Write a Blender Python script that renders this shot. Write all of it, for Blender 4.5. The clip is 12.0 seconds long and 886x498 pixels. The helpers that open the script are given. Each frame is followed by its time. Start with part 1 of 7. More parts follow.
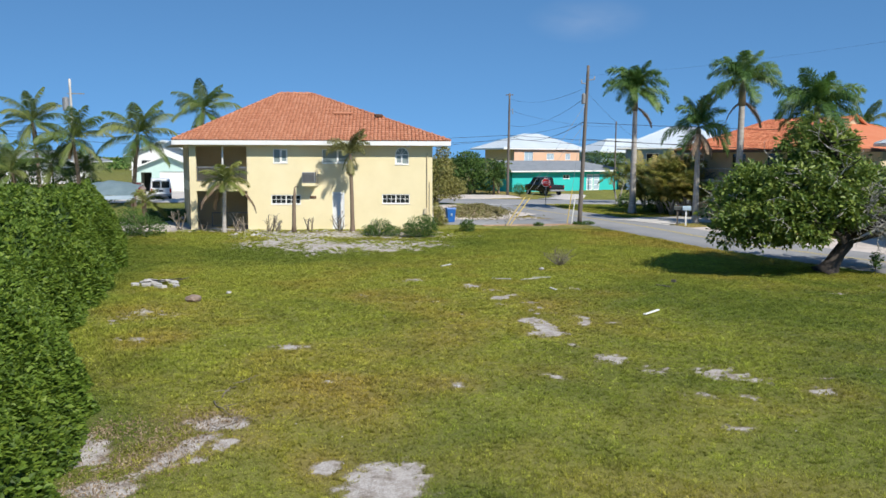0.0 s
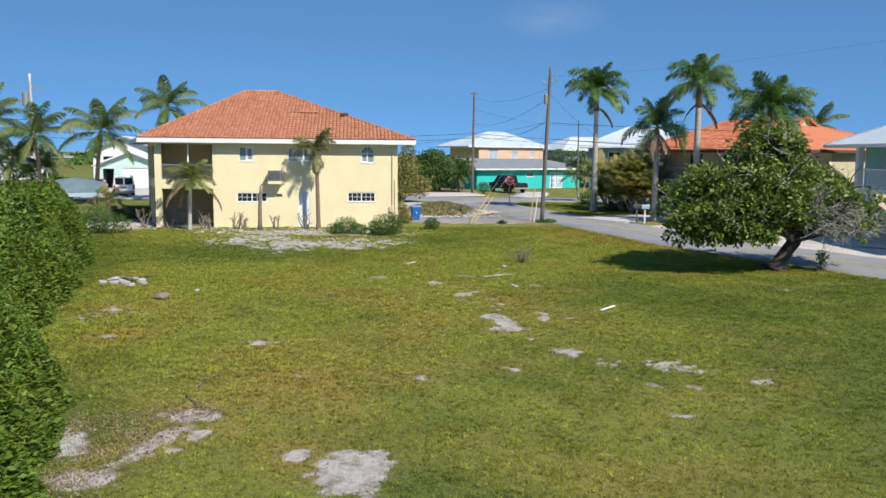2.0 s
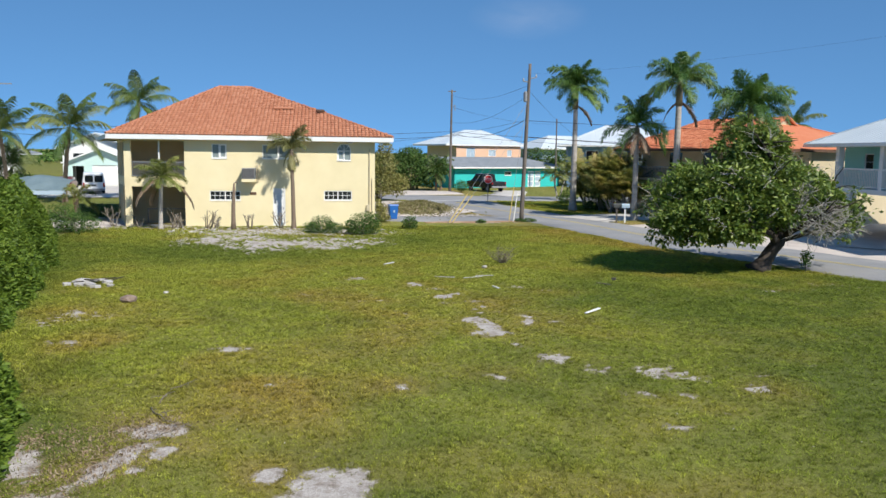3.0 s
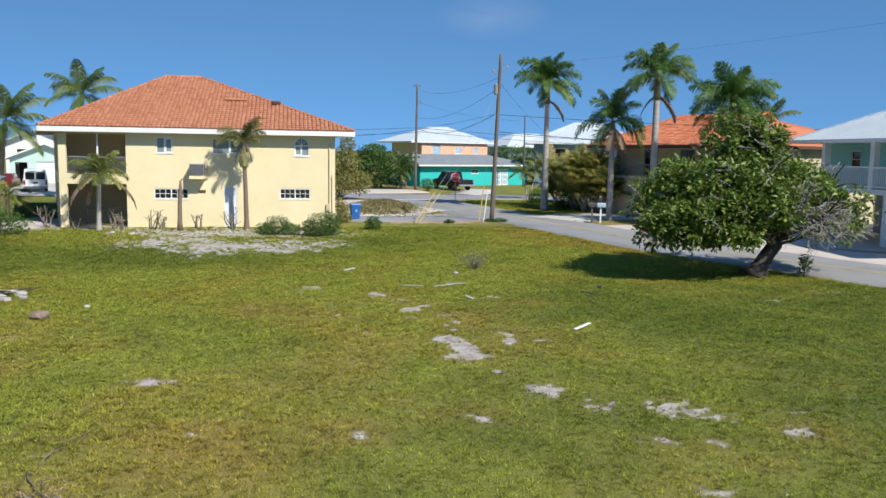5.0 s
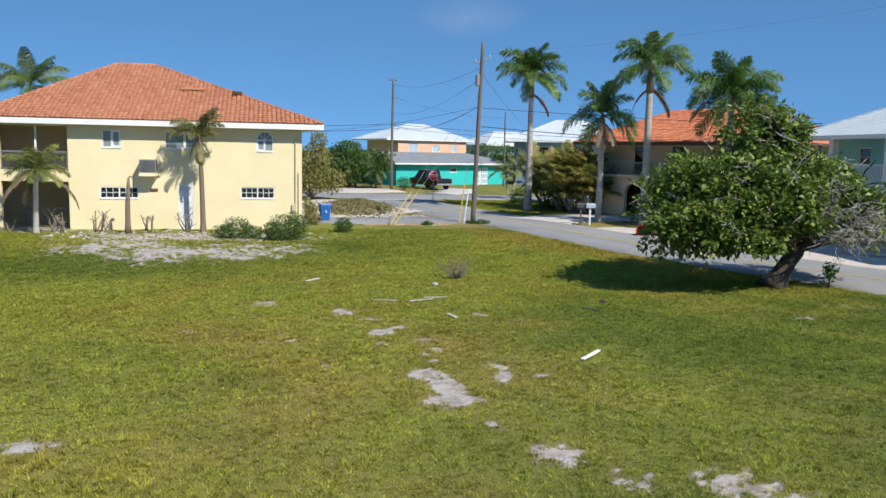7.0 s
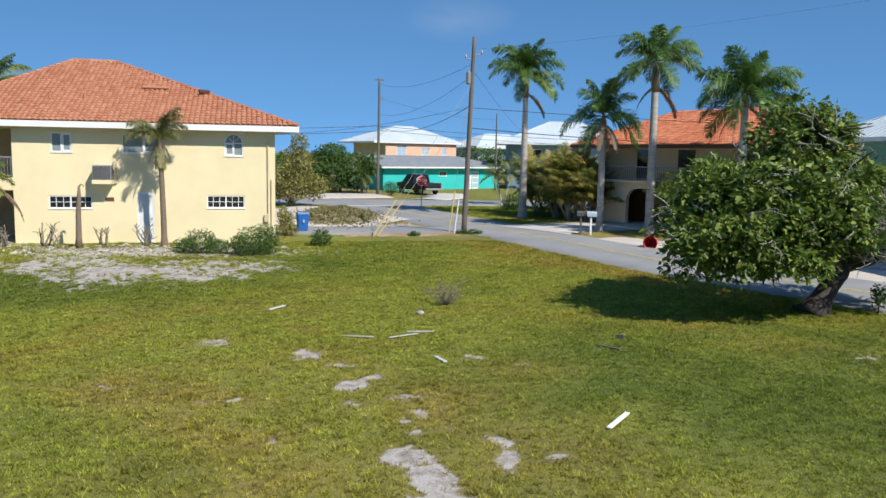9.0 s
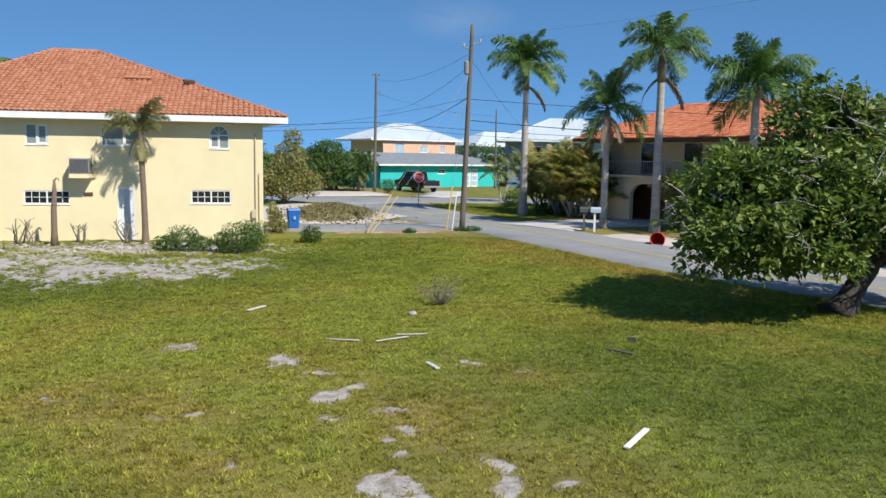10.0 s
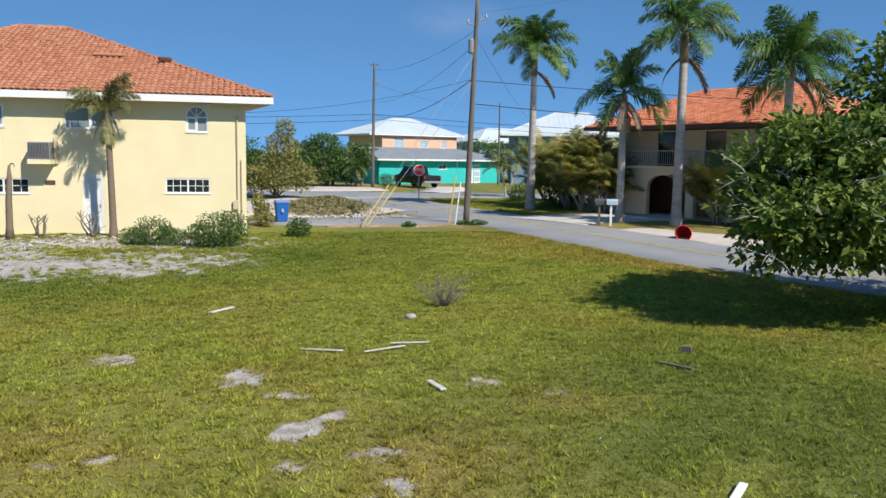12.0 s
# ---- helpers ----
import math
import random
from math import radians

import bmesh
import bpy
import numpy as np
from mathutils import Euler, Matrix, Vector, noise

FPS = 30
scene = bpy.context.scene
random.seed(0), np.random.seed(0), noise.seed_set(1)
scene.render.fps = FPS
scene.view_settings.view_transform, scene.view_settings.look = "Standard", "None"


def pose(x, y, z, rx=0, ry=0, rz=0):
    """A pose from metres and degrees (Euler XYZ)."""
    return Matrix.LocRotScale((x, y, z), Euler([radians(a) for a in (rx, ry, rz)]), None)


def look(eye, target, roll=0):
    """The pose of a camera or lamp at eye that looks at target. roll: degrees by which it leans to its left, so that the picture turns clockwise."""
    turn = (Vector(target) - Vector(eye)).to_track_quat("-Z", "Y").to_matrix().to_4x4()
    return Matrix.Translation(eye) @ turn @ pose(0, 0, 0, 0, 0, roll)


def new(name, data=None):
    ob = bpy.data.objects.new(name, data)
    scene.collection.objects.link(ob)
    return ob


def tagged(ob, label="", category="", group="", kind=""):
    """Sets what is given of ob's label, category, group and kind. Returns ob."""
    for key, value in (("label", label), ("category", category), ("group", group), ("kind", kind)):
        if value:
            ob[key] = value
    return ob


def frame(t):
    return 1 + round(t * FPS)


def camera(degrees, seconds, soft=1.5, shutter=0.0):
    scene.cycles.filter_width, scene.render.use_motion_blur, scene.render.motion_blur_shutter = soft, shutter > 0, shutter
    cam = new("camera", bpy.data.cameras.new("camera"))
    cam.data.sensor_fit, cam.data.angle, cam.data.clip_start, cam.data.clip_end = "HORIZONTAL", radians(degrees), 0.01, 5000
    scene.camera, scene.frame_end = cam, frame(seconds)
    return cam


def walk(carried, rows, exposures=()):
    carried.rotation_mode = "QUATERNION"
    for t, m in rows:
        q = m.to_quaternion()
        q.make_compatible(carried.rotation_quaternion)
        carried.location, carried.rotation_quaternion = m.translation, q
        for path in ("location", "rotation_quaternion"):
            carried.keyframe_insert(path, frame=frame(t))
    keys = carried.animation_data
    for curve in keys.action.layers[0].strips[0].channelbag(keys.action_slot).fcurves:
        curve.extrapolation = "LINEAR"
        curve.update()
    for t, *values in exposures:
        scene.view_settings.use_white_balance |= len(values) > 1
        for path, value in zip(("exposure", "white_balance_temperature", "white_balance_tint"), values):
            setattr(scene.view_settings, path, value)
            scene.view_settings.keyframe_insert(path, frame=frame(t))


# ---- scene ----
cam = camera(57.8, 12.0)
PATH = [
    (0, (0.961, -10.189, 4.424), (1.084, -8.205, 4.198), 0.2),
    (0.5, (0.991, -10.245, 4.444), (1.142, -8.264, 4.214), 0.3),
    (1, (0.991, -10.266, 4.464), (1.164, -8.287, 4.232), 0.3),
    (1.5, (0.99, -10.319, 4.487), (1.181, -8.342, 4.253), 0.4),
    (2, (0.935, -10.943, 4.568), (1.144, -8.967, 4.334), 0.5),
    (2.5, (0.926, -10.694, 4.564), (1.165, -8.723, 4.327), 0.6),
    (3, (0.923, -10.078, 4.532), (1.19, -8.11, 4.295), 0.7),
    (5, (1.292, -6.894, 4.353), (1.646, -4.94, 4.114), 0.9),
    (5.5, (1.352, -6.034, 4.295), (1.722, -4.084, 4.055), 0.9),
    (6, (1.499, -5.094, 4.193), (1.884, -3.146, 3.954), 1.0),
    (6.5, (1.696, -4.155, 4.124), (2.094, -2.209, 3.886), 1.1),
    (7, (1.944, -3.194, 4.152), (2.354, -1.251, 3.913), 1.1),
    (9, (2.804, 0.491, 4.243), (3.238, 2.43, 4.01), 1.0),
    (9.5, (3.109, 1.36, 4.103), (3.545, 3.298, 3.872), 1.0),
    (10, (3.333, 2.191, 3.899), (3.767, 4.13, 3.667), 0.9),
    (10.5, (3.512, 2.994, 3.51), (3.944, 4.933, 3.278), 0.9),
    (11, (3.698, 3.855, 3.281), (4.129, 5.794, 3.05), 0.9),
    (11.5, (3.854, 4.736, 3.292), (4.286, 6.675, 3.062), 0.9),
    (12, (3.995, 5.539, 3.263), (4.428, 7.478, 3.033), 0.9),
]
walk(cam, [(t, look(eye, target, roll)) for t, eye, target, roll in PATH], exposures=[(0.0, 0.3), (12.0, 0.3)])

# ---- world and sun ----
SUN = Vector((0.55, -0.85, 1.0)).normalized()
world = bpy.data.worlds.new("sky")
scene.world = world
world.use_nodes = True
wt = world.node_tree
sky = wt.nodes.new("ShaderNodeTexSky")
sky.sky_type = "NISHITA"
sky.sun_disc = False
sky.sun_elevation = math.asin(SUN.z)
sky.sun_rotation = math.atan2(SUN.x, SUN.y)
sky.altitude = 0
sky.air_density, sky.dust_density, sky.ozone_density = 1.0, 0.0, 1.2
# clear sea air: the haze band near the horizon is lifted out of view
wco, wadd = wt.nodes.new("ShaderNodeTexCoord"), wt.nodes.new("ShaderNodeVectorMath")
wadd.operation = "ADD"
wadd.inputs[1].default_value = (-0.35, 0, 0.30)
wt.links.new(wco.outputs["Generated"], wadd.inputs[0])
wt.links.new(wadd.outputs[0], sky.inputs[0])
wtint = wt.nodes.new("ShaderNodeMix")
wtint.data_type, wtint.blend_type = "RGBA", "MULTIPLY"
wtint.inputs[0].default_value = 1.0
wtint.inputs[7].default_value = (0.60, 0.95, 1.14, 1)
wt.links.new(sky.outputs[0], wtint.inputs[6])
# a faint wisp of cloud low over the sea
cdir = Vector((0.230, 0.960, 0.163))
csub, cmul, clen = (wt.nodes.new("ShaderNodeVectorMath") for _ in range(3))
csub.operation, cmul.operation, clen.operation = "SUBTRACT", "MULTIPLY", "LENGTH"
csub.inputs[1].default_value, cmul.inputs[1].default_value = cdir, (16, 16, 42)
wt.links.new(wco.outputs["Generated"], csub.inputs[0])
wt.links.new(csub.outputs[0], cmul.inputs[0])
wt.links.new(cmul.outputs[0], clen.inputs[0])
cnoise = wt.nodes.new("ShaderNodeTexNoise")
cnoise.inputs["Scale"].default_value, cnoise.inputs["Detail"].default_value = 1.6, 6
wt.links.new(cmul.outputs[0], cnoise.inputs["Vector"])
cmap = wt.nodes.new("ShaderNodeMapRange")
cmap.inputs[1].default_value, cmap.inputs[2].default_value, cmap.inputs[3].default_value, cmap.inputs[4].default_value = 0.1, 1.2, 0.17, 0.0
wt.links.new(clen.outputs["Value"], cmap.inputs[0])
cfac = wt.nodes.new("ShaderNodeMath")
cfac.operation = "MULTIPLY"
wt.links.new(cmap.outputs[0], cfac.inputs[0]), wt.links.new(cnoise.outputs["Fac"], cfac.inputs[1])
cmix = wt.nodes.new("ShaderNodeMix")
cmix.data_type = "RGBA"
cmix.inputs[7].default_value = (5.5, 5.6, 6.0, 1)
wt.links.new(cfac.outputs[0], cmix.inputs[0]), wt.links.new(wtint.outputs[2], cmix.inputs[6])
wt.links.new(cmix.outputs[2], wt.nodes["Background"].inputs[0])
wt.nodes["Background"].inputs[1].default_value = 0.120
sun = new("sun", bpy.data.lights.new("sun", "SUN"))
sun.data.energy, sun.data.angle, sun.data.color = 4.8, radians(0.55), (1.0, 0.95, 0.86)
sun.matrix_world = look(SUN * 50, (0, 0, 0))


# ---- materials ----
def material(name, colors, scale=2.0, rough=0.8, bump=0.0, bump_scale=30.0, metal=0.0, fine=0.25, island=0.0, leaf=0.0, obrand=0.0, stretch=(1, 1, 1), spec=0.5):
    """Procedural surface: a ramp of base colours over broad noise, fine grain over that, relief, and variation by island or object."""
    m = bpy.data.materials.new(name)
    m.use_nodes = True
    n, k = m.node_tree.nodes, m.node_tree.links
    p = n["Principled BSDF"]
    p.inputs["Roughness"].default_value, p.inputs["Metallic"].default_value = rough, metal
    p.inputs["Specular IOR Level"].default_value = spec
    co = n.new("ShaderNodeTexCoord")
    mp = n.new("ShaderNodeMapping")
    mp.inputs["Scale"].default_value = stretch
    k.new(co.outputs["Object"], mp.inputs[0])
    a = n.new("ShaderNodeTexNoise")
    a.inputs["Scale"].default_value, a.inputs["Detail"].default_value, a.inputs["Roughness"].default_value = scale, 5, 0.6
    k.new(mp.outputs[0], a.inputs["Vector"])
    b = n.new("ShaderNodeTexNoise")
    b.inputs["Scale"].default_value, b.inputs["Detail"].default_value = bump_scale, 4
    k.new(mp.outputs[0], b.inputs["Vector"])
    fac = a.outputs["Fac"]

    def blend(x, y, f):
        mx = n.new("ShaderNodeMix")
        mx.inputs[0].default_value = f
        k.new(x, mx.inputs[2]), k.new(y, mx.inputs[3])
        return mx.outputs[0]
    if fine:
        fac = blend(fac, b.outputs["Fac"], fine)
    if island:
        fac = blend(fac, n.new("ShaderNodeNewGeometry").outputs["Random Per Island"], island)
    if obrand:
        fac = blend(fac, n.new("ShaderNodeObjectInfo").outputs["Random"], obrand)
    r = n.new("ShaderNodeValToRGB")
    lo, hi = (0.3, 0.7) if not (island or obrand) else (0.22, 0.78)
    r.color_ramp.elements[0].position, r.color_ramp.elements[1].position = lo, hi
    for i in range(len(colors) - 2):
        r.color_ramp.elements.new(lo + (hi - lo) * (i + 1) / (len(colors) - 1))
    for e, c in zip(r.color_ramp.elements, colors):
        e.color = (*c, 1)
    k.new(fac, r.inputs[0])
    k.new(r.outputs[0], p.inputs["Base Color"])
    if bump:
        u = n.new("ShaderNodeBump")
        u.inputs["Strength"].default_value, u.inputs["Distance"].default_value = bump, 0.02
        k.new(b.outputs["Fac"], u.inputs["Height"]), k.new(u.outputs[0], p.inputs["Normal"])
    if leaf:
        t = n.new("ShaderNodeBsdfTranslucent")
        k.new(r.outputs[0], t.inputs[0])
        mx = n.new("ShaderNodeMixShader")
        mx.inputs[0].default_value = leaf
        k.new(p.outputs[0], mx.inputs[1]), k.new(t.outputs[0], mx.inputs[2])
        k.new(mx.outputs[0], n["Material Output"].inputs[0])
    return m


STUCCO = material("yellow_stucco", [(0.72, 0.62, 0.38), (0.77, 0.67, 0.42), (0.80, 0.71, 0.46)], 0.6, 0.9, 0.25, 60)
CREAM = material("cream_stucco", [(0.50, 0.42, 0.28), (0.58, 0.50, 0.34)], 0.8, 0.9, 0.2, 50)
WHITE = material("white_paint", [(0.72, 0.72, 0.70), (0.82, 0.82, 0.80)], 1.5, 0.5, 0.05, 40)
TILE = material("clay_tile", [(0.36, 0.135, 0.068), (0.43, 0.178, 0.094), (0.49, 0.225, 0.130)], 1.2, 0.75, 0.3, 40, obrand=0.45)
TILE_STUFF = material("clay_tile_joined", [(0.36, 0.135, 0.068), (0.43, 0.178, 0.094), (0.49, 0.225, 0.130)], 1.2, 0.75, 0.3, 40, island=0.45)
TILE_ORANGE = material("orange_tile", [(0.40, 0.105, 0.045), (0.52, 0.165, 0.070), (0.60, 0.24, 0.125)], 0.8, 0.75, 0.3, 40, island=0.45)
BARK = material("grey_bark", [(0.10, 0.08, 0.06), (0.20, 0.17, 0.13), (0.28, 0.24, 0.20)], 6, 0.9, 0.8, 25, stretch=(1, 1, 0.3))
# bark lowered further so the trunk's colour also carries the crown's shade
DARKBARK = material("dark_bark", [(0.030, 0.024, 0.020), (0.075, 0.060, 0.047)], 6, 0.9, 0.8, 20, stretch=(1, 1, 0.4))
PALMTRUNK = material("pale_palm_trunk", [(0.26, 0.23, 0.20), (0.38, 0.35, 0.32), (0.46, 0.43, 0.39)], 2.5, 0.85, 0.4, 18, stretch=(0.6, 0.6, 3))
PALMDARK = material("brown_palm_trunk", [(0.14, 0.10, 0.07), (0.24, 0.18, 0.13)], 5, 0.9, 0.6, 20, stretch=(0.6, 0.6, 4))
TWIG = material("grey_twig", [(0.26, 0.24, 0.215), (0.44, 0.42, 0.385)], 8, 0.9, 0.3, 30)
HEDGELEAF = material("hedge_leaf", [(0.045, 0.085, 0.010), (0.120, 0.200, 0.020), (0.210, 0.290, 0.035)], 1.6, 0.6, island=0.5, leaf=0.35, fine=0.1)
# dark green that paints the shade inside the hedge
HEDGECORE = material("hedge_core_shade", [(0.02, 0.045, 0.008), (0.05, 0.09, 0.015)], 3, 0.9, 0.6, 12)
TREELEAF = material("broad_leaf", [(0.036, 0.072, 0.012), (0.140, 0.215, 0.034), (0.300, 0.350, 0.066)], 2.2, 0.5, island=0.42, leaf=0.35, fine=0.1)
BUSHLEAF = material("bush_leaf", [(0.030, 0.072, 0.012), (0.062, 0.132, 0.019), (0.110, 0.192, 0.030)], 1.5, 0.75, island=0.6, leaf=0.2, fine=0.1)
OLIVELEAF = material("olive_leaf", [(0.12, 0.13, 0.03), (0.25, 0.24, 0.06), (0.36, 0.33, 0.11)], 1.5, 0.6, island=0.6, leaf=0.2, fine=0.1)


def grass_material():
    m = bpy.data.materials.new("grass_blade")
    m.use_nodes = True
    n, k = m.node_tree.nodes, m.node_tree.links
    p = n["Principled BSDF"]
    p.inputs["Roughness"].default_value, p.inputs["Specular IOR Level"].default_value = 0.75, 0.3
    geo = n.new("ShaderNodeNewGeometry")
    island = geo.outputs["Random Per Island"]

    def patchy(c, g):
        """Tufts: colour value goes up and down over a hand's width and over a step."""
        for sc, lo, hi in ((14.0, 0.72, 1.32), (4.0, 0.78, 1.28), (1.1, 0.86, 1.22)):
            t = n.new("ShaderNodeTexNoise")
            t.inputs["Scale"].default_value, t.inputs["Detail"].default_value, t.inputs["Roughness"].default_value = sc, 5, 0.65
            k.new(g, t.inputs["Vector"])
            r = n.new("ShaderNodeMapRange")
            r.inputs[1].default_value, r.inputs[2].default_value, r.inputs[3].default_value, r.inputs[4].default_value = 0.3, 0.7, lo, hi
            k.new(t.outputs["Fac"], r.inputs[0])
            v = n.new("ShaderNodeVectorMath")
            v.operation = "SCALE"
            k.new(c, v.inputs[0]), k.new(r.outputs[0], v.inputs["Scale"])
            c = v.outputs[0]
        return c

    def ramp(*stops):
        r = n.new("ShaderNodeValToRGB")
        r.color_ramp.elements.new(0.5)
        for e, pos, c in zip(r.color_ramp.elements, (0.0, 0.55, 1.0), stops):
            e.position, e.color = pos, (*c, 1)
        k.new(island, r.inputs[0])
        return r.outputs[0]

    def mix(name, a, b):
        f = n.new("ShaderNodeAttribute")
        f.attribute_name = name
        mx = n.new("ShaderNodeMix")
        mx.data_type = "RGBA"
        k.new(f.outputs["Fac"], mx.inputs[0]), k.new(a, mx.inputs[6]), k.new(b, mx.inputs[7])
        return mx.outputs[2]
    col = mix("dry", ramp((0.190, 0.218, 0.024), (0.258, 0.282, 0.036), (0.330, 0.335, 0.072)), ramp((0.225, 0.182, 0.022), (0.300, 0.242, 0.039), (0.380, 0.305, 0.090)))
    col = mix("lush", col, ramp((0.100, 0.138, 0.016), (0.145, 0.185, 0.025), (0.200, 0.230, 0.044)))
    col = patchy(col, geo.outputs["Position"])
    tuft = n.new("ShaderNodeAttribute")
    tuft.attribute_name = "tuft"
    tr = n.new("ShaderNodeMapRange")
    tr.inputs[3].default_value, tr.inputs[4].default_value = 0.56, 1.78
    k.new(tuft.outputs["Fac"], tr.inputs[0])
    tv = n.new("ShaderNodeVectorMath")
    tv.operation = "SCALE"
    k.new(col, tv.inputs[0]), k.new(tr.outputs[0], tv.inputs["Scale"])
    col = tv.outputs[0]
    k.new(col, p.inputs["Base Color"])
    t = n.new("ShaderNodeBsdfTranslucent")
    k.new(col, t.inputs[0])
    mx = n.new("ShaderNodeMixShader")
    mx.inputs[0].default_value = 0.5
    k.new(p.outputs[0], mx.inputs[1]), k.new(t.outputs[0], mx.inputs[2])
    k.new(mx.outputs[0], n["Material Output"].inputs[0])
    return m


GRASSBLADE = grass_material()
GLASS = material("window_glass", [(0.19, 0.235, 0.235), (0.29, 0.335, 0.325)], 0.7, 0.15, spec=0.4)
DARKGLASS = material("dark_window_glass", [(0.012, 0.016, 0.02), (0.03, 0.035, 0.04)], 0.7, 0.08, spec=0.8)
ASPHALT = material("worn_asphalt", [(0.20, 0.205, 0.21), (0.25, 0.25, 0.25), (0.30, 0.295, 0.29)], 0.35, 0.9, 0.4, 40)
CONCRETE = material("pale_concrete", [(0.42, 0.39, 0.35), (0.55, 0.52, 0.48)], 0.7, 0.9, 0.3, 40)
SAND = material("coral_sand", [(0.45, 0.39, 0.34), (0.58, 0.52, 0.47)], 0.8, 0.95, 0.5, 25)
WOOD = material("weathered_wood", [(0.085, 0.072, 0.060), (0.175, 0.150, 0.128)], 4, 0.9, 0.5, 25, stretch=(1, 1, 0.15))
BROWNWOOD = material("brown_wood", [(0.07, 0.035, 0.02), (0.13, 0.07, 0.04)], 4, 0.7, 0.3, 25)
METAL = material("grey_metal", [(0.25, 0.25, 0.25), (0.35, 0.35, 0.35)], 4, 0.5, 0.1, 30, metal=0.4)
BLACK = material("dark_interior", [(0.03, 0.03, 0.03), (0.05, 0.05, 0.05)], 2, 0.8)


# ---- mesh helpers ----
def fast(name, V, F, mat, parent=None, smooth=False):
    """One mesh object from arrays: V (n, 3), F (m, 3 or 4)."""
    V, F = np.asarray(V, dtype=np.float32), np.asarray(F, dtype=np.int32)
    me = bpy.data.meshes.new(name)
    me.vertices.add(len(V)), me.loops.add(F.size), me.polygons.add(len(F))
    me.vertices.foreach_set("co", V.ravel())
    me.loops.foreach_set("vertex_index", F.ravel())
    me.polygons.foreach_set("loop_start", np.arange(0, F.size, F.shape[1], dtype=np.int32))
    me.polygons.foreach_set("use_smooth", np.full(len(F), smooth))
    me.update(calc_edges=True)
    me.materials.append(mat)
    ob = new(name, me)
    if parent:
        ob.parent = parent
        ob.matrix_parent_inverse = parent.matrix_basis.inverted()
    return ob


class Geo:
    """Collects vertices and faces for one mesh."""

    def __init__(self):
        self.v, self.f = [], []

    def add(self, vs, fs):
        o = len(self.v)
        self.v += [tuple(v) for v in vs]
        self.f += [tuple(i + o for i in f) for f in fs]
        return self

    def box(self, x0, x1, y0, y1, z0, z1, m=None, c=0.0):
        """A box, its edges chamfered by c along the vertical and top."""
        vs = [(x0 + c, y0 + c, z0), (x1 - c, y0 + c, z0), (x1 - c, y1 - c, z0), (x0 + c, y1 - c, z0)]
        fs = [(3, 2, 1, 0)]
        if c:
            ring = [(x0, y0), (x1, y0), (x1, y1), (x0, y1)]
            vs += [(x, y, z0 + c) for x, y in ring] + [(x, y, z1 - c) for x, y in ring]
            vs += [(x0 + c, y0 + c, z1), (x1 - c, y0 + c, z1), (x1 - c, y1 - c, z1), (x0 + c, y1 - c, z1)]
            lv = 4
        else:
            vs += [(x0, y0, z1), (x1, y0, z1), (x1, y1, z1), (x0, y1, z1)]
            lv = 2
        for r in range(lv - 1):
            for i in range(4):
                j = (i + 1) % 4
                fs.append((r * 4 + i, r * 4 + j, r * 4 + 4 + j, r * 4 + 4 + i))
        fs.append(tuple(range(4 * lv - 4, 4 * lv)))
        if m is not None:
            vs = [m @ Vector(v) for v in vs]
        return self.add(vs, fs)

    def tube(self, pts, radii, n=8):
        pts = [Vector(p) for p in pts]
        if not isinstance(radii, (list, tuple)):
            radii = [radii] * len(pts)
        vs, fs = [], []
        for i, p in enumerate(pts):
            d = (pts[min(i + 1, len(pts) - 1)] - pts[max(i - 1, 0)]).normalized()
            u = d.cross(Vector((0.31, 0.95, 0.05))).normalized()
            w = d.cross(u)
            for a in range(n):
                t = 2 * math.pi * a / n
                vs.append(p + (u * math.cos(t) + w * math.sin(t)) * radii[i])
        for i in range(len(pts) - 1):
            for a in range(n):
                b = (a + 1) % n
                fs.append((i * n + a, i * n + b, i * n + n + b, i * n + n + a))
        fs.append(tuple(range(n - 1, -1, -1)))
        fs.append(tuple(range((len(pts) - 1) * n, len(pts) * n)))
        return self.add(vs, fs)

    def prism(self, outline, d, m=None):
        """An outline of (x, z) swept along y from d[0] to d[1]."""
        n = len(outline)
        vs = [(x, d[0], z) for x, z in outline] + [(x, d[1], z) for x, z in outline]
        fs = [tuple(range(n)), tuple(range(2 * n - 1, n - 1, -1))]
        fs += [(i, n + i, n + (i + 1) % n, (i + 1) % n) for i in range(n)]
        if m is not None:
            vs = [m @ Vector(v) for v in vs]
        return self.add(vs, fs)

    def wall(self, x0, x1, z0, z1, y0, y1, holes, m=None):
        """A wall from x0 to x1 between y0 (front) and y1, with rectangular openings right through it."""
        xs = sorted({x0, x1, *[h[0] for h in holes], *[h[1] for h in holes]})
        zs = sorted({z0, z1, *[h[2] for h in holes], *[h[3] for h in holes]})

        def solid(i, j):
            if i < 0 or j < 0 or i >= len(xs) - 1 or j >= len(zs) - 1:
                return False
            cx, cz = (xs[i] + xs[i + 1]) / 2, (zs[j] + zs[j + 1]) / 2
            return not any(h[0] < cx < h[1] and h[2] < cz < h[3] for h in holes)
        for i in range(len(xs) - 1):
            for j in range(len(zs) - 1):
                if not solid(i, j):
                    continue
                a, b, c, d = xs[i], xs[i + 1], zs[j], zs[j + 1]
                vs = [(a, y0, c), (b, y0, c), (b, y0, d), (a, y0, d), (a, y1, c), (b, y1, c), (b, y1, d), (a, y1, d)]
                fs = [(0, 1, 2, 3), (7, 6, 5, 4)]
                if not solid(i - 1, j):
                    fs.append((0, 3, 7, 4))
                if not solid(i + 1, j):
                    fs.append((1, 5, 6, 2))
                if not solid(i, j - 1):
                    fs.append((0, 4, 5, 1))
                if not solid(i, j + 1):
                    fs.append((3, 2, 6, 7))
                if m is not None:
                    vs = [m @ Vector(v) for v in vs]
                self.add(vs, fs)
        return self

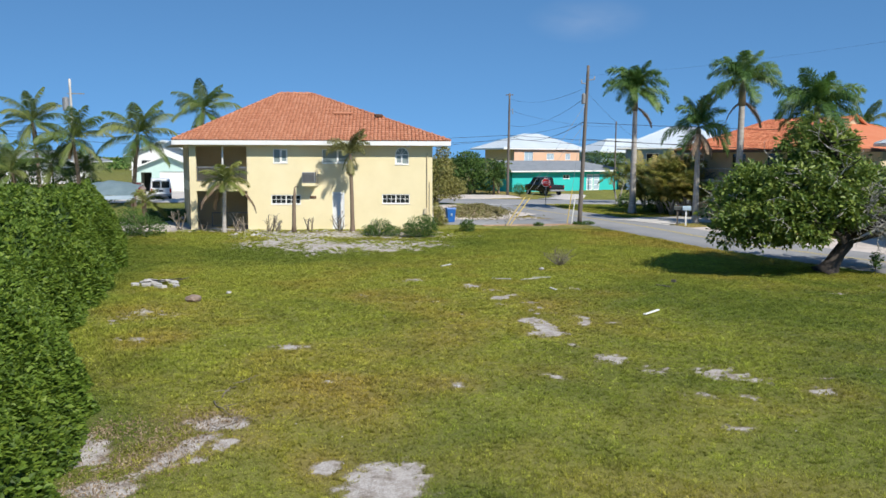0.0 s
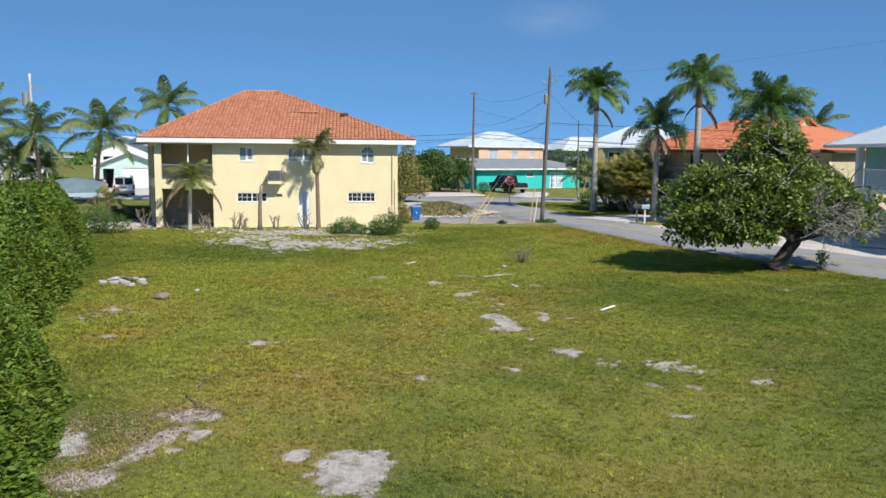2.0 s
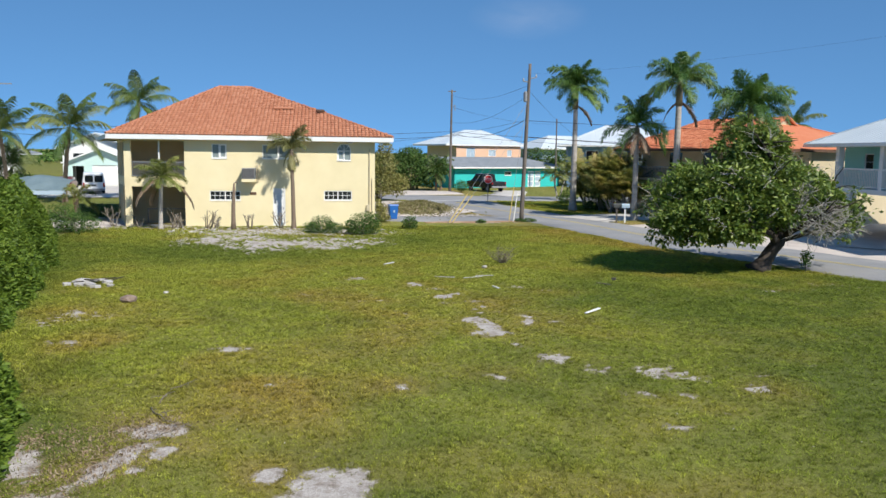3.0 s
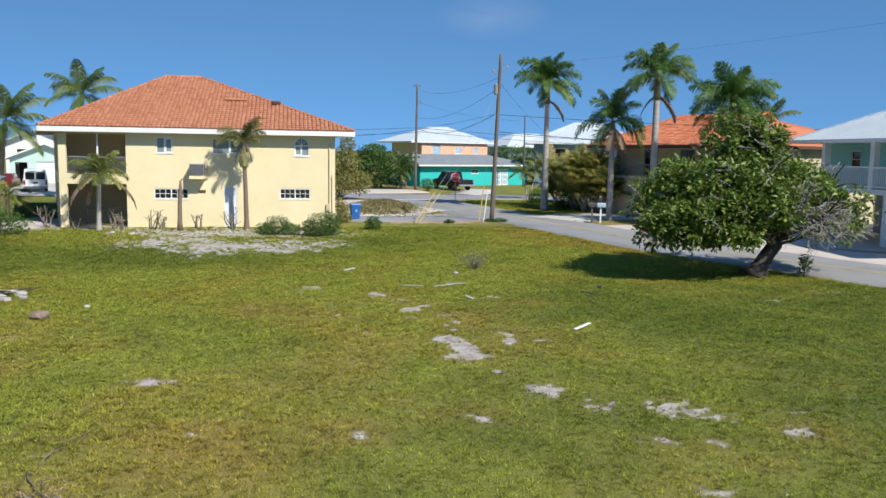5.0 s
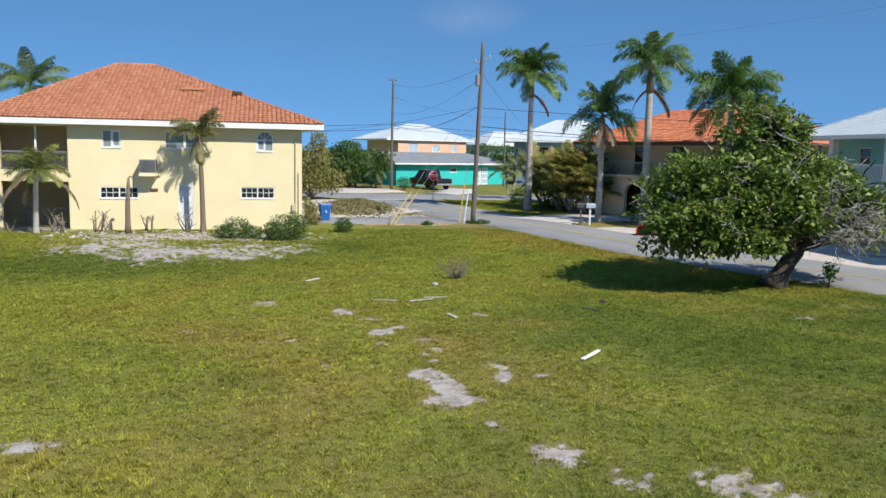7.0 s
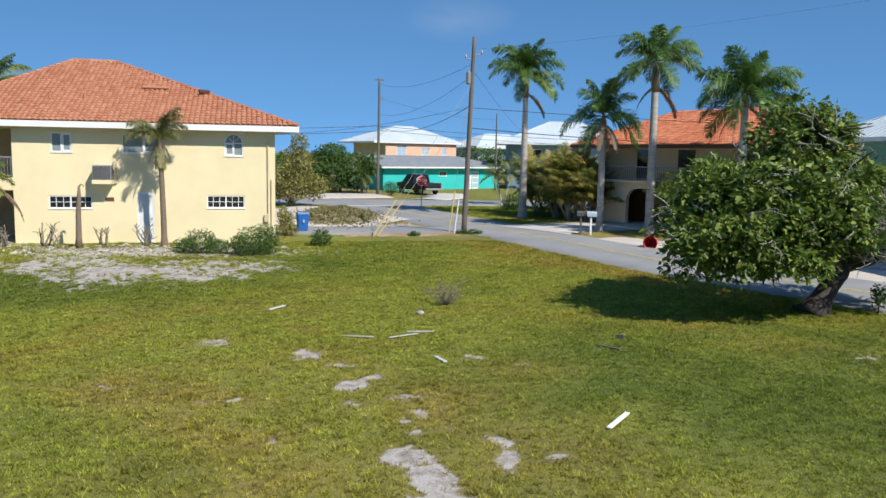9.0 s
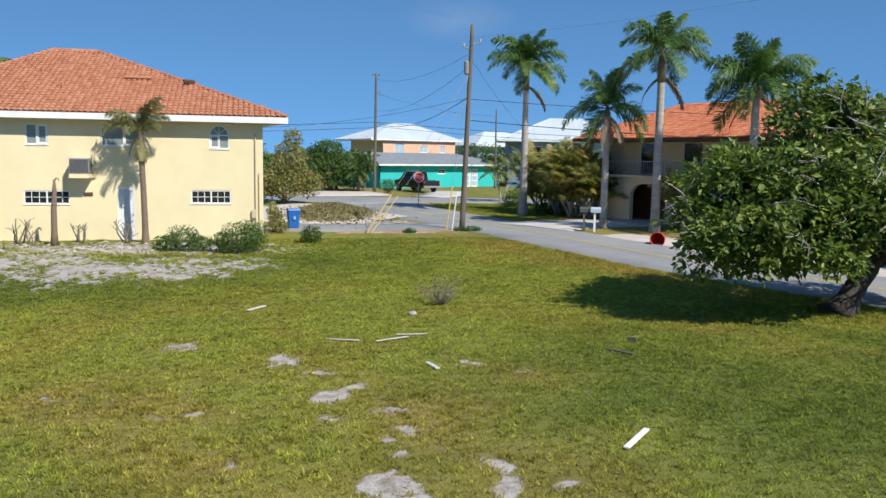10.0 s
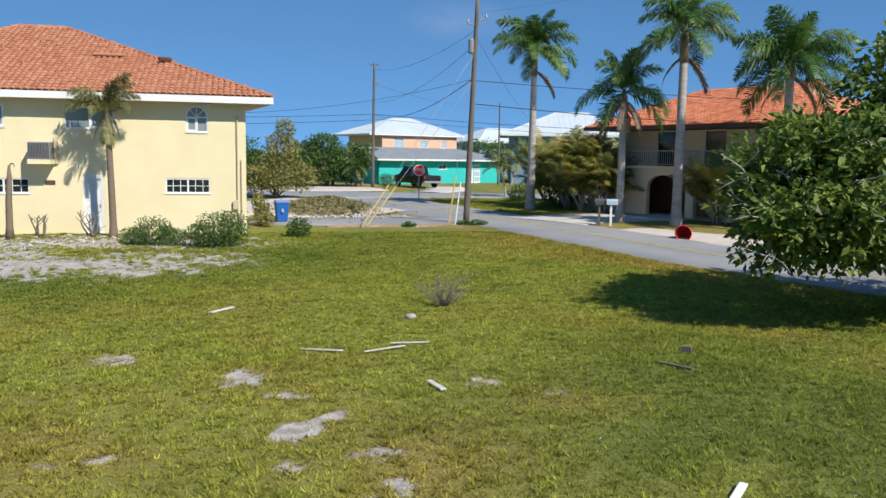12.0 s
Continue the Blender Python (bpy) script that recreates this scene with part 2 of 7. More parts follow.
    def make(self, name, mat, parent=None, label="", smooth=False, bevel=0.0):
        me = bpy.data.meshes.new(name)
        me.from_pydata(self.v, [], self.f)
        if len(self.v) < 3000:
            bm = bmesh.new()
            bm.from_mesh(me)
            bmesh.ops.remove_doubles(bm, verts=bm.verts, dist=1e-4)
            bm.to_mesh(me)
            bm.free()
        me.materials.append(mat)
        if smooth:
            for p in me.polygons:
                p.use_smooth = True
        ob = new(name, me)
        if parent:
            ob.parent = parent
            ob.matrix_parent_inverse = parent.matrix_basis.inverted()
        if bevel:
            b = ob.modifiers.new("edge", "BEVEL")
            b.width, b.segments, b.limit_method = bevel, 2, "ANGLE"
        if label:
            ob["label"] = label
        return ob


def thing(name, label, category, at=(0, 0, 0), rz=0, group="", kind=""):
    """The empty at a thing's base, which carries its tags and parents its parts."""
    ob = new(name)
    ob.empty_display_size = 0.2
    ob.matrix_basis = pose(*at, 0, 0, rz)
    return tagged(ob, label, category, group, kind)


def smoothstep(a, b, x):
    t = np.clip((x - a) / (b - a), 0, 1)
    return t * t * (3 - 2 * t)


def gz(x, y):
    """Height of the ground: level lawn that rises a little towards the houses."""
    return 0.13 * smoothstep(28, 38, y) + 0.22 * smoothstep(42, 90, y)


def wave(x, y, s, seed):
    """Cheap smooth noise for arrays, about -1 to 1."""
    r = np.random.RandomState(seed)
    out = np.zeros_like(x, dtype=float)
    for _ in range(7):
        a, f, p = r.uniform(0, 6.28), r.uniform(0.5, 1.9) * s, r.uniform(0, 6.28)
        out += np.sin((x * math.cos(a) + y * math.sin(a)) * f + p + 1.5 * np.sin((y * math.cos(a) - x * math.sin(a)) * f * 0.7 + p))
    return out / 3.5


# ---- ground ----
# foot of the hedge
EDGE_Y, EDGE_X = [-14, -6, 0.2, 2.2, 3.8, 4.9, 7.4, 10, 15.9, 20, 22.7, 33.5], [-2.4, -2.9, -3.5, -3.95, -4.1, -4.75, -6.2, -7.1, -8.2, -9.5, -9.9, -13.4]
# bare spots: x, y, half length, half width, turn in degrees, strength
BARE_HEDGE = [
    (-4.20, 2.15, 0.43, 1.37, 47, 1.2), (-1.98, 2.97, 0.63, 0.36, -22, 1.2), (-2.28, 1.63, 0.94, 0.24, 66, 1.2), (-1.65, 2.03, 0.18, 0.27, -2, 1.2),
    (-1.90, 1.39, 0.15, 0.12, 43, 0.8), (-3.02, 0.33, 0.53, 0.37, 3, 1.2), (-3.3, -0.6, 0.7, 0.4, 0, 0.8), (-6.05, 12.48, 0.89, 1.2, -2, 0.62),
    (-5.25, 9.41, 0.64, 0.29, -8, 0.6), (-0.03, 0.95, 0.23, 0.27, -30, 1.0), (0.84, 0.25, 0.62, 0.80, -3, 1.4), (-1.46, 8.36, 0.41, 0.26, -2, 0.8), (-0.33, 5.40, 0.12, 0.12, -2, 0.8)]
BARE_TRACK = [
    (2.20, 5.02, 0.13, 0.19, 20, 0.7), (5.22, 8.33, 0.18, 0.2, -20, 0.8), (4.22, 5.64, 0.34, 0.18, -49, 0.8), (5.85, 7.07, 0.36, 0.42, -27, 0.85),
    (6.50, 6.05, 0.38, 0.42, 7, 0.65), (7.70, 5.64, 0.78, 0.5, -40, 0.85), (6.77, 4.20, 0.44, 0.25, -31, 0.6), (7.56, 4.06, 0.23, 0.26, 10, 0.85),
    (9.07, 4.24, 0.28, 0.30, -51, 0.75), (9.85, 5.17, 0.60, 0.18, 7, 0.5), (11.29, 5.86, 0.22, 0.14, 6, 0.6), (6.58, 2.31, 0.31, 0.17, -8, 0.8), (7.77, 2.96, 0.20, 0.18, 9, 0.6)]
BARE_MIDDLE = [
    (4.78, 11.23, 0.36, 0.33, -4, 1.4), (4.92, 10.4, 0.27, 0.60, -8, 1.4), (4.83, 9.67, 0.52, 0.37, -4, 1.4), (6.27, 11.6, 0.31, 0.20, -58, 0.9),
    (6.11, 10.76, 0.18, 0.42, -20, 1.0), (6.88, 10.93, 0.22, 0.14, 12, 0.9), (4.99, 12.17, 0.16, 0.13, 3, 0.8), (5.24, 13.15, 0.30, 0.13, -65, 0.95),
    (5.35, 14.03, 0.37, 0.18, 3, 1.0), (4.24, 13.76, 0.19, 0.24, 16, 0.9), (2.82, 12.11, 0.23, 0.12, 48, 0.7), (4.94, 12.77, 0.14, 0.11, -56, 0.8),
    (5.64, 12.28, 0.13, 0.10, 12, 0.7), (4.38, 14.92, 0.34, 0.28, 24, 1.15), (4.77, 15.28, 0.32, 0.20, 22, 1.1)]
BARE_FAR = [
    (4.24, 16.30, 0.29, 0.16, -17, 0.95), (3.67, 17.27, 0.39, 0.52, -12, 0.8), (1.70, 18.78, 0.40, 0.45, -20, 0.85), (7.07, 16.57, 0.27, 0.26, -5, 0.85),
    (7.95, 15.9, 0.22, 0.24, -20, 0.85), (3.80, 19.56, 0.16, 0.18, 2, 0.6), (1.79, 14.16, 0.15, 0.18, 45, 0.6), (0.01, 15.43, 0.15, 0.18, 18, 0.55),
    (2.28, 14.38, 0.17, 0.22, 36, 0.6), (6.8, 21.2, 0.2, 0.2, 0, 0.6), (15.66, 15.27, 0.37, 0.31, 6, 0.6), (18.6, 16.4, 1.3, 0.5, -35, 0.6)]
BARE_HOUSE = [
    (-4.4, 31.8, 3.2, 3.6, 0, 0.86), (-2.2, 29.6, 2.9, 3.2, 0, 0.92), (0.4, 29.8, 2.7, 3.2, 0, 0.88), (2.4, 30.6, 1.6, 1.9, -10, 0.72), (-1.5, 35.0, 6.6, 2.2, 0, 0.95),
    (10.3, 40.5, 2.4, 0.5, 3, 0.7), (8.8, 46.4, 3.4, 1.6, -10, 1.0), (-9.5, 37.5, 3.5, 1.3, 0, 0.9), (-13.2, 39.0, 3.4, 3.4, 0, 1.1)]
BARE = BARE_HEDGE + BARE_TRACK + BARE_MIDDLE + BARE_FAR + BARE_HOUSE


def bare(x, y):
    """How bare the ground is, 0 to 1: ragged spots with tongues of grass in them."""
    out = np.zeros_like(x, dtype=float)
    for cx, cy, a, b, turn, s in BARE:
        t = radians(turn)
        u, v = (x - cx) * math.cos(t) + (y - cy) * math.sin(t), (y - cy) * math.cos(t) - (x - cx) * math.sin(t)
        d = np.sqrt((u / (a * 1.25)) ** 2 + (v / (b * 1.25)) ** 2)
        out = np.maximum(out, s * np.clip(1.25 - d, 0, 1))
    n = 0.60 + 0.30 * wave(x, y, 3.0, 3) + 0.42 * wave(x, y, 8.0, 4) + 0.34 * wave(x, y, 17.0, 5)
    return np.clip(out * 1.5 - np.clip(n, 0, 1.3) * 0.95, 0, 1)


def lawn_z(x, y):
    """Ground with its small hummocks."""
    return gz(x, y) + 0.016 * wave(x, y, 1.1, 8) * (np.abs(y) < 60)


def vigour(x, y):
    """Share of lush and of dry, golden grass at a place."""
    lush = (smoothstep(6.5, 13, x) * smoothstep(-6, 1, y) * smoothstep(23, 15, y) * (0.75 + 0.3 * smoothstep(10, 4, y))
            + 0.95 * np.exp(-(((x + 5) / 7.5) ** 2 + ((y - 26.3) / 3.4) ** 2)) + 0.45 * np.exp(-(((x - 6) / 4) ** 2 + ((y - 33) / 5) ** 2))
            + 0.15 * np.exp(-(((x - 7.5) / 3) ** 2 + ((y - 24) / 4) ** 2)) + 0.5 * smoothstep(2.0, -0.5, x - np.interp(y, EDGE_Y, EDGE_X))
            + 0.35 * smoothstep(43, 48, y) * smoothstep(15, 17, x)
            + 0.58 * smoothstep(8, 0, y) + 0.35 * np.exp(-(((x + 3.5) / 3.0) ** 2 + ((y - 9) / 5) ** 2))
            + 0.40 * wave(x, y, 0.42, 12) + 0.30 * wave(x, y, 1.3, 14))
    road = np.interp(y, [-8, 3, 12, 20, 27.5, 34, 40, 44], [33, 27.4, 23.2, 20, 17.1, 15.1, 13.8, 12.7])
    dry = 0.9 * smoothstep(4.5, 1.0, road - x) * smoothstep(20, 24, y) + 0.5 * np.exp(-(((x - 2) / 4.5) ** 2 + ((y - 13) / 6) ** 2)) + 0.02
    for cx, cy, a, b, turn, k in BARE:
        if cy < 25:
            dry = np.maximum(dry, 0.75 * np.exp(-((x - cx) ** 2 + (y - cy) ** 2) / (a + 0.7) ** 2))
    dry = dry - 0.35 * np.exp(-(((x - 6.5) / 4.5) ** 2 + ((y - 25) / 6) ** 2)) - 0.8 * smoothstep(43, 48, y) * smoothstep(14, 17, x) + 0.45 * wave(x, y, 0.6, 13) + 0.25 * wave(x, y, 1.9, 15)
    return np.clip(lush, 0, 1), np.clip(dry, 0, 1)


def lines(lo, hi, step, grow, far):
    mid = list(np.arange(lo, hi + step / 2, step))
    a, d = [], step
    while (a[-1] if a else lo) > -far:
        d *= grow
        a.append((a[-1] if a else lo) - d)
    b, d = [], step
    while (b[-1] if b else hi) < far:
        d *= grow
        b.append((b[-1] if b else hi) + d)
    return np.array(a[::-1] + mid + b)


gx, gy = lines(-9.0, 20.0, 0.11, 1.35, 4000), lines(-3.0, 46.0, 0.12, 1.35, 4000)
GX, GY = np.meshgrid(gx, gy)
GZ = lawn_z(GX, GY)
ny, nx = GX.shape
idx = np.arange(nx * ny).reshape(ny, nx)
quads = np.stack([idx[:-1, :-1], idx[:-1, 1:], idx[1:, 1:], idx[1:, :-1]], -1).reshape(-1, 4)


def ground_material():
    m = bpy.data.materials.new("lawn_and_sand")
    m.use_nodes = True
    n, k = m.node_tree.nodes, m.node_tree.links
    p = n["Principled BSDF"]
    p.inputs["Roughness"].default_value = 0.95
    p.inputs["Specular IOR Level"].default_value = 0.2
    geo = n.new("ShaderNodeNewGeometry")

    def nz(scale, detail=5, rough=0.6):
        a = n.new("ShaderNodeTexNoise")
        a.inputs["Scale"].default_value, a.inputs["Detail"].default_value, a.inputs["Roughness"].default_value = scale, detail, rough
        k.new(geo.outputs["Position"], a.inputs["Vector"])
        return a.outputs["Fac"]

    def ramp(f, *stops):
        r = n.new("ShaderNodeValToRGB")
        while len(r.color_ramp.elements) < len(stops):
            r.color_ramp.elements.new(0.5)
        for e, (pos, c) in zip(r.color_ramp.elements, stops):
            e.position, e.color = pos, (*c, 1)
        k.new(f, r.inputs[0])
        return r.outputs[0]

    def mix(f, a, b):
        mx = n.new("ShaderNodeMix")
        mx.data_type = "RGBA"
        k.new(f, mx.inputs[0]), k.new(a, mx.inputs[6]), k.new(b, mx.inputs[7])
        return mx.outputs[2]
    green = ramp(nz(34, 7, 0.85), (0.40, (0.060, 0.064, 0.012)), (0.5, (0.190, 0.195, 0.030)), (0.60, (0.330, 0.325, 0.085)))
    dry = ramp(nz(30, 7, 0.85), (0.40, (0.080, 0.057, 0.016)), (0.5, (0.235, 0.182, 0.044)), (0.60, (0.390, 0.312, 0.110)))
    lush = ramp(nz(34, 7, 0.85), (0.40, (0.032, 0.045, 0.009)), (0.60, (0.165, 0.197, 0.034)))
    zone1 = n.new("ShaderNodeAttribute")
    zone1.attribute_name = "dry"
    zone = zone1.outputs["Fac"]
    zone2 = n.new("ShaderNodeAttribute")
    zone2.attribute_name = "lush"
    base = mix(zone, green, dry)
    base = mix(zone2.outputs["Fac"], base, lush)
    sand = ramp(nz(30, 8, 0.85), (0.30, (0.15, 0.125, 0.105)), (0.42, (0.37, 0.335, 0.305)), (0.54, (0.50, 0.46, 0.425)), (0.68, (0.68, 0.64, 0.60)))
    soil = ramp(nz(24, 6, 0.8), (0.35, (0.07, 0.05, 0.035)), (0.5, (0.19, 0.15, 0.11)), (0.66, (0.36, 0.32, 0.27)))
    sand = mix(ramp(nz(2.6, 7, 0.75), (0.44, (0, 0, 0)), (0.62, (0.8, 0.8, 0.8))), sand, soil)
    at = n.new("ShaderNodeAttribute")
    at.attribute_name = "bare"
    edge = n.new("ShaderNodeMath")
    edge.operation = "MULTIPLY_ADD"
    k.new(nz(22, 7, 0.8), edge.inputs[0])
    edge.inputs[1].default_value = 1.4
    k.new(at.outputs["Fac"], edge.inputs[2])
    mask = n.new("ShaderNodeMapRange")
    mask.inputs[1].default_value, mask.inputs[2].default_value = 0.91, 1.10
    k.new(edge.outputs[0], mask.inputs[0])
    worn = n.new("ShaderNodeMapRange")
    worn.inputs[1].default_value, worn.inputs[2].default_value, worn.inputs[4].default_value = 0.74, 0.98, 0.7
    k.new(edge.outputs[0], worn.inputs[0])
    base = mix(worn.outputs[0], base, soil)
    k.new(mix(mask.outputs[0], base, sand), p.inputs["Base Color"])
    u = n.new("ShaderNodeBump")
    u.inputs["Strength"].default_value, u.inputs["Distance"].default_value = 0.7, 0.04
    k.new(nz(18, 6, 0.7), u.inputs["Height"]), k.new(u.outputs[0], p.inputs["Normal"])
    return m


ground = fast("ground", np.stack([GX, GY, GZ], -1).reshape(-1, 3), quads, ground_material(), smooth=True)
BA = bare(GX, GY)
LU, DR = vigour(GX, GY)
for nm, arr in (("bare", BA), ("lush", LU), ("dry", DR)):
    at = ground.data.attributes.new(nm, "FLOAT", "POINT")
    at.data.foreach_set("value", arr.ravel().astype(np.float32))
tagged(ground, "lawn of green and dry grass with bare coral sand patches", "ground", kind="structure")


def strip(name, pts, widths, mat, label, lift, kind="structure", category="road"):
    """A paved ribbon along a smooth line that follows the ground, with a low rounded edge."""
    P = np.array(pts, float)
    t = np.linspace(0, len(P) - 1, 12 * len(P))
    i = np.clip(t.astype(int), 0, len(P) - 2)
    f = (t - i)[:, None]
    p0, p1, p2, p3 = P[np.maximum(i - 1, 0)], P[i], P[i + 1], P[np.minimum(i + 2, len(P) - 1)]
    C = 0.5 * (2 * p1 + (p2 - p0) * f + (2 * p0 - 5 * p1 + 4 * p2 - p3) * f * f + (3 * p1 - p0 - 3 * p2 + p3) * f ** 3)
    W = np.interp(t, np.arange(len(P)), widths)
    T = np.gradient(C, axis=0)
    T /= np.linalg.norm(T, axis=1)[:, None]
    N = np.stack([T[:, 1], -T[:, 0]], -1)
    wob = 0.12 * np.sin(t * 9.1) + 0.08 * np.sin(t * 23.7)
    rows = []
    for s, dz in ((-1.04, -0.10), (-1, lift), (-0.5, lift + 0.02), (0, lift + 0.03), (0.5, lift + 0.02), (1, lift), (1.04, -0.10)):
        q = C + N * (s * W / 2 + (wob if abs(s) > 0.9 else 0) * np.sign(s))[:, None]
        rows.append(np.column_stack([q, gz(q[:, 0], q[:, 1]) + dz]))
    V = np.stack(rows, 1).reshape(-1, 3)
    n, m = len(C), 7
    ix = np.arange(n * m).reshape(n, m)
    F = np.stack([ix[:-1, :-1], ix[:-1, 1:], ix[1:, 1:], ix[1:, :-1]], -1).reshape(-1, 4)
    ob = fast(name, V, F, mat, smooth=True)
    return tagged(ob, label, category, kind=kind), C, N


road, RC, RN = strip("road", [(36, -8), (30.5, 3), (26.2, 12), (22.9, 20), (19.9, 27.5), (17.7, 34), (16.4, 40), (15.4, 44.5), (13.6, 51), (11.9, 58), (11.0, 66)],
                     [6.2, 6.2, 6.0, 5.8, 5.5, 5.2, 5.2, 5.4, 5.6, 6.2, 8], ASPHALT, "sun-bleached grey asphalt road along the lawn", 0.03)
strip("road_cross", [(-60, 71), (-20, 69.5), (5, 67.5), (20, 66), (40, 64.5), (90, 60)], [6.5] * 6, ASPHALT, "pale grey asphalt cross street", 0.04)



# ---- yellow house ----
def window(parent, x0, x1, z0, z1, y, cols, rows, pane=GLASS, name="window", frame=WHITE, m=None, t=0.05, divide=None):
    """A window set in an opening: outer frame, muntins, sill and panes, each pane its own piece."""
    g = Geo()
    for a, b, c, d in ((x0, x1, z0, z0 + t), (x0, x1, z1 - t, z1), (x0, x0 + t, z0 + t, z1 - t), (x1 - t, x1, z0 + t, z1 - t)):
        g.box(a, b, y + 0.02, y + 0.09, c, d, m)
    if divide:
        for q in divide:
            g.box(q - 0.03, q + 0.03, y + 0.02, y + 0.09, z0 + t, z1 - t, m)
    w = g.make(name, frame, parent, "white window frame")
    g = Geo()
    for i in range(1, cols):
        q = x0 + (x1 - x0) * i / cols
        g.box(q - 0.012, q + 0.012, y + 0.045, y + 0.065, z0 + t, z1 - t, m)
    for j in range(1, rows):
        q = z0 + (z1 - z0) * j / rows
        g.box(x0 + t, x1 - t, y + 0.045, y + 0.065, q - 0.012, q + 0.012, m)
    if g.v:
        g.make("muntins", frame, w)
    Geo().box(x0 - 0.02, x1 + 0.02, y - 0.03, y + 0.018, z0 - 0.035, z0 - 0.002, m).make("sill", frame, w)
    edges = [x0 + t, *(divide or []), x1 - t]
    for a, b in zip(edges[:-1], edges[1:]):
        Geo().box(a, b, y + 0.07, y + 0.08, z0 + t, z1 - t, m).make("pane", pane, w)
    return w


BASE = 0.12
house = thing("yellow_house", "two-storey pale yellow stucco house with orange clay tile roof", "house", (-4, 45, BASE))
SIDE = (-11.0, -13.9)          # the porch side of the house runs slantwise from y 38 to y 47.5
HOLES = [(-10.62, -7.66, 0.14, 2.43), (-10.62, -7.66, 2.97, 5.03), (-6.12, -5.27, 4.08, 4.92), (-3.25, -1.47, 4.08, 4.90), (1.07, 1.89, 4.02, 5.03),
         (-6.28, -4.52, 1.65, 2.21), (0.29, 1.94, 1.68, 2.25), (-2.67, -1.95, 0.16, 2.38)]
g = Geo().wall(-11.0, 3.3, 0.0, 5.2, 38.0, 38.2, HOLES)
arc = [(1.48 + 0.41 * math.cos(a), 4.62 + 0.41 * math.sin(a)) for a in np.linspace(0, math.pi, 13)]
g.prism([(1.89, 4.62), (1.89, 5.03), (1.48, 5.03)] + arc[1:7][::-1], (38.0, 38.2))
g.prism([(1.07, 4.62)] + arc[6:12][::-1] + [(1.48, 5.03), (1.07, 5.03)], (38.0, 38.2))
g.make("wall", STUCCO, house)
Geo().add([(x, y, z) for z in (0, 5.2) for x, y in ((3.1, 38.2), (3.3, 38.2), (0.7, 51.8), (0.5, 51.8))], [(3, 2, 1, 0), (4, 5, 6, 7), (0, 1, 5, 4), (1, 2, 6, 5), (2, 3, 7, 6), (3, 0, 4, 7)]).make("wall", STUCCO, house)
Geo().box(-13.9, 0.7, 51.8, 52, 0, 5.2).make("wall", STUCCO, house)
Geo().box(-7.66, -7.46, 38.2, 41.4, 0, 5.2).make("wall", STUCCO, house)
# darker cream than the other walls: porch shade held in the base colour
Geo().box(-12.0, -7.46, 41.4, 41.6, 0, 5.2).make("wall", CREAM, house, "back wall of the porch, its shade put into a darker cream")
# added black panel paints the darkness of the rooms
Geo().box(-7.4, 3.05, 38.6, 38.7, 0.2, 5.1).make("blind", BLACK, house, "black panel standing in for the unlit rooms behind the windows")
Geo().add([(x, y, z) for z in (2.62, 2.95) for x, y in ((-10.75, 38.2), (-7.66, 38.2), (-7.66, 41.4), (-11.72, 41.4))], [(3, 2, 1, 0), (4, 5, 6, 7), (0, 1, 5, 4), (1, 2, 6, 5), (2, 3, 7, 6), (3, 0, 4, 7)]).make("porch_floor", STUCCO, house)
Geo().box(-14.2, 0.5, 38.25, 51.8, 0.02, 0.14).make("floor_slab", CONCRETE, house)


def side(y):
    return SIDE[0] + (SIDE[1] - SIDE[0]) * (y - 38) / 9.5


sang = math.degrees(math.atan2(SIDE[0] - SIDE[1], 9.5))
for y in (40.1, 42.2, 44.3):
    Geo().box(-0.18, 0.18, -0.18, 0.18, 0, 5.2, pose(side(y) + 0.18, y, 0, 0, 0, sang), c=0.015).make("column", STUCCO, house)
mside = pose(SIDE[0], 38, 0, 0, 0, 90 + sang)
Geo().box(0.3, 6.5, -0.30, 0.0, 2.43, 2.97, mside).make("beam", STUCCO, house)
Geo().box(0.3, 6.5, -0.30, 0, 4.95, 5.2, mside).make("beam", STUCCO, house)
for k in range(3):
    for z0, z1 in ((0.2, 2.4), (3.0, 4.93)):
        a = 0.45 + k * 2.05
        g = Geo()
        for i in range(7):
            g.box(a + 0.15 + i * 0.25, a + 0.29 + i * 0.25, -0.12, -0.08, z0, z1, mside)
        g.box(a + 0.12, a + 1.9, -0.16, -0.13, z0, z1, mside)
        g.make("shutter", BROWNWOOD, house, "dark brown slatted shutter")
g = Geo().box(-10.62, -7.66, 38.05, 38.10, 3.80, 3.86).box(-10.62, -7.66, 38.05, 38.10, 3.03, 3.07)
rail = g.make("railing", METAL, house, "grey metal balcony railing")
g = Geo()
for i in range(24):
    x = -10.55 + i * 0.122
    g.box(x - 0.012, x + 0.012, 38.06, 38.09, 3.07, 3.80)
g.make("balusters", METAL, rail)
Geo().box(-9.12, -9.04, 38.05, 38.13, 3.86, 5.03).make("screen_post", WHITE, house)
Geo().box(-10.3, -7.9, 40.3, 40.36, 0.95, 1.02).box(-10.3, -10.22, 40.3, 40.36, 0.14, 0.95).box(-7.98, -7.9, 40.3, 40.36, 0.14, 0.95).make("work_rail", METAL, house)
window(house, -6.12, -5.27, 4.08, 4.92, 38.0, 1, 1, divide=[-5.70])
w = window(house, -5.66, -5.32, 4.13, 4.87, 38.03, 2, 3, name="sash")
window(house, -3.25, -1.47, 4.08, 4.90, 38.0, 1, 1, divide=[-2.36])
window(house, -2.33, -1.52, 4.13, 4.85, 38.03, 3, 3, name="sash")
window(house, -6.28, -4.52, 1.65, 2.21, 38.0, 6, 2, DARKGLASS, divide=[-5.4])
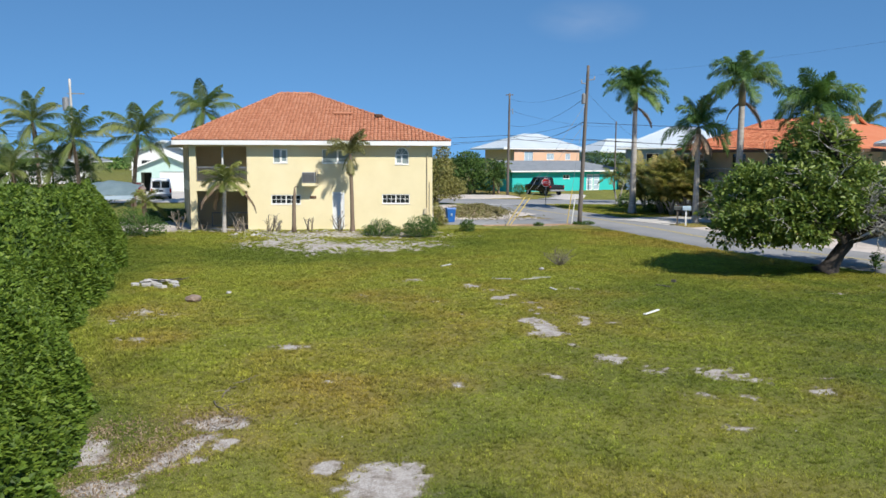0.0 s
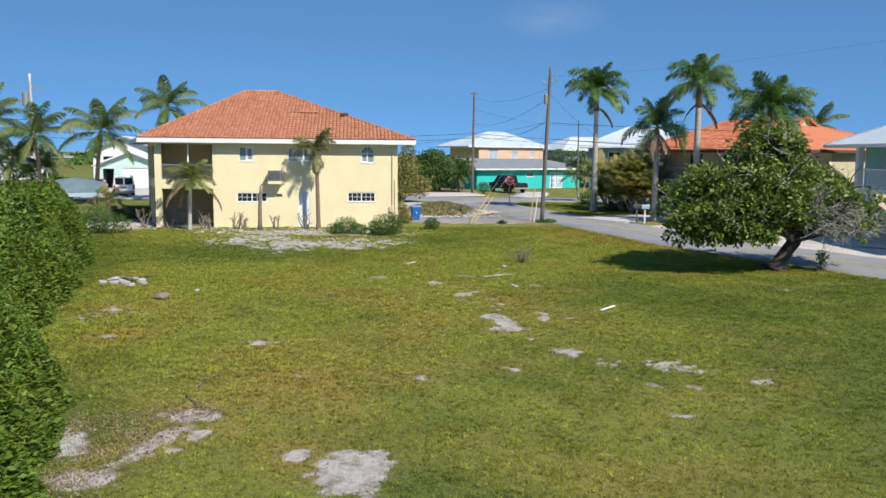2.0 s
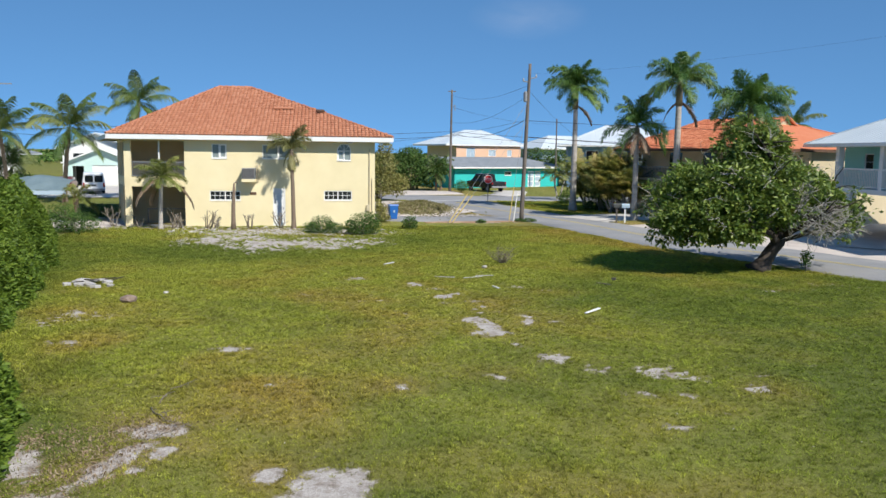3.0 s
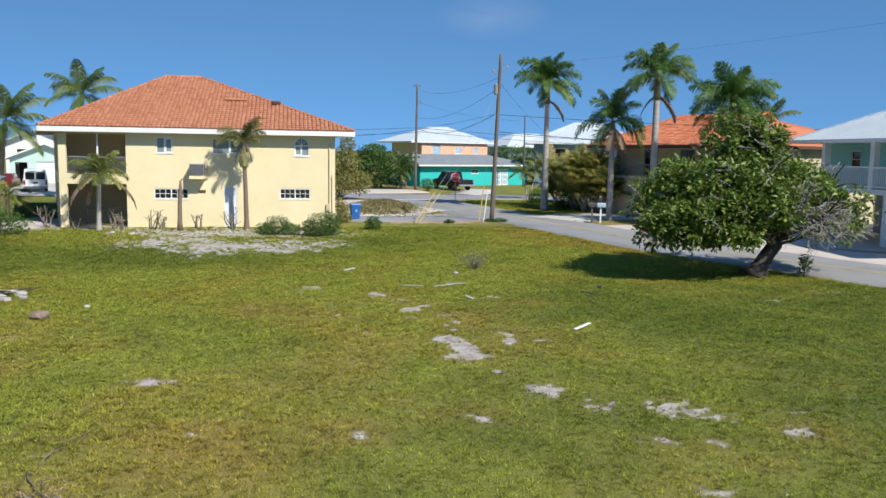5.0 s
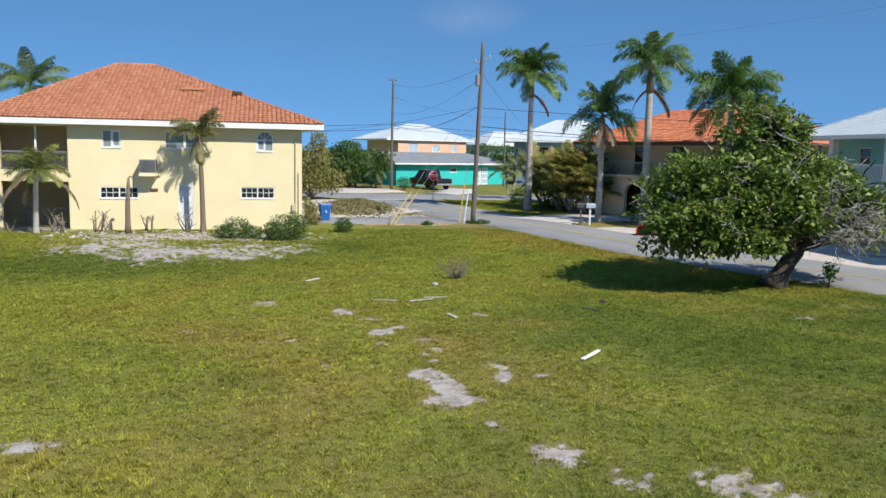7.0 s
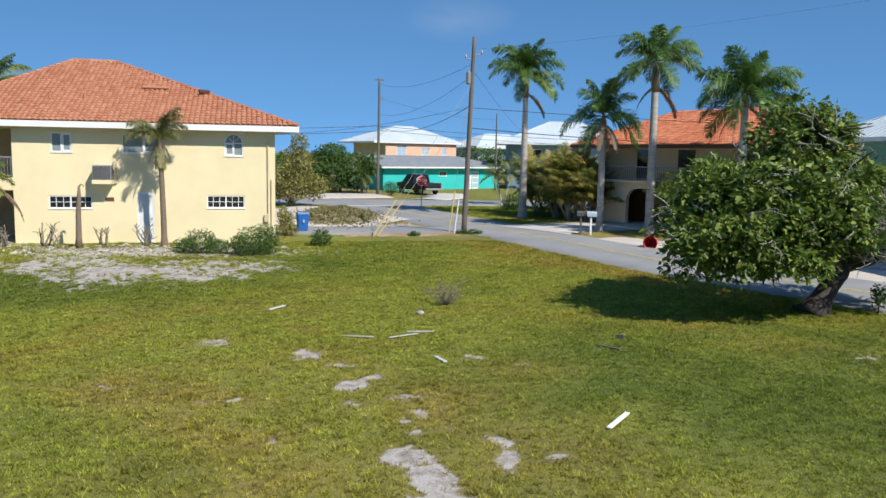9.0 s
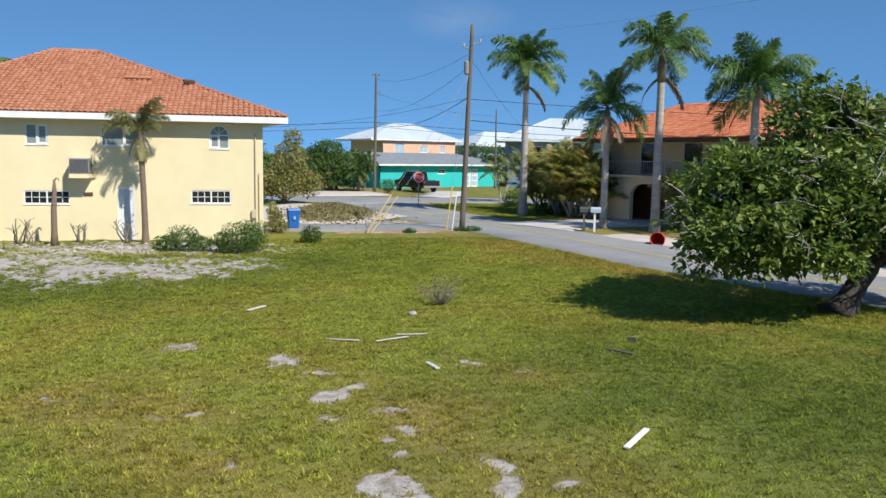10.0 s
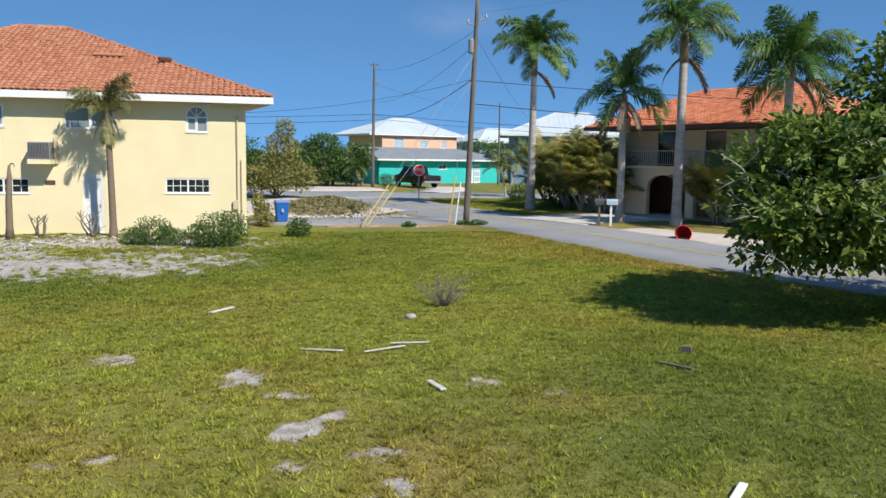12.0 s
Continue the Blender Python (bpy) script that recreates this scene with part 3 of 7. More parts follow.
window(house, 0.29, 1.94, 1.68, 2.25, 38.0, 6, 2, DARKGLASS, divide=[1.115])
w = window(house, 1.07, 1.89, 4.02, 4.62, 38.0, 1, 1, divide=[1.48])
window(house, 1.12, 1.46, 4.07, 4.58, 38.03, 2, 2, name="sash")
fan = Geo()
ring_o = [(1.48 + 0.41 * math.cos(a), 4.62 + 0.41 * math.sin(a)) for a in np.linspace(0, math.pi, 13)]
ring_i = [(1.48 + 0.355 * math.cos(a), 4.62 + 0.355 * math.sin(a)) for a in np.linspace(math.pi, 0, 13)]
fan.prism(ring_o + ring_i, (38.02, 38.09))
for a in (45, 90, 135):
    c, s = math.cos(radians(a)), math.sin(radians(a))
    fan.prism([(1.48 - 0.012 * s, 4.62 + 0.012 * c), (1.48 + 0.012 * s, 4.62 - 0.012 * c), (1.48 + 0.36 * c + 0.012 * s, 4.62 + 0.36 * s - 0.012 * c), (1.48 + 0.36 * c - 0.012 * s, 4.62 + 0.36 * s + 0.012 * c)], (38.03, 38.06))
fan = fan.make("fanlight", WHITE, house, "arched white fanlight")
Geo().prism(ring_i[::-1], (38.07, 38.08)).make("pane", GLASS, fan)
# louvred door
door = Geo().wall(-2.67, -1.95, 0.16, 2.38, 38.02, 38.09, [(-2.60, -2.02, 0.28, 2.30)]).make("door", WHITE, house, "white louvred metal door")
for i in range(24):
    z = 0.30 + i * 0.084
    Geo().add([(-2.60, 38.03, z), (-2.02, 38.03, z), (-2.02, 38.075, z + 0.075), (-2.60, 38.075, z + 0.075), (-2.60, 38.04, z - 0.006), (-2.02, 38.04, z - 0.006), (-2.02, 38.085, z + 0.069), (-2.60, 38.085, z + 0.069)],
              [(0, 1, 2, 3), (7, 6, 5, 4), (0, 4, 5, 1), (3, 2, 6, 7), (0, 3, 7, 4), (1, 5, 6, 2)]).make("slat", WHITE, door)
Geo().box(-2.09, -2.05, 37.98, 38.02, 1.15, 1.25, c=0.008).make("handle", METAL, door)
# meter, conduits, small vent
g = Geo().tube([(2.98, 37.95, 0.15), (2.98, 37.95, 4.7)], 0.03).tube([(3.13, 37.95, 0.15), (3.13, 37.95, 3.0)], 0.025)
pipes = g.make("conduit", CREAM, house, "painted conduits and meter box")
Geo().box(2.80, 3.0, 37.88, 37.995, 1.05, 1.42, c=0.02).make("meter_box", CREAM, pipes)
Geo().box(3.04, 3.18, 37.90, 37.995, 0.6, 0.85, c=0.02).make("meter_box", CREAM, pipes)
Geo().box(-3.98, -3.62, 37.97, 37.998, 1.98, 2.14, c=0.01).make("vent", BROWNWOOD, house, "small brown wall vent")
Geo().box(1.72, 2.02, 37.80, 37.998, 5.03, 5.09, c=0.01).make("flood_lamp", WHITE, house)

# roof
EV = 5.40
A, B, C_, D = Vector((-11.8, 37.45, EV)), Vector((4.33, 37.45, EV)), Vector((1.5, 53.0, EV)), Vector((-16.5, 53.0, EV))
R1, R2 = Vector((-6.6, 45.2, 8.68)), Vector((-4.55, 45.2, 8.68))
roof = Geo().add([A, B, C_, D, R1, R2], [(0, 1, 5, 4), (1, 2, 5), (2, 3, 4, 5), (3, 0, 4)]).make("roof", TILE_STUFF, house, "hipped roof of orange clay barrel tiles")
g = Geo()
down = Vector((0, 0, -0.27))
ring = [A, B, C_, D]
for p, q in zip(ring, ring[1:] + ring[:1]):
    n = (q - p).normalized().cross(Vector((0, 0, 1)))
    o = Vector((0, 0, -0.012))
    g.add([p + o, q + o, q + down, p + down, p + o + n * 0.03, q + o + n * 0.03, q + down + n * 0.03, p + down + n * 0.03], [(0, 1, 2, 3), (7, 6, 5, 4), (0, 4, 5, 1), (2, 6, 7, 3), (1, 5, 6, 2), (3, 7, 4, 0)])
g.make("fascia", WHITE, house, "white fascia board and gutter")
# soffit yellow taken darker, with the eave shade in its colour
Geo().add([v + down * 0.98 for v in ring] + [v + down * 0.85 for v in ring], [(3, 2, 1, 0), (4, 5, 6, 7)]).make("soffit", CREAM, house)


def barrel(w, l, n=4, h=0.5):
    """A half-round tile: arc in x, length along +y, thin lip in front."""
    vs, fs = [], []
    for y, s, dz in ((0, 1.0, 0.035), (l, 0.86, 0.0)):
        for i in range(n + 1):
            a = math.pi * i / n
            vs.append((w / 2 * s * math.cos(a), y, w * h * s * math.sin(a) + dz))
    for i in range(n):
        fs.append((i, i + 1, n + 2 + i, n + 1 + i))
    vs += [(x, y, z - 0.03) for x, y, z in vs[:n + 1]]
    k = 2 * (n + 1)
    fs += [(k + i, k + i + 1, i + 1, i) for i in range(n)]
    return vs, fs


def tile_slope(parent, p, q, r, s, mat, stuffmat, name, singles=None, pitch=0.225, row=0.31, seed=1, label=""):
    """Barrel tiles over the slope p, q (eave, left to right), r, s (ridge, right to left)."""
    rnd = random.Random(seed)
    ex = (q - p).normalized()
    mid = (r + s) / 2
    up = (mid - p) - ex * (mid - p).dot(ex)
    L = up.length
    up.normalize()
    nrm = ex.cross(up)
    vs, fs = barrel(pitch * 0.92, row * 1.2, 4, 0.24)
    me = bpy.data.meshes.new("tile")
    me.from_pydata(vs, [], fs)
    me.materials.append(mat)
    joined = Geo()
    k = 0
    while k * row < L - 0.1:
        a = p + (s - p) * (k * row / L)
        b = q + (r - q) * (k * row / L)
        x0, x1 = (a - p).dot(ex), (b - p).dot(ex)
        i = math.ceil((x0 + 0.05) / pitch)
        while i * pitch < x1 - 0.05:
            o = p + ex * (i * pitch) + up * (k * row - 0.03) + nrm * (0.005 + rnd.uniform(-0.006, 0.008))
            m = Matrix((ex, up, nrm)).transposed().to_4x4() @ pose(0, 0, 0, rnd.uniform(0.5, 2.5), 0, rnd.uniform(-1.2, 1.2))
            m.translation = o
            if singles and singles(o):
                t = new("tile", me)
                t.parent, t.matrix_parent_inverse, t.matrix_basis = parent, parent.matrix_world.inverted(), m
            else:
                joined.add([m @ Vector(v) for v in vs], fs)
            i += 1
        k += 1
    st = joined.make(name, stuffmat, parent, label)
    st["kind"] = "stuff"
    return st


def caps(parent, p, q, mat, r=0.085):
    """A line of overlapping half-round caps, one piece each, from p to q."""
    d = q - p
    n = int(d.length / 0.4)
    for i in range(n):
        a, b = p + d * (i / n), p + d * ((i + 1.25) / n)
        Geo().tube([a + Vector((0, 0, 0.04)), b + Vector((0, 0, 0.015))], [r, r * 0.82], 7).make("ridge_cap", mat, parent)


for p, q in ((A, R1), (B, R2), (R1, R2)):
    caps(roof, p, q, TILE)
# a lifted tile row and two loose tiles
Geo().box(-0.6, 0.6, -0.12, 0.12, 0, 0.05, pose(-2.2, 41.4, 7.18, 22.5)).make("lifted_tile", TILE_STUFF, roof)
Geo().box(-0.25, 0.25, -0.1, 0.1, 0, 0.12, pose(0.05, 40.9, 6.99, 22.5, 0, 25)).make("lifted_tile", BROWNWOOD, roof)
for x, y in ((-6.3, 41.9), (-6.5, 39.8), (-5.1, 40.1)):
    Geo().tube([(x, y, EV + (y - 37.3) * 0.415), (x, y, EV + (y - 37.3) * 0.415 + 0.22)], [0.06, 0.05]).make("vent_pipe", TILE_STUFF, roof)

# wall air conditioner on a bracket
ac = thing("air_conditioner", "grey window air conditioner on a bracket on the yellow wall", "air conditioner", (-3.95, 37.6, 2.72))
Geo().box(-4.36, -3.62, 37.34, 37.99, 2.92, 3.55, c=0.02).make("case", METAL, ac)
for i in range(14):
    Geo().box(-4.33 + i * 0.05, -4.305 + i * 0.05, 37.325, 37.34, 2.97, 3.5).make("fin", BLACK, ac)
Geo().box(-4.38, -3.6, 37.30, 37.99, 2.74, 2.91, c=0.01).make("tray", STUCCO, ac, "painted timber tray")
Geo().box(-3.6, -3.48, 37.90, 37.99, 2.75, 3.75, c=0.01).make("conduit_box", CREAM, ac)


# ---- foliage helpers ----
def leaf_arrays(P, size, rng, up=0.35, wide=0.5, D=None):
    """Folded leaves of two triangles at the points P. D: the way the leaf points, or None for any."""
    n = len(P)
    if D is None:
        D = rng.normal(size=(n, 3))
    D = D + rng.normal(size=(n, 3)) * 0.45
    D /= np.linalg.norm(D, axis=1)[:, None]
    U = rng.normal(size=(n, 3)) * 0.6 + np.array([0, 0, up * 2.2])
    W = np.cross(D, U)
    W /= np.linalg.norm(W, axis=1)[:, None] + 1e-9
    U = np.cross(W, D)
    s = (size * rng.uniform(0.6, 1.3, n))[:, None]
    base, tip = P - D * s * 0.5, P + D * s * 0.5
    l, r = P + W * s * wide * 0.5 + U * s * 0.10, P - W * s * wide * 0.5 + U * s * 0.10
    V = np.stack([base, l, tip, r], 1).reshape(-1, 3)
    o = np.arange(n)[:, None] * 4
    F = np.concatenate([o + np.array([[0, 1, 2]]), o + np.array([[0, 2, 3]])], 1).reshape(-1, 3)
    return V, F


def blob_points(n, lobes, rng, shell=0.35):
    """Points in the outer shell of several ellipsoids (x, y, z, rx, ry, rz), with a lumpy surface."""
    L = np.array(lobes)
    area = (L[:, 3] * L[:, 4] + L[:, 4] * L[:, 5] + L[:, 3] * L[:, 5])
    k = rng.choice(len(L), n, p=area / area.sum())
    d = rng.normal(size=(n, 3))
    d /= np.linalg.norm(d, axis=1)[:, None]
    lump = 1 + 0.16 * np.sin(d[:, 0] * 7 + k) * np.sin(d[:, 1] * 6 + 2 * k) + 0.12 * np.sin(d[:, 2] * 9 + k)
    r = (1 - shell * rng.uniform(0, 1, n) ** 1.6) * lump
    return L[k, :3] + d * L[k, 3:] * r[:, None], d


# ---- hedge ----
hr = np.random.RandomState(5)


def hedge_top(x, y):
    d = np.interp(y, EDGE_Y, EDGE_X) + 0.22 * wave(np.zeros_like(y), y, 2.1, 31) - x
    end = np.clip((34.0 - y) / 1.6, 0, 1)
    h = (2.2 + 0.5 * smoothstep(8, 22, y)) * (1 - (1 - np.clip(d / 2.1, 0, 1)) ** 1.9) * np.sqrt(end)
    return h * (1 + 0.15 * wave(x, y, 1.3, 21) + 0.13 * wave(x, y, 3.2, 22)), d


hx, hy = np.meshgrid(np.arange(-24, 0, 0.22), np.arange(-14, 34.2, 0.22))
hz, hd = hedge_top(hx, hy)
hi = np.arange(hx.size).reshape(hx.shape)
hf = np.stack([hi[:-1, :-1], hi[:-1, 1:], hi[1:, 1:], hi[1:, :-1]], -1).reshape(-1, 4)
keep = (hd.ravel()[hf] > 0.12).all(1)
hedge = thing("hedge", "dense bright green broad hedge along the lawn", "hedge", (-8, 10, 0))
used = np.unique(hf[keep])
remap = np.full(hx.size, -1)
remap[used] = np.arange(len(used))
# dark sheet just under the leaves, standing in for the shade between them
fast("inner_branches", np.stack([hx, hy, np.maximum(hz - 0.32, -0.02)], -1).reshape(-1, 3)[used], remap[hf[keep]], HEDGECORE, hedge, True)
n = 250000
py = -7 + 41 * hr.uniform(0, 1, n) ** 1.25
pd = np.where(hr.uniform(size=n) < 0.45, hr.uniform(0.02, 1.3, n), hr.uniform(0.3, 9.0, n))
px = np.interp(py, EDGE_Y, EDGE_X) + 0.22 * wave(np.zeros_like(py), py, 2.1, 31) - pd
pz, _ = hedge_top(px, py)
low = pd < 0.5
pz = pz - hr.uniform(0, 0.22, n) - np.where(low, hr.uniform(0, 1, n) ** 1.5 * pz * 0.8, 0)
e = 0.05
sx = (hedge_top(px + e, py)[0] - hedge_top(px - e, py)[0]) / (2 * e)
out = np.stack([np.clip(-sx, -1.5, 2.5), np.zeros(n), np.ones(n) * 0.7], -1)
V, F = leaf_arrays(np.stack([px, py, pz], -1), 0.118 + 0.004 * np.maximum(py, 0), hr, 0.5, 0.6, out * 0.6)
lv = fast("leaves", V, F, HEDGELEAF, hedge)
lv["kind"] = "stuff"


# ---- big spreading tree ----
def branch(g, a, b, r0, r1, rnd, bend=0.25, n=6, seg=7):
    a, b = Vector(a), Vector(b)
    L = (b - a).length
    off = Vector((rnd.uniform(-1, 1), rnd.uniform(-1, 1), rnd.uniform(-0.3, 0.8))) * bend * L
    pts = []
    for i in range(n + 1):
        t = i / n
        pts.append(a.lerp(b, t) + off * (t * (1 - t)) * 1.6 + Vector((rnd.uniform(-1, 1), rnd.uniform(-1, 1), rnd.uniform(-1, 1))) * 0.025 * L * (0 < i < n))
    g.tube(pts, [r0 + (r1 - r0) * i / n for i in range(n + 1)], seg)
    return pts


tr = random.Random(11)
rng = np.random.RandomState(12)
tree = thing("spreading_tree", "broad low tree with thick leaning trunk, glossy leaves and bare twigs", "tree", (17.9, 19.8, 0))
g = Geo()
g.tube([(17.75, 19.8, -0.05), (17.85, 19.8, 0.12), (18.0, 19.8, 0.4), (18.25, 19.82, 0.8), (18.55, 19.85, 1.15), (18.7, 19.9, 1.5)], [0.60, 0.42, 0.30, 0.26, 0.26, 0.24], 14)
BOUGHS = [((18.6, 19.9, 1.3), (13.9, 18.9, 2.3), 0.16), ((18.6, 19.9, 1.4), (16.2, 20.6, 3.6), 0.16), ((18.7, 19.9, 1.4), (17.6, 19.7, 5.0), 0.17), ((18.7, 19.9, 1.4), (20.9, 20.2, 3.2), 0.16),
         ((18.5, 19.9, 1.2), (16.2, 17.9, 2.2), 0.13), ((18.7, 19.9, 1.4), (19.6, 18.0, 2.7), 0.13), ((18.7, 19.9, 1.4), (18.6, 22.2, 3.3), 0.13), ((18.6, 19.9, 1.2), (21.5, 19.4, 2.0), 0.11)]
tips = []
for a, b, r in BOUGHS:
    pts = branch(g, a, b, r, 0.05, tr, 0.22)
    for q in pts[2:]:
        for _ in range(2):
            e = q + Vector((tr.uniform(-1.3, 1.3), tr.uniform(-1.3, 1.3), tr.uniform(-0.3, 1.1)))
            branch(g, q, e, 0.04, 0.012, tr, 0.3, 4, 5)
            tips.append(e)
g.make("trunk", DARKBARK, tree, "thick dark leaning trunk", smooth=True)
LOBES = [(14.1, 18.9, 2.35, 1.4, 1.6, 1.35), (13.9, 18.9, 1.85, 0.85, 1.1, 0.75), (15.4, 19.2, 3.0, 1.7, 2.0, 1.4), (16.9, 19.0, 2.9, 1.8, 2.0, 1.6), (16.3, 20.4, 3.3, 1.8, 1.8, 1.3),
         (17.6, 19.8, 4.5, 1.45, 1.6, 1.1), (17.3, 19.8, 5.35, 0.85, 0.9, 0.65), (18.3, 20.0, 4.95, 0.75, 0.9, 0.75), (19.2, 20.0, 3.2, 1.7, 2.1, 1.25), (20.6, 20.0, 2.75, 1.6, 1.8, 1.1),
         (21.5, 20.0, 2.1, 0.95, 1.2, 0.75), (18.6, 22.0, 3.3, 1.8, 1.3, 1.2), (18.2, 18.0, 2.7, 1.6, 1.2, 1.1), (15.6, 17.9, 2.0, 1.3, 1.0, 0.95), (15.9, 21.0, 2.6, 1.3, 1.1, 1.0), (20.3, 18.4, 2.4, 1.2, 1.0, 0.8)]
LOBES = [(a, b + 0.6, c, d, e, f) for a, b, c, d, e, f in LOBES]
CP, CD = blob_points(2000, LOBES, rng, 0.45)
clump = wave(CP[:, 0] + 0.7 * CP[:, 2], CP[:, 1] - 0.6 * CP[:, 2], 1.5, 61) + 0.6 * wave(CP[:, 0] - 0.9 * CP[:, 2], CP[:, 1] + CP[:, 2], 3.1, 62)
few = clump < rng.uniform(-0.75, 0.10, len(CP))
CP, CD = CP[~few], CD[~few]
ok = CP[:, 2] > 0.75 + 0.3 * rng.uniform(size=len(CP))
bare_side = (np.abs(CP[:, 0] - 19.5) < 1.15) & (CP[:, 2] < 2.7) & (CP[:, 1] < 20) & (rng.uniform(size=len(CP)) < 0.7)
CP, CD = CP[ok & ~bare_side], CD[ok & ~bare_side]
k = 26
P = np.repeat(CP, k, 0)
off = rng.normal(size=P.shape) * np.array([0.15, 0.15, 0.11]) * np.repeat(rng.uniform(0.7, 1.35, len(CP)), k)[:, None]
P = P + off
V, F = leaf_arrays(P, 0.20, rng, 0.5, 0.58, off * 5 + np.repeat(CD, k, 0) * 0.4 + np.array([0, 0, -0.25]))
lv = fast("leaves", V, F, TREELEAF, tree)
lv["kind"] = "stuff"
g = Geo()
for _ in range(190):
    lobe = tr.choice(LOBES if tr.random() < 0.30 else [(19.3, 19.3, 2.0, 1.2, 1.1, 0.9), (18.7, 18.9, 2.4, 1.1, 1.1, 0.9), (20.1, 19.3, 1.9, 0.9, 1.1, 0.7)])
    d = Vector((tr.uniform(-1, 1), -abs(tr.gauss(0, 0.8)), tr.uniform(-0.7, 0.9))).normalized()
    a = Vector(lobe[:3]) + Vector((d.x * lobe[3], d.y * lobe[4], d.z * lobe[5])) * tr.uniform(0.7, 1.0)
    e = a + (d * 0.4 + Vector((tr.uniform(-1, 1), tr.uniform(-0.6, 0.6), tr.uniform(-0.6, 0.8)))).normalized() * tr.uniform(0.4, 0.85)
    if e.z < 0.6:
        continue
    pts = branch(g, a, e, 0.020, 0.008, tr, 0.55, 5, 4)
    for q in pts[1:4]:
        branch(g, q, q + (e - a) * 0.35 + Vector((tr.uniform(-1, 1), tr.uniform(-1, 1), tr.uniform(-1, 1))) * 0.42, 0.011, 0.005, tr, 0.5, 3, 4)
tw = g.make("twig_tangle", TWIG, tree, "bare grey twigs", smooth=True)
tw["kind"] = "stuff"


# ---- palms ----
def frond_mesh(name, L, a0, a1, ll, pairs, hang, mat, seed, width=0.035, rach=0.03, rough=0.25):
    """A feather leaf: a curved midrib rising at a0 degrees and ending at a1, with two rows of narrow leaflets."""
    rnd = random.Random(seed)
    g = Geo()
    pts, p = [], Vector((0, 0, 0))
    n = 14
    for i in range(n + 1):
        pts.append(p.copy())
        a = radians(a0 + (a1 - a0) * (i / n) ** 1.3)
        p = p + Vector((math.cos(a), 0, math.sin(a))) * (L / n)
    g.tube(pts, [rach * (1 - 0.85 * i / n) for i in range(n + 1)], 5)
    for k in range(pairs):
        t = 0.12 + 0.88 * k / pairs
        i = min(int(t * n), n - 1)
        q = pts[i].lerp(pts[i + 1], t * n - i)
        d = (pts[i + 1] - pts[i]).normalized()
        ln = ll * (math.sin(math.pi * (0.10 + 0.86 * t)) ** 0.6) * rnd.uniform(0.85, 1.1)
        for s in (-1, 1):
            w = Vector((0, s, 0))
            j = rnd.uniform(-rough, rough)
            e1 = (w * 0.85 + d * 0.75 + Vector((0, 0, 0.25 - hang * 0.5 + j))).normalized()
            e2 = (w * 0.55 + d * 0.65 + Vector((0, 0, -hang + j * 0.6 + rnd.uniform(-0.25, 0.25)))).normalized()
            m = q + e1 * ln * 0.5
            e = m + e2 * ln * 0.5
            b = d * width
            g.add([q - b * 0.6, q + b * 0.6, m + b, m - b, e], [(0, 1, 2, 3), (3, 2, 4)])
    me = bpy.data.meshes.new(name)
    me.from_pydata(g.v, [], g.f)
    me.materials.append(mat)
    return me


ROYAL = material("royal_palm_leaf", [(0.050, 0.115, 0.024), (0.105, 0.200, 0.040), (0.190, 0.285, 0.060)], 0.6, 0.5, obrand=0.5, leaf=0.35, fine=0.2)
COCO = material("coconut_palm_leaf", [(0.060, 0.115, 0.030), (0.120, 0.185, 0.045), (0.23, 0.26, 0.08)], 0.6, 0.5, obrand=0.5, leaf=0.35, fine=0.2)
DEADLEAF = material("dead_palm_leaf", [(0.16, 0.11, 0.07), (0.27, 0.20, 0.14)], 1.5, 0.9, obrand=0.4)
YOUNG = material("young_palm_leaf", [(0.08, 0.11, 0.02), (0.16, 0.19, 0.035), (0.26, 0.27, 0.07)], 0.6, 0.5, obrand=0.5, leaf=0.25, fine=0.2)
ARECALEAF = material("areca_leaf", [(0.13, 0.17, 0.035), (0.28, 0.28, 0.06), (0.46, 0.37, 0.12)], 0.6, 0.5, obrand=0.6, leaf=0.4, fine=0.2)
PLUMELEAF = material("ragged_palm_leaf", [(0.12, 0.13, 0.04), (0.22, 0.22, 0.075), (0.34, 0.31, 0.14)], 0.6, 0.6, obrand=0.5, leaf=0.3, fine=0.2)
SHAFT = material("brown_green_crownshaft", [(0.14, 0.12, 0.06), (0.24, 0.20, 0.12)], 2, 0.5, stretch=(1, 1, 0.3))


def fronds(species, L, ll, pairs, hang, mat, angles, **kw):
    return [frond_mesh("frond", L * f, a, b, ll, pairs, hang, mat, i + 7 * species, **kw) for i, (a, b, f) in enumerate(angles)]


ROYAL_SET = fronds(1, 2.75, 0.82, 78, 0.75, ROYAL, [(82, 30, 0.8), (64, -30, 0.95), (44, -62, 1.0), (20, -72, 1.0), (-8, -80, 0.95)], width=0.027, rough=0.85)
COCO_SET = fronds(2, 3.8, 1.15, 56, 1.2, COCO, [(80, 25, 0.9), (58, -20, 1.0), (35, -55, 1.0), (8, -70, 1.0), (-30, -80, 0.85)], width=0.034, rough=0.3)
YOUNG_SET = fronds(3, 1.55, 0.52, 36, 0.7, YOUNG, [(75, 5, 0.9), (50, -35, 1.0), (25, -60, 1.0), (-5, -75, 0.95)], width=0.022, rough=0.5)
ARECA_SET = fronds(4, 1.75, 0.50, 34, 0.6, ARECALEAF, [(85, 35, 1.0), (72, 5, 1.0), (60, -35, 0.9)], width=0.024, rough=0.6)
PLUME_SET = fronds(6, 1.75, 0.5, 84, 0.45, PLUMELEAF, [(84, 10, 1.0), (70, -40, 1.0), (55, -75, 1.0)], width=0.018, rough=1.1)
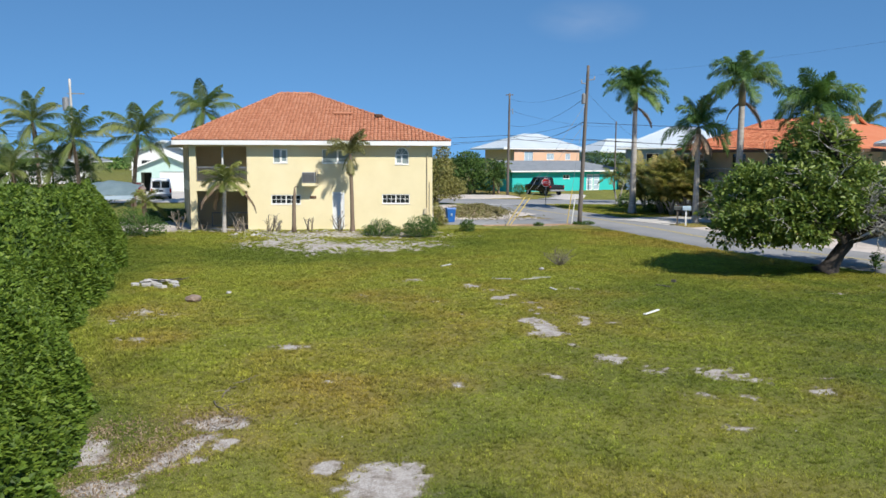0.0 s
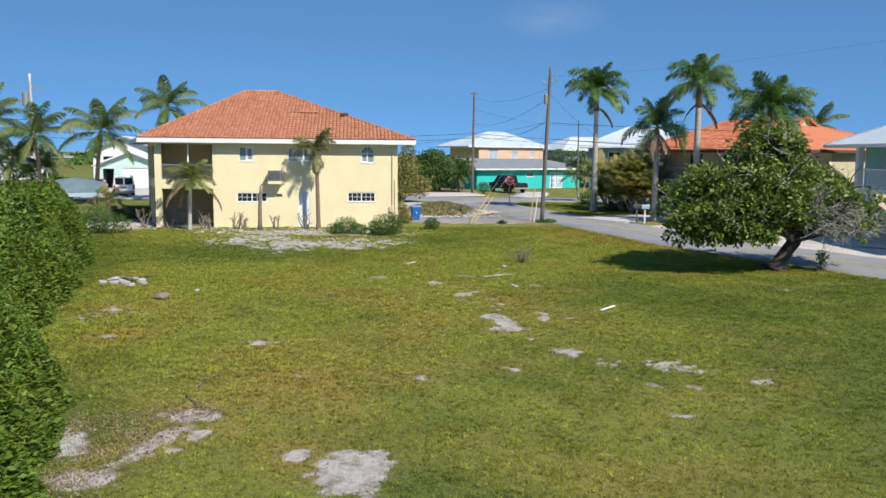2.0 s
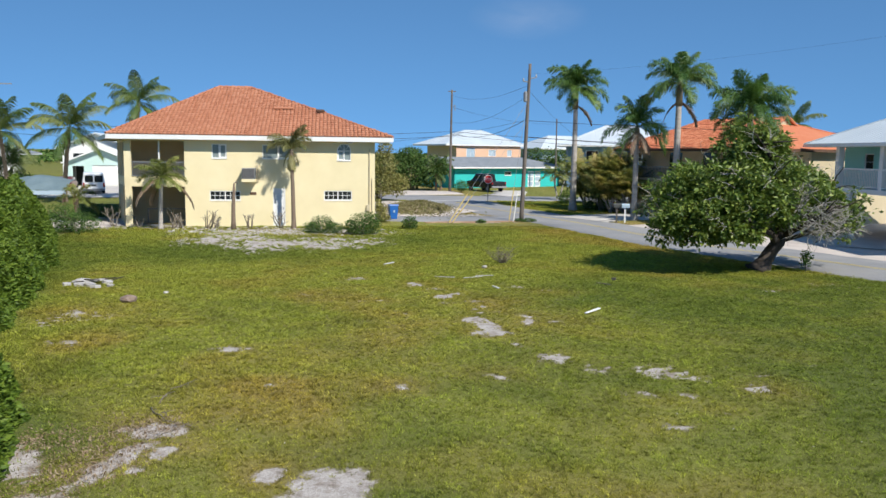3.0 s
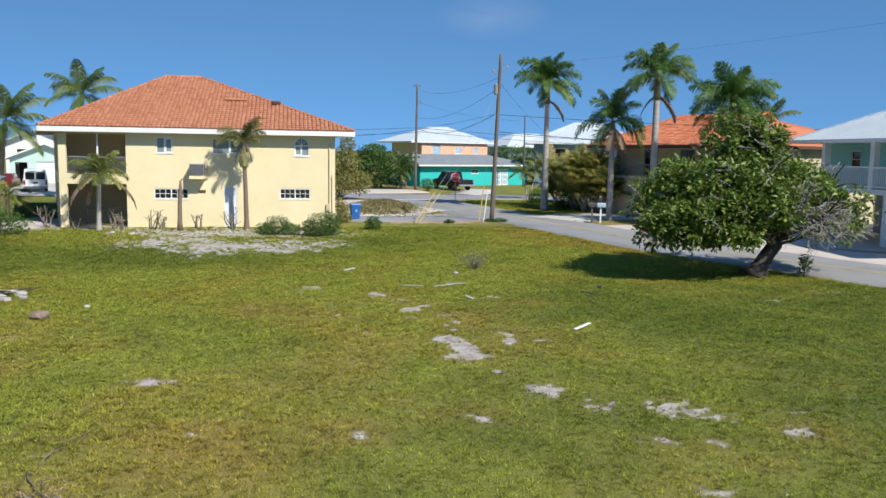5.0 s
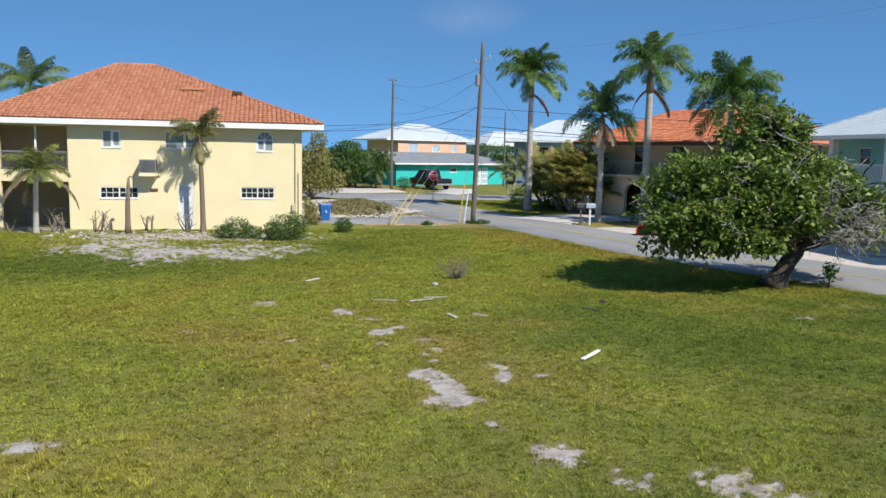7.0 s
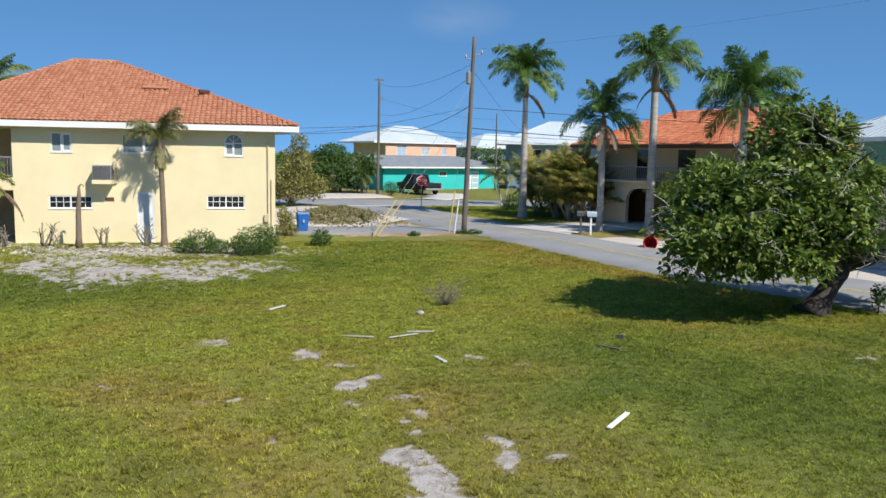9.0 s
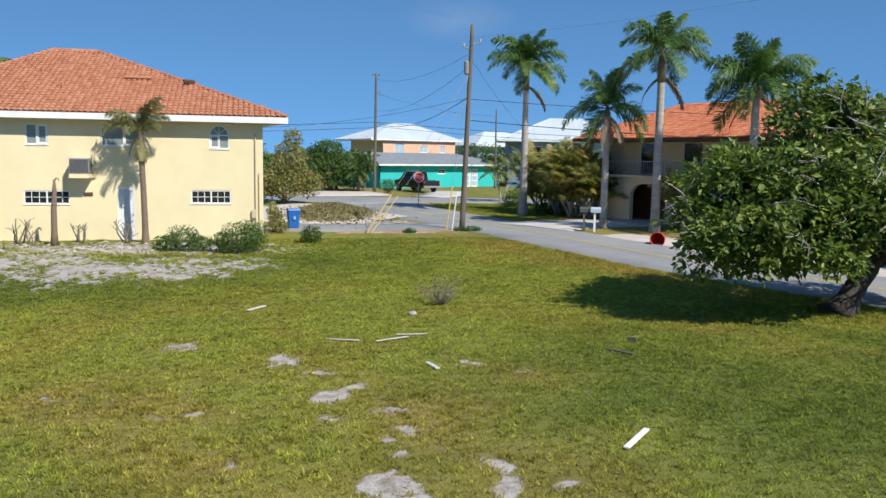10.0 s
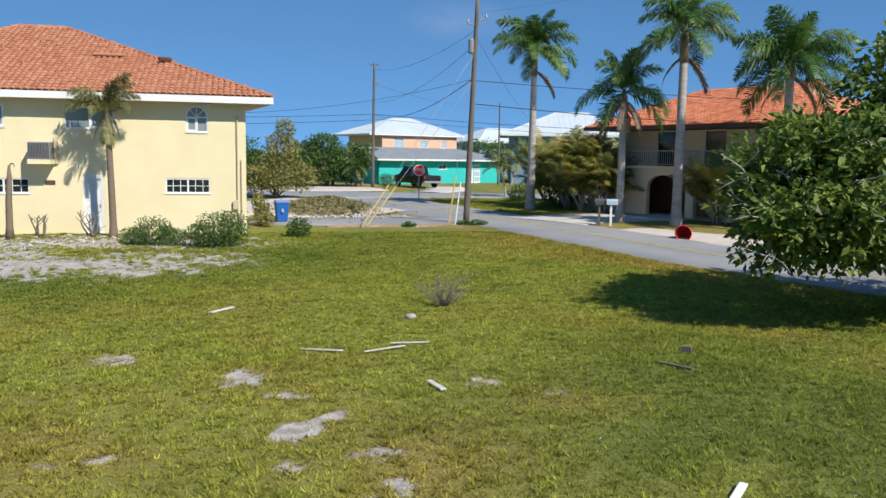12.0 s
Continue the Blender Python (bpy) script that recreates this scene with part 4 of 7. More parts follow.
SHAG_SET = fronds(7, 1.25, 0.34, 60, 0.9, PLUMELEAF, [(-50, -87, 1.0), (-66, -88, 0.85)], width=0.018, rough=0.9)
DEAD_SET = fronds(5, 2.3, 0.45, 30, 1.1, DEADLEAF, [(-20, -86, 1.0), (-35, -88, 0.9)], width=0.05, rough=0.5)


def palm(name, at, height, label, sets, count, trunk, r0, r1, lean=(0, 0), shaft=0.0, dead=0, seed=0, scale=1.0, skip=(), group="", sway=0.0, hang=1.0):
    """A palm: ringed trunk (and crownshaft), and a rosette of single fronds; upright ones in the middle, hanging ones outside."""
    rnd = random.Random(seed)
    x, y = at
    z = float(gz(x, y))
    t = thing(name, label, "palm tree", (x, y, z - 0.02), 0, group)
    g = Geo()
    pts, rad = [], []
    n = max(12, int(height * 7))
    for i in range(n + 1):
        f = i / n
        pts.append((x + lean[0] * f ** 1.5, y + lean[1] * f ** 1.5, z - 0.05 + (height + 0.05) * f))
        ringy = 0.035 * (i % 2)
        rad.append((r0 + (r1 - r0) * f + 0.35 * r0 * max(0, 1 - f * 9)) * (1 - ringy))
    g.tube(pts, rad, 10)
    g.make("trunk", trunk, t, smooth=True)
    top = Vector(pts[-1])
    if shaft:
        Geo().tube([top, top + Vector((0, 0, shaft * 0.5)), top + Vector((0, 0, shaft))], [r1 * 1.2, r1 * 1.15, r1 * 0.6], 10).make("crownshaft", SHAFT, t, smooth=True)
        top = top + Vector((0, 0, shaft * 0.9))
    for i in range(count):
        f = (i + 0.5) / count
        me = sets[min(int(f * len(sets)), len(sets) - 1)]
        yaw = i * 137.5 + rnd.uniform(-18, 18)
        if any(a < yaw % 360 < b for a, b in skip):
            continue
        ob = new("frond", me)
        ob.parent = t
        ob.matrix_parent_inverse = t.matrix_basis.inverted()
        s = scale * rnd.uniform(0.88, 1.1)
        ob.matrix_basis = Matrix.Translation(top) @ pose(0, 0, 0, rnd.uniform(-12, 12), rnd.uniform(-9, 9) + sway, yaw) @ Matrix.Scale(s, 4)
    for i in range(dead):
        ob = new("dead_frond", DEAD_SET[i % 2])
        ob.parent = t
        ob["label"] = "dry brown hanging frond"
        ob.matrix_parent_inverse = t.matrix_basis.inverted()
        ob.matrix_basis = Matrix.Translation(top - Vector((0, 0, shaft * 0.7))) @ pose(0, 0, 0, 0, 0, i * 97 + rnd.uniform(0, 60)) @ Matrix.Scale(scale * hang * rnd.uniform(0.8, 1.1), 4)
    return t


RP = "tall royal palm with smooth pale grey trunk on the road verge"
palm("royal_palm", (19.6, 51.5), 7.9, RP, ROYAL_SET, 22, PALMTRUNK, 0.27, 0.17, shaft=1.75, dead=1, seed=1, scale=1.06, group="royal palms along the road")
palm("royal_palm", (21.2, 42.5), 5.9, "shorter royal palm with dry hanging fronds beside the driveway", ROYAL_SET, 14, PALMTRUNK, 0.21, 0.15, shaft=0.5, dead=8, seed=2, scale=1.02, group="royal palms along the road")
palm("royal_palm", (23.2, 40.5), 7.65, "tall royal palm with one brown frond before the balcony house", ROYAL_SET, 18, PALMTRUNK, 0.25, 0.19, shaft=1.7, dead=2, seed=3, scale=1.04, group="royal palms along the road")
palm("royal_palm", (26.1, 36.6), 6.7, "leafy royal palm with yellowing fronds behind the spreading tree", ROYAL_SET, 24, PALMTRUNK, 0.24, 0.18, shaft=0.7, dead=2, seed=4, scale=1.12, group="royal palms along the road")
wall_palm = palm("wall_palm", (-1.42, 36.75), 4.5, "slender palm with ragged fronds in front of the yellow wall", PLUME_SET, 0, PALMDARK, 0.135, 0.10, lean=(-0.1, 0), seed=5)
# its crown: a few ragged plumes blown to both sides, old ones hanging down the trunk
wtop = Vector((-1.52, 36.75, 4.5 + float(gz(-1.42, 36.75))))
for me, yaw, tilt, s in ((0, -12, -4, 1.0), (0, 20, 6, 0.9), (1, 4, 0, 0.85), (0, -60, 0, 0.8), (1, 172, 0, 1.0), (2, 190, 8, 1.0), (2, 160, -4, 0.85), (1, 214, 4, 0.8), (2, 250, 10, 0.7), (2, 330, 6, 0.7), (1, 95, 0, 0.8)):
    ob = new("frond", PLUME_SET[me])
    ob.parent, ob.matrix_parent_inverse = wall_palm, wall_palm.matrix_basis.inverted()
    ob.matrix_basis = Matrix.Translation(wtop) @ pose(0, 0, 0, 0, tilt, yaw) @ Matrix.Scale(s, 4)
for i in range(8):
    ob = new("hanging_frond", SHAG_SET[i % 2])
    ob.parent, ob.matrix_parent_inverse = wall_palm, wall_palm.matrix_basis.inverted()
    ob["label"] = "dry frond hanging down the trunk"
    ob.matrix_basis = Matrix.Translation(wtop - Vector((0, 0, 0.12 * (i % 4)))) @ pose(0, 0, 0, 0, 0, 45 * i + 10) @ Matrix.Scale(0.8 + 0.05 * (i % 3), 4)
palm("porch_palm", (-8.7, 36.2), 2.9, "small palm with drooping fronds beside the porch", YOUNG_SET, 16, PALMTRUNK, 0.135, 0.095, lean=(0.1, 0), dead=3, seed=6, scale=1.08)
CP_ = "wind-bent coconut palm with long drooping fronds"
for i, (x, y, h, s) in enumerate(((-20.6, 58, 5.9, 1.05), (-25.6, 60, 5.6, 0.95), (-15.9, 61, 8.2, 0.95), (-33.2, 70, 7.4, 1.0), (-29.3, 62, 3.6, 0.8), (-38.5, 68, 6.5, 1.0), (-34.2, 63.5, 3.4, 0.85), (-31.2, 61, 2.8, 0.8), (-27.3, 64, 2.6, 0.75), (-36.8, 60, 2.9, 0.85))):
    palm("coconut_palm", (x, y), h, CP_, COCO_SET, 16, PALMDARK, 0.2, 0.13, lean=(0.5 * (-1) ** i, 0.2), dead=2, seed=20 + i, scale=s, group="coconut palms behind the hedge", sway=-6)
palm("coconut_palm", (-14.7, 41.5), 1.4, "young squat palm beside the porch", YOUNG_SET, 9, PALMDARK, 0.12, 0.1, seed=31, scale=1.05)
palm("coconut_palm", (43, 60), 7.2, "distant coconut palm behind the orange roof", COCO_SET, 14, PALMDARK, 0.2, 0.13, seed=33, scale=0.8)
stub = thing("dead_palm_stub", "bare grey dead palm trunk stub by the wall", "tree stump", (-4.75, 36.2, 0.1))
Geo().tube([(-4.75, 36.2, 0.05), (-4.74, 36.2, 0.6), (-4.73, 36.2, 1.5), (-4.68, 36.2, 2.3), (-4.67, 36.2, 2.72)], [0.17, 0.12, 0.11, 0.085, 0.04], 9).make("trunk", PALMDARK, stub, smooth=True)
Geo().tube([(-4.67, 36.2, 2.66), (-4.6, 36.2, 2.78), (-4.52, 36.2, 2.76), (-4.5, 36.2, 2.66)], [0.035, 0.03, 0.025, 0.015], 6).make("dry_stalk", PALMDARK, stub, smooth=True)


# ---- neighbouring houses ----
TEAL = material("teal_paint", [(0.02, 0.42, 0.40), (0.03, 0.50, 0.47)], 0.5, 0.8, 0.1, 40)
TURQ = material("turquoise_paint", [(0.22, 0.55, 0.54), (0.27, 0.62, 0.60)], 0.5, 0.8, 0.1, 40)
PEACH = material("peach_paint", [(0.66, 0.40, 0.26), (0.74, 0.48, 0.33)], 0.5, 0.8, 0.1, 40)
SLATE = material("slate_blue_paint", [(0.13, 0.22, 0.33), (0.18, 0.28, 0.40)], 0.5, 0.8, 0.1, 40)
PALEBLUE = material("pale_blue_paint", [(0.32, 0.42, 0.50), (0.38, 0.48, 0.56)], 0.5, 0.8, 0.1, 40)
MINT = material("mint_paint", [(0.45, 0.62, 0.58), (0.52, 0.68, 0.64)], 0.5, 0.8, 0.1, 40)
SHINGLE = material("grey_shingle", [(0.16, 0.18, 0.20), (0.24, 0.26, 0.28)], 1.5, 0.9, 0.4, 25)
METALROOF = material("white_metal_roof", [(0.46, 0.52, 0.56), (0.56, 0.61, 0.64)], 0.4, 0.45, 0.05, 30)
REDWOOD = material("red_brown_wood", [(0.22, 0.085, 0.04), (0.33, 0.14, 0.07)], 4, 0.7, 0.3, 25)
BEIGE = material("beige_stucco", [(0.80, 0.63, 0.41), (0.86, 0.71, 0.49)], 0.7, 0.9, 0.2, 40)
CARBLACK = material("black_car_paint", [(0.010, 0.011, 0.012), (0.016, 0.017, 0.018)], 2, 0.25, spec=0.6)
CARWHITE = material("white_car_paint", [(0.72, 0.73, 0.74), (0.78, 0.79, 0.80)], 2, 0.3, spec=0.6)
CARRED = material("dark_red_car_paint", [(0.10, 0.012, 0.012), (0.15, 0.02, 0.02)], 2, 0.3)
RUBBER = material("tyre_rubber", [(0.02, 0.02, 0.02), (0.035, 0.035, 0.035)], 5, 0.9)
REDPLASTIC = material("red_plastic", [(0.48, 0.03, 0.025), (0.56, 0.05, 0.035)], 3, 0.5)
BLUEPLASTIC = material("blue_plastic", [(0.01, 0.10, 0.36), (0.015, 0.13, 0.44)], 3, 0.45)
GREYPLASTIC = material("dark_grey_plastic", [(0.05, 0.055, 0.05), (0.08, 0.085, 0.08)], 3, 0.6)
YELLOWPLASTIC = material("yellow_guard_plastic", [(0.55, 0.40, 0.10), (0.62, 0.47, 0.16)], 3, 0.5)
WIRE = material("black_cable", [(0.015, 0.015, 0.015), (0.03, 0.03, 0.03)], 3, 0.7)
SIGNRED = material("sign_red", [(0.55, 0.02, 0.02), (0.60, 0.03, 0.03)], 3, 0.5)
TARP = material("blue_grey_tarp", [(0.10, 0.15, 0.17), (0.17, 0.23, 0.25)], 1.2, 0.6, 0.5, 8)
TAIL = material("red_lamp_glass", [(0.35, 0.01, 0.01), (0.42, 0.02, 0.02)], 3, 0.2)


def local(t):
    return t.matrix_basis.copy()


def hip_roof(t, m, x0, x1, y0, y1, z, zr, rx0, rx1, ry, mat, label, rib=0.0, fascia=WHITE, fh=0.18, capmat=None):
    """A hipped roof with fascia, and raised seams or a ridge cap."""
    P = [Vector(p) for p in ((x0, y0, z), (x1, y0, z), (x1, y1, z), (x0, y1, z), (rx0, ry, zr), (rx1, ry, zr))]
    r = Geo().add([m @ p for p in P] + [m @ (p - Vector((0, 0, 0.08))) for p in P[:4]], [(0, 1, 5, 4), (1, 2, 5), (2, 3, 4, 5), (3, 0, 4), (9, 8, 7, 6)]).make("roof", mat, t, label)
    g = Geo()
    e = 0.04
    g.box(x0 - e, x1 + e, y0 - e, y0 - 0.002, z - fh, z - 0.01, m).box(x0 - e, x1 + e, y1 + 0.002, y1 + e, z - fh, z - 0.01, m)
    g.box(x0 - e, x0 - 0.002, y0, y1, z - fh, z - 0.01, m).box(x1 + 0.002, x1 + e, y0, y1, z - fh, z - 0.01, m)
    g.box(x0, x1, y0, y1, z - fh + 0.01, z - fh + 0.03, m)
    g.make("fascia", fascia, t)
    if rib:
        g = Geo()
        for (a, b, c, d) in ((P[0], P[1], P[5], P[4]), (P[1], P[2], P[5], P[5]), (P[3], P[0], P[4], P[4])):
            ex = (b - a).normalized()
            W = (b - a).length
            mid = (c + d) / 2
            up = (mid - a) - ex * (mid - a).dot(ex)
            sl, sr = (d - a).dot(ex), (c - a).dot(ex)
            k = 1
            while k * rib < W:
                x = k * rib
                f = 1.0
                if x < sl:
                    f = min(f, x / sl)
                if x > sr:
                    f = min(f, (W - x) / max(W - sr, 1e-3))
                if f > 0.06:
                    g.tube([m @ (a + ex * x + Vector((0, 0, 0.01))), m @ (a + ex * x + up * f + Vector((0, 0, 0.01)))], 0.022, 4)
                k += 1
        g.make("seams", mat, r)
    for a, b in ((P[0], P[4]), (P[1], P[5]), (P[4], P[5]), (P[2], P[5]), (P[3], P[4])):
        if (b - a).length > 0.1:
            Geo().tube([m @ a, m @ b], 0.06, 6).make("ridge_cap", capmat or mat, r)
    return r


def simple_window(t, m, x, z, w, h, y, mull=1, pane=DARKGLASS, frame=WHITE):
    window(t, x - w / 2, x + w / 2, z, z + h, y, mull, 2, pane, m=m, frame=frame)


# teal single-storey house
teal = thing("teal_house", "low teal painted house with grey shingle roof", "house", (15.2, 85.9, 0.3), 28)
m = local(teal)
Geo().wall(0, 17.3, 0, 2.6, 0, 0.2, [(7.9, 9.0, 1.55, 2.05), (11.8, 12.9, 0.05, 2.1), (13.0, 14.0, 0.05, 2.1)], m).make("wall", TEAL, teal)
Geo().wall(-8, 0, 0, 2.6, 0, 0.2, [], m @ pose(0, 0, 0, 0, 0, 90) @ pose(8, -0.2, 0)).make("wall", TEAL, teal)
Geo().box(17.1, 17.3, 0.2, 8, 0, 2.6, m).make("wall", TEAL, teal)
Geo().box(0.2, 17.1, 7.8, 8, 0, 2.6, m).make("wall", TEAL, teal)
hip_roof(teal, m, -0.6, 18.0, -0.7, 8.7, 2.62, 3.75, 0.2, 14.0, 4.0, SHINGLE, "low grey shingle roof")
simple_window(teal, m, 8.45, 1.55, 1.1, 0.5, 0, 2)
for x in (11.8, 13.0):
    d = Geo().box(x, x + 1.0 + 0.1 * (x < 12), 0.05, 0.10, 0.05, 2.1, m).make("door", WHITE, teal, "white panelled door")
    for k in range(3):
        Geo().box(x + 0.12, x + 0.9, 0.03, 0.05, 0.2 + 0.62 * k, 0.7 + 0.62 * k, m).make("panel", PALEBLUE, d)

# peach house
peach = thing("peach_house", "two-storey peach house with white metal hip roof", "house", (17.7, 101.0, 0.3), 20)
m = local(peach)
Geo().wall(0, 10.6, 0, 5.4, 0, 0.2, [(1.6, 3.0, 3.3, 5.0), (5.2, 6.4, 3.9, 4.8), (8.3, 9.1, 3.9, 4.8)], m).make("wall", PEACH, peach)
# side turned from the sun: its shade is painted as a duller cream
Geo().box(0, 0.2, 0.2, 9, 0, 5.4, m).make("wall", CREAM, peach)
Geo().box(10.4, 10.6, 0.2, 9, 0, 5.4, m).make("wall", PEACH, peach)
Geo().box(0.2, 10.4, 8.8, 9, 0, 5.4, m).make("wall", PEACH, peach)
for x, z, w, h in ((2.3, 3.3, 1.4, 1.7), (5.8, 3.9, 1.2, 0.9), (8.7, 3.9, 0.8, 0.9)):
    simple_window(peach, m, x, z, w, h, 0, 2, pane=PALEBLUE)
hip_roof(peach, m, -1.8, 11.5, -0.35, 10.2, 5.5, 7.6, 3.8, 6.6, 4.5, METALROOF, "white metal hip roof", rib=0.6)

# house behind it, roof only shows
far_house = thing("distant_house", "distant white-roofed house behind the peach house", "house", (37, 128, 0.3), 20)
m = local(far_house)
Geo().box(0, 13, 0, 8, 0, 5.2, m).make("wall", PALEBLUE, far_house)
hip_roof(far_house, m, -1, 14, -1, 9, 5.3, 7.6, 4, 9, 4, METALROOF, "white metal roof")

# slate-blue house
slate = thing("slate_blue_house", "two-storey slate-blue house with white metal roof and balcony", "house", (31.1, 92.5, 0.3), -15)
m = local(slate)
Geo().wall(0, 12.0, 0, 5.4, 0, 0.2, [(2.4, 4.0, 3.4, 4.8), (6.5, 7.5, 2.6, 4.7), (8.2, 9.6, 3.4, 4.7)], m).make("wall", SLATE, slate)
Geo().box(0, 0.2, 0.2, 9, 0, 5.4, m).make("wall", SLATE, slate)
Geo().box(11.8, 12, 0.2, 9, 0, 5.4, m).make("wall", SLATE, slate)
Geo().box(0.2, 11.8, 8.8, 9, 0, 5.4, m).make("wall", SLATE, slate)
simple_window(slate, m, 3.2, 3.4, 1.6, 1.4, 0, 2)
simple_window(slate, m, 8.9, 3.4, 1.4, 1.3, 0, 2)
Geo().box(6.5, 7.5, 0.05, 0.1, 2.6, 4.7, m).make("door", GLASS, slate)
Geo().box(3.2, 12.0, -1.6, -0.002, 2.35, 2.55, m).make("balcony", WHITE, slate)
g = Geo().box(3.2, 12, -1.6, -1.55, 3.45, 3.52, m)
for i in range(45):
    g.box(3.22 + i * 0.195, 3.26 + i * 0.195, -1.59, -1.56, 2.55, 3.45, m)
g.make("railing", PALEBLUE, slate)
for x in (3.3, 7.6, 11.8):
    Geo().box(x - 0.1, x + 0.1, -1.58, -1.38, 0, 2.35, m).make("post", WHITE, slate)
hip_roof(slate, m, -1.2, 13.2, -1.8, 10.2, 5.5, 8.2, 5.2, 9.0, 4.2, METALROOF, "white metal roof", rib=0.6)

# orange-roofed house with arches and balcony, facing the road
orange = thing("arched_house", "two-storey beige house with arches, balcony and orange tile roof", "house", (23.64, 50.13, 0.15), -69)
m = local(orange)
AR = [(3.4, 6.1, 2.25), (6.65, 8.3, 2.2), (9.2, 11.2, 2.2)]
holes = [(a, b, 0.02, h) for a, b, h in AR] + [(2.9, 4.2, 2.75, 4.65), (6.2, 7.5, 2.75, 4.65), (11.0, 12.8, 2.75, 4.6)]
g = Geo().wall(0, 14.9, 0, 2.6, 0, 0.25, holes[:3], m)
for a, b, h in AR:
    r = min(0.9, (b - a) / 2)
    for cx, s in ((a + r, -1), (b - r, 1)):
        arcp = [(cx + s * r * math.cos(t), h - 0.75 + 0.75 * math.sin(t)) for t in np.linspace(0, math.pi / 2, 7)]
        g.prism([(cx + s * r, h)] + arcp, (0.0, 0.25), m)
g.make("wall", BEIGE, orange)
Geo().wall(0, 14.9, 2.6, 4.75, 1.3, 1.5, holes[3:], m).make("wall", BEIGE, orange, "upper wall behind the balcony")
Geo().box(0, 0.2, 0.25, 10, 0, 2.6, m).make("wall", BEIGE, orange)
Geo().box(0, 0.2, 1.5, 10, 2.6, 4.75, m).make("wall", BEIGE, orange)
Geo().box(14.7, 14.9, 1.5, 10, 0, 4.75, m).make("wall", CREAM, orange)
Geo().box(0.2, 14.7, 9.8, 10, 0, 4.75, m).make("wall", BEIGE, orange)
Geo().box(0.2, 14.7, 2.3, 2.4, 0.02, 2.5, m).make("carport_wall", REDWOOD, orange, "dark brown carport wall")
# black panel in place of unlit upper rooms
Geo().box(0.2, 14.7, 2.6, 2.7, 2.75, 4.7, m).make("blind", BLACK, orange)
Geo().box(-0.2, 15.1, -0.35, 1.5, 2.6, 2.75, m).make("balcony", BEIGE, orange)
g = Geo().box(0, 14.9, -0.28, -0.23, 3.55, 3.61, m).box(0, 14.9, -0.28, -0.23, 2.83, 2.87, m)
for i in range(99):
    g.box(0.05 + i * 0.15, 0.075 + i * 0.15, -0.27, -0.24, 2.87, 3.55, m)
g.make("railing", METAL, orange, "thin metal balcony railing")
for x in (3.55, 6.85):
    Geo().box(x - 0.65, x + 0.65, 1.36, 1.4, 2.75, 4.65, m).make("door", DARKGLASS, orange)
simple_window(orange, m, 11.9, 2.75, 1.8, 1.85, 1.3, 2, frame=BROWNWOOD)
OR = hip_roof(orange, m, -0.6, 15.4, -1.1, 10.6, 4.9, 7.15, 3.0, 8.6, 4.7, TILE_ORANGE, "orange barrel tile roof", fascia=BROWNWOOD)
# small gablet at the near end of the ridge
gp = [m @ Vector(p) for p in ((10.4, 3.2, 6.3), (10.4, 6.2, 6.3), (10.4, 4.7, 7.2), (7.0, 3.2, 6.3), (7.0, 6.2, 6.3), (7.0, 4.7, 7.2), (10.2, 3.3, 6.25), (10.2, 6.1, 6.25), (10.2, 4.7, 7.1))]
Geo().add(gp[:6], [(0, 2, 5, 3), (2, 1, 4, 5)]).make("roof", TILE_ORANGE, orange)
Geo().add(gp[6:9] + [p + Vector((0, 0.05, 0)) for p in gp[6:9]], [(0, 1, 2), (5, 4, 3), (0, 3, 4, 1), (1, 4, 5, 2), (2, 5, 3, 0)]).make("gable", CREAM, orange)
for a, b in ((0, 2), (1, 2)):
    Geo().tube([gp[a], gp[b]], 0.09, 6).make("ridge_cap", TILE_ORANGE, orange)

# turquoise stilted house
turq = thing("turquoise_house", "raised turquoise house with white metal roof and white railing", "house", (31.7, 35.5, 0.1), -94)
m = local(turq)
Geo().wall(0.15, 15.0, 2.75, 5.2, 0, 0.2, [(2.2, 3.1, 3.75, 4.7), (5.4, 7.0, 2.8, 4.85), (9.5, 11.0, 3.6, 4.8)], m).make("wall", TURQ, turq)
Geo().box(0.15, 0.35, 0.2, 9, 2.75, 5.2, m).make("wall", TURQ, turq)
Geo().box(14.8, 15.0, 0.2, 9, 2.75, 5.2, m).make("wall", TURQ, turq)
Geo().box(0.35, 14.8, 8.8, 9, 2.75, 5.2, m).make("wall", TURQ, turq)
Geo().box(0.15, 15.2, 0.0, 9, 2.5, 2.75, m).make("deck", WHITE, turq)
Geo().box(2.4, 15.2, -1.9, 0.0, 2.5, 2.75, m).make("deck", WHITE, turq)
simple_window(turq, m, 2.65, 3.75, 0.9, 0.95, 0, 1)
simple_window(turq, m, 10.25, 3.6, 1.5, 1.2, 0, 2)
Geo().box(5.4, 7.0, 0.05, 0.1, 2.8, 4.85, m).make("door", DARKGLASS, turq)
rl = Geo().box(2.4, 15.2, -1.88, -1.80, 3.80, 3.88, m).box(2.4, 15.2, -1.86, -1.82, 2.85, 2.90, m).make("railing", WHITE, turq, "white picket railing")
for i in range(84):
    Geo().box(2.5 + i * 0.15, 2.54 + i * 0.15, -1.86, -1.82, 2.9, 3.80, m).make("picket", WHITE, rl)
for x in (2.6, 6.8, 11.0, 15.0):
    Geo().box(x - 0.16, x + 0.16, -1.88, -1.56, 2.75, 5.15, m, c=0.01).make("post", WHITE, turq)
for x in (0.6, 3.8, 8.0, 12.0, 15.0):
    for y in (-1.6, 3.5, 8.5):
        Geo().box(x - 0.2, x + 0.2, y - 0.2, y + 0.2, 0, 2.5, m, c=0.01).make("pile", WHITE, turq)
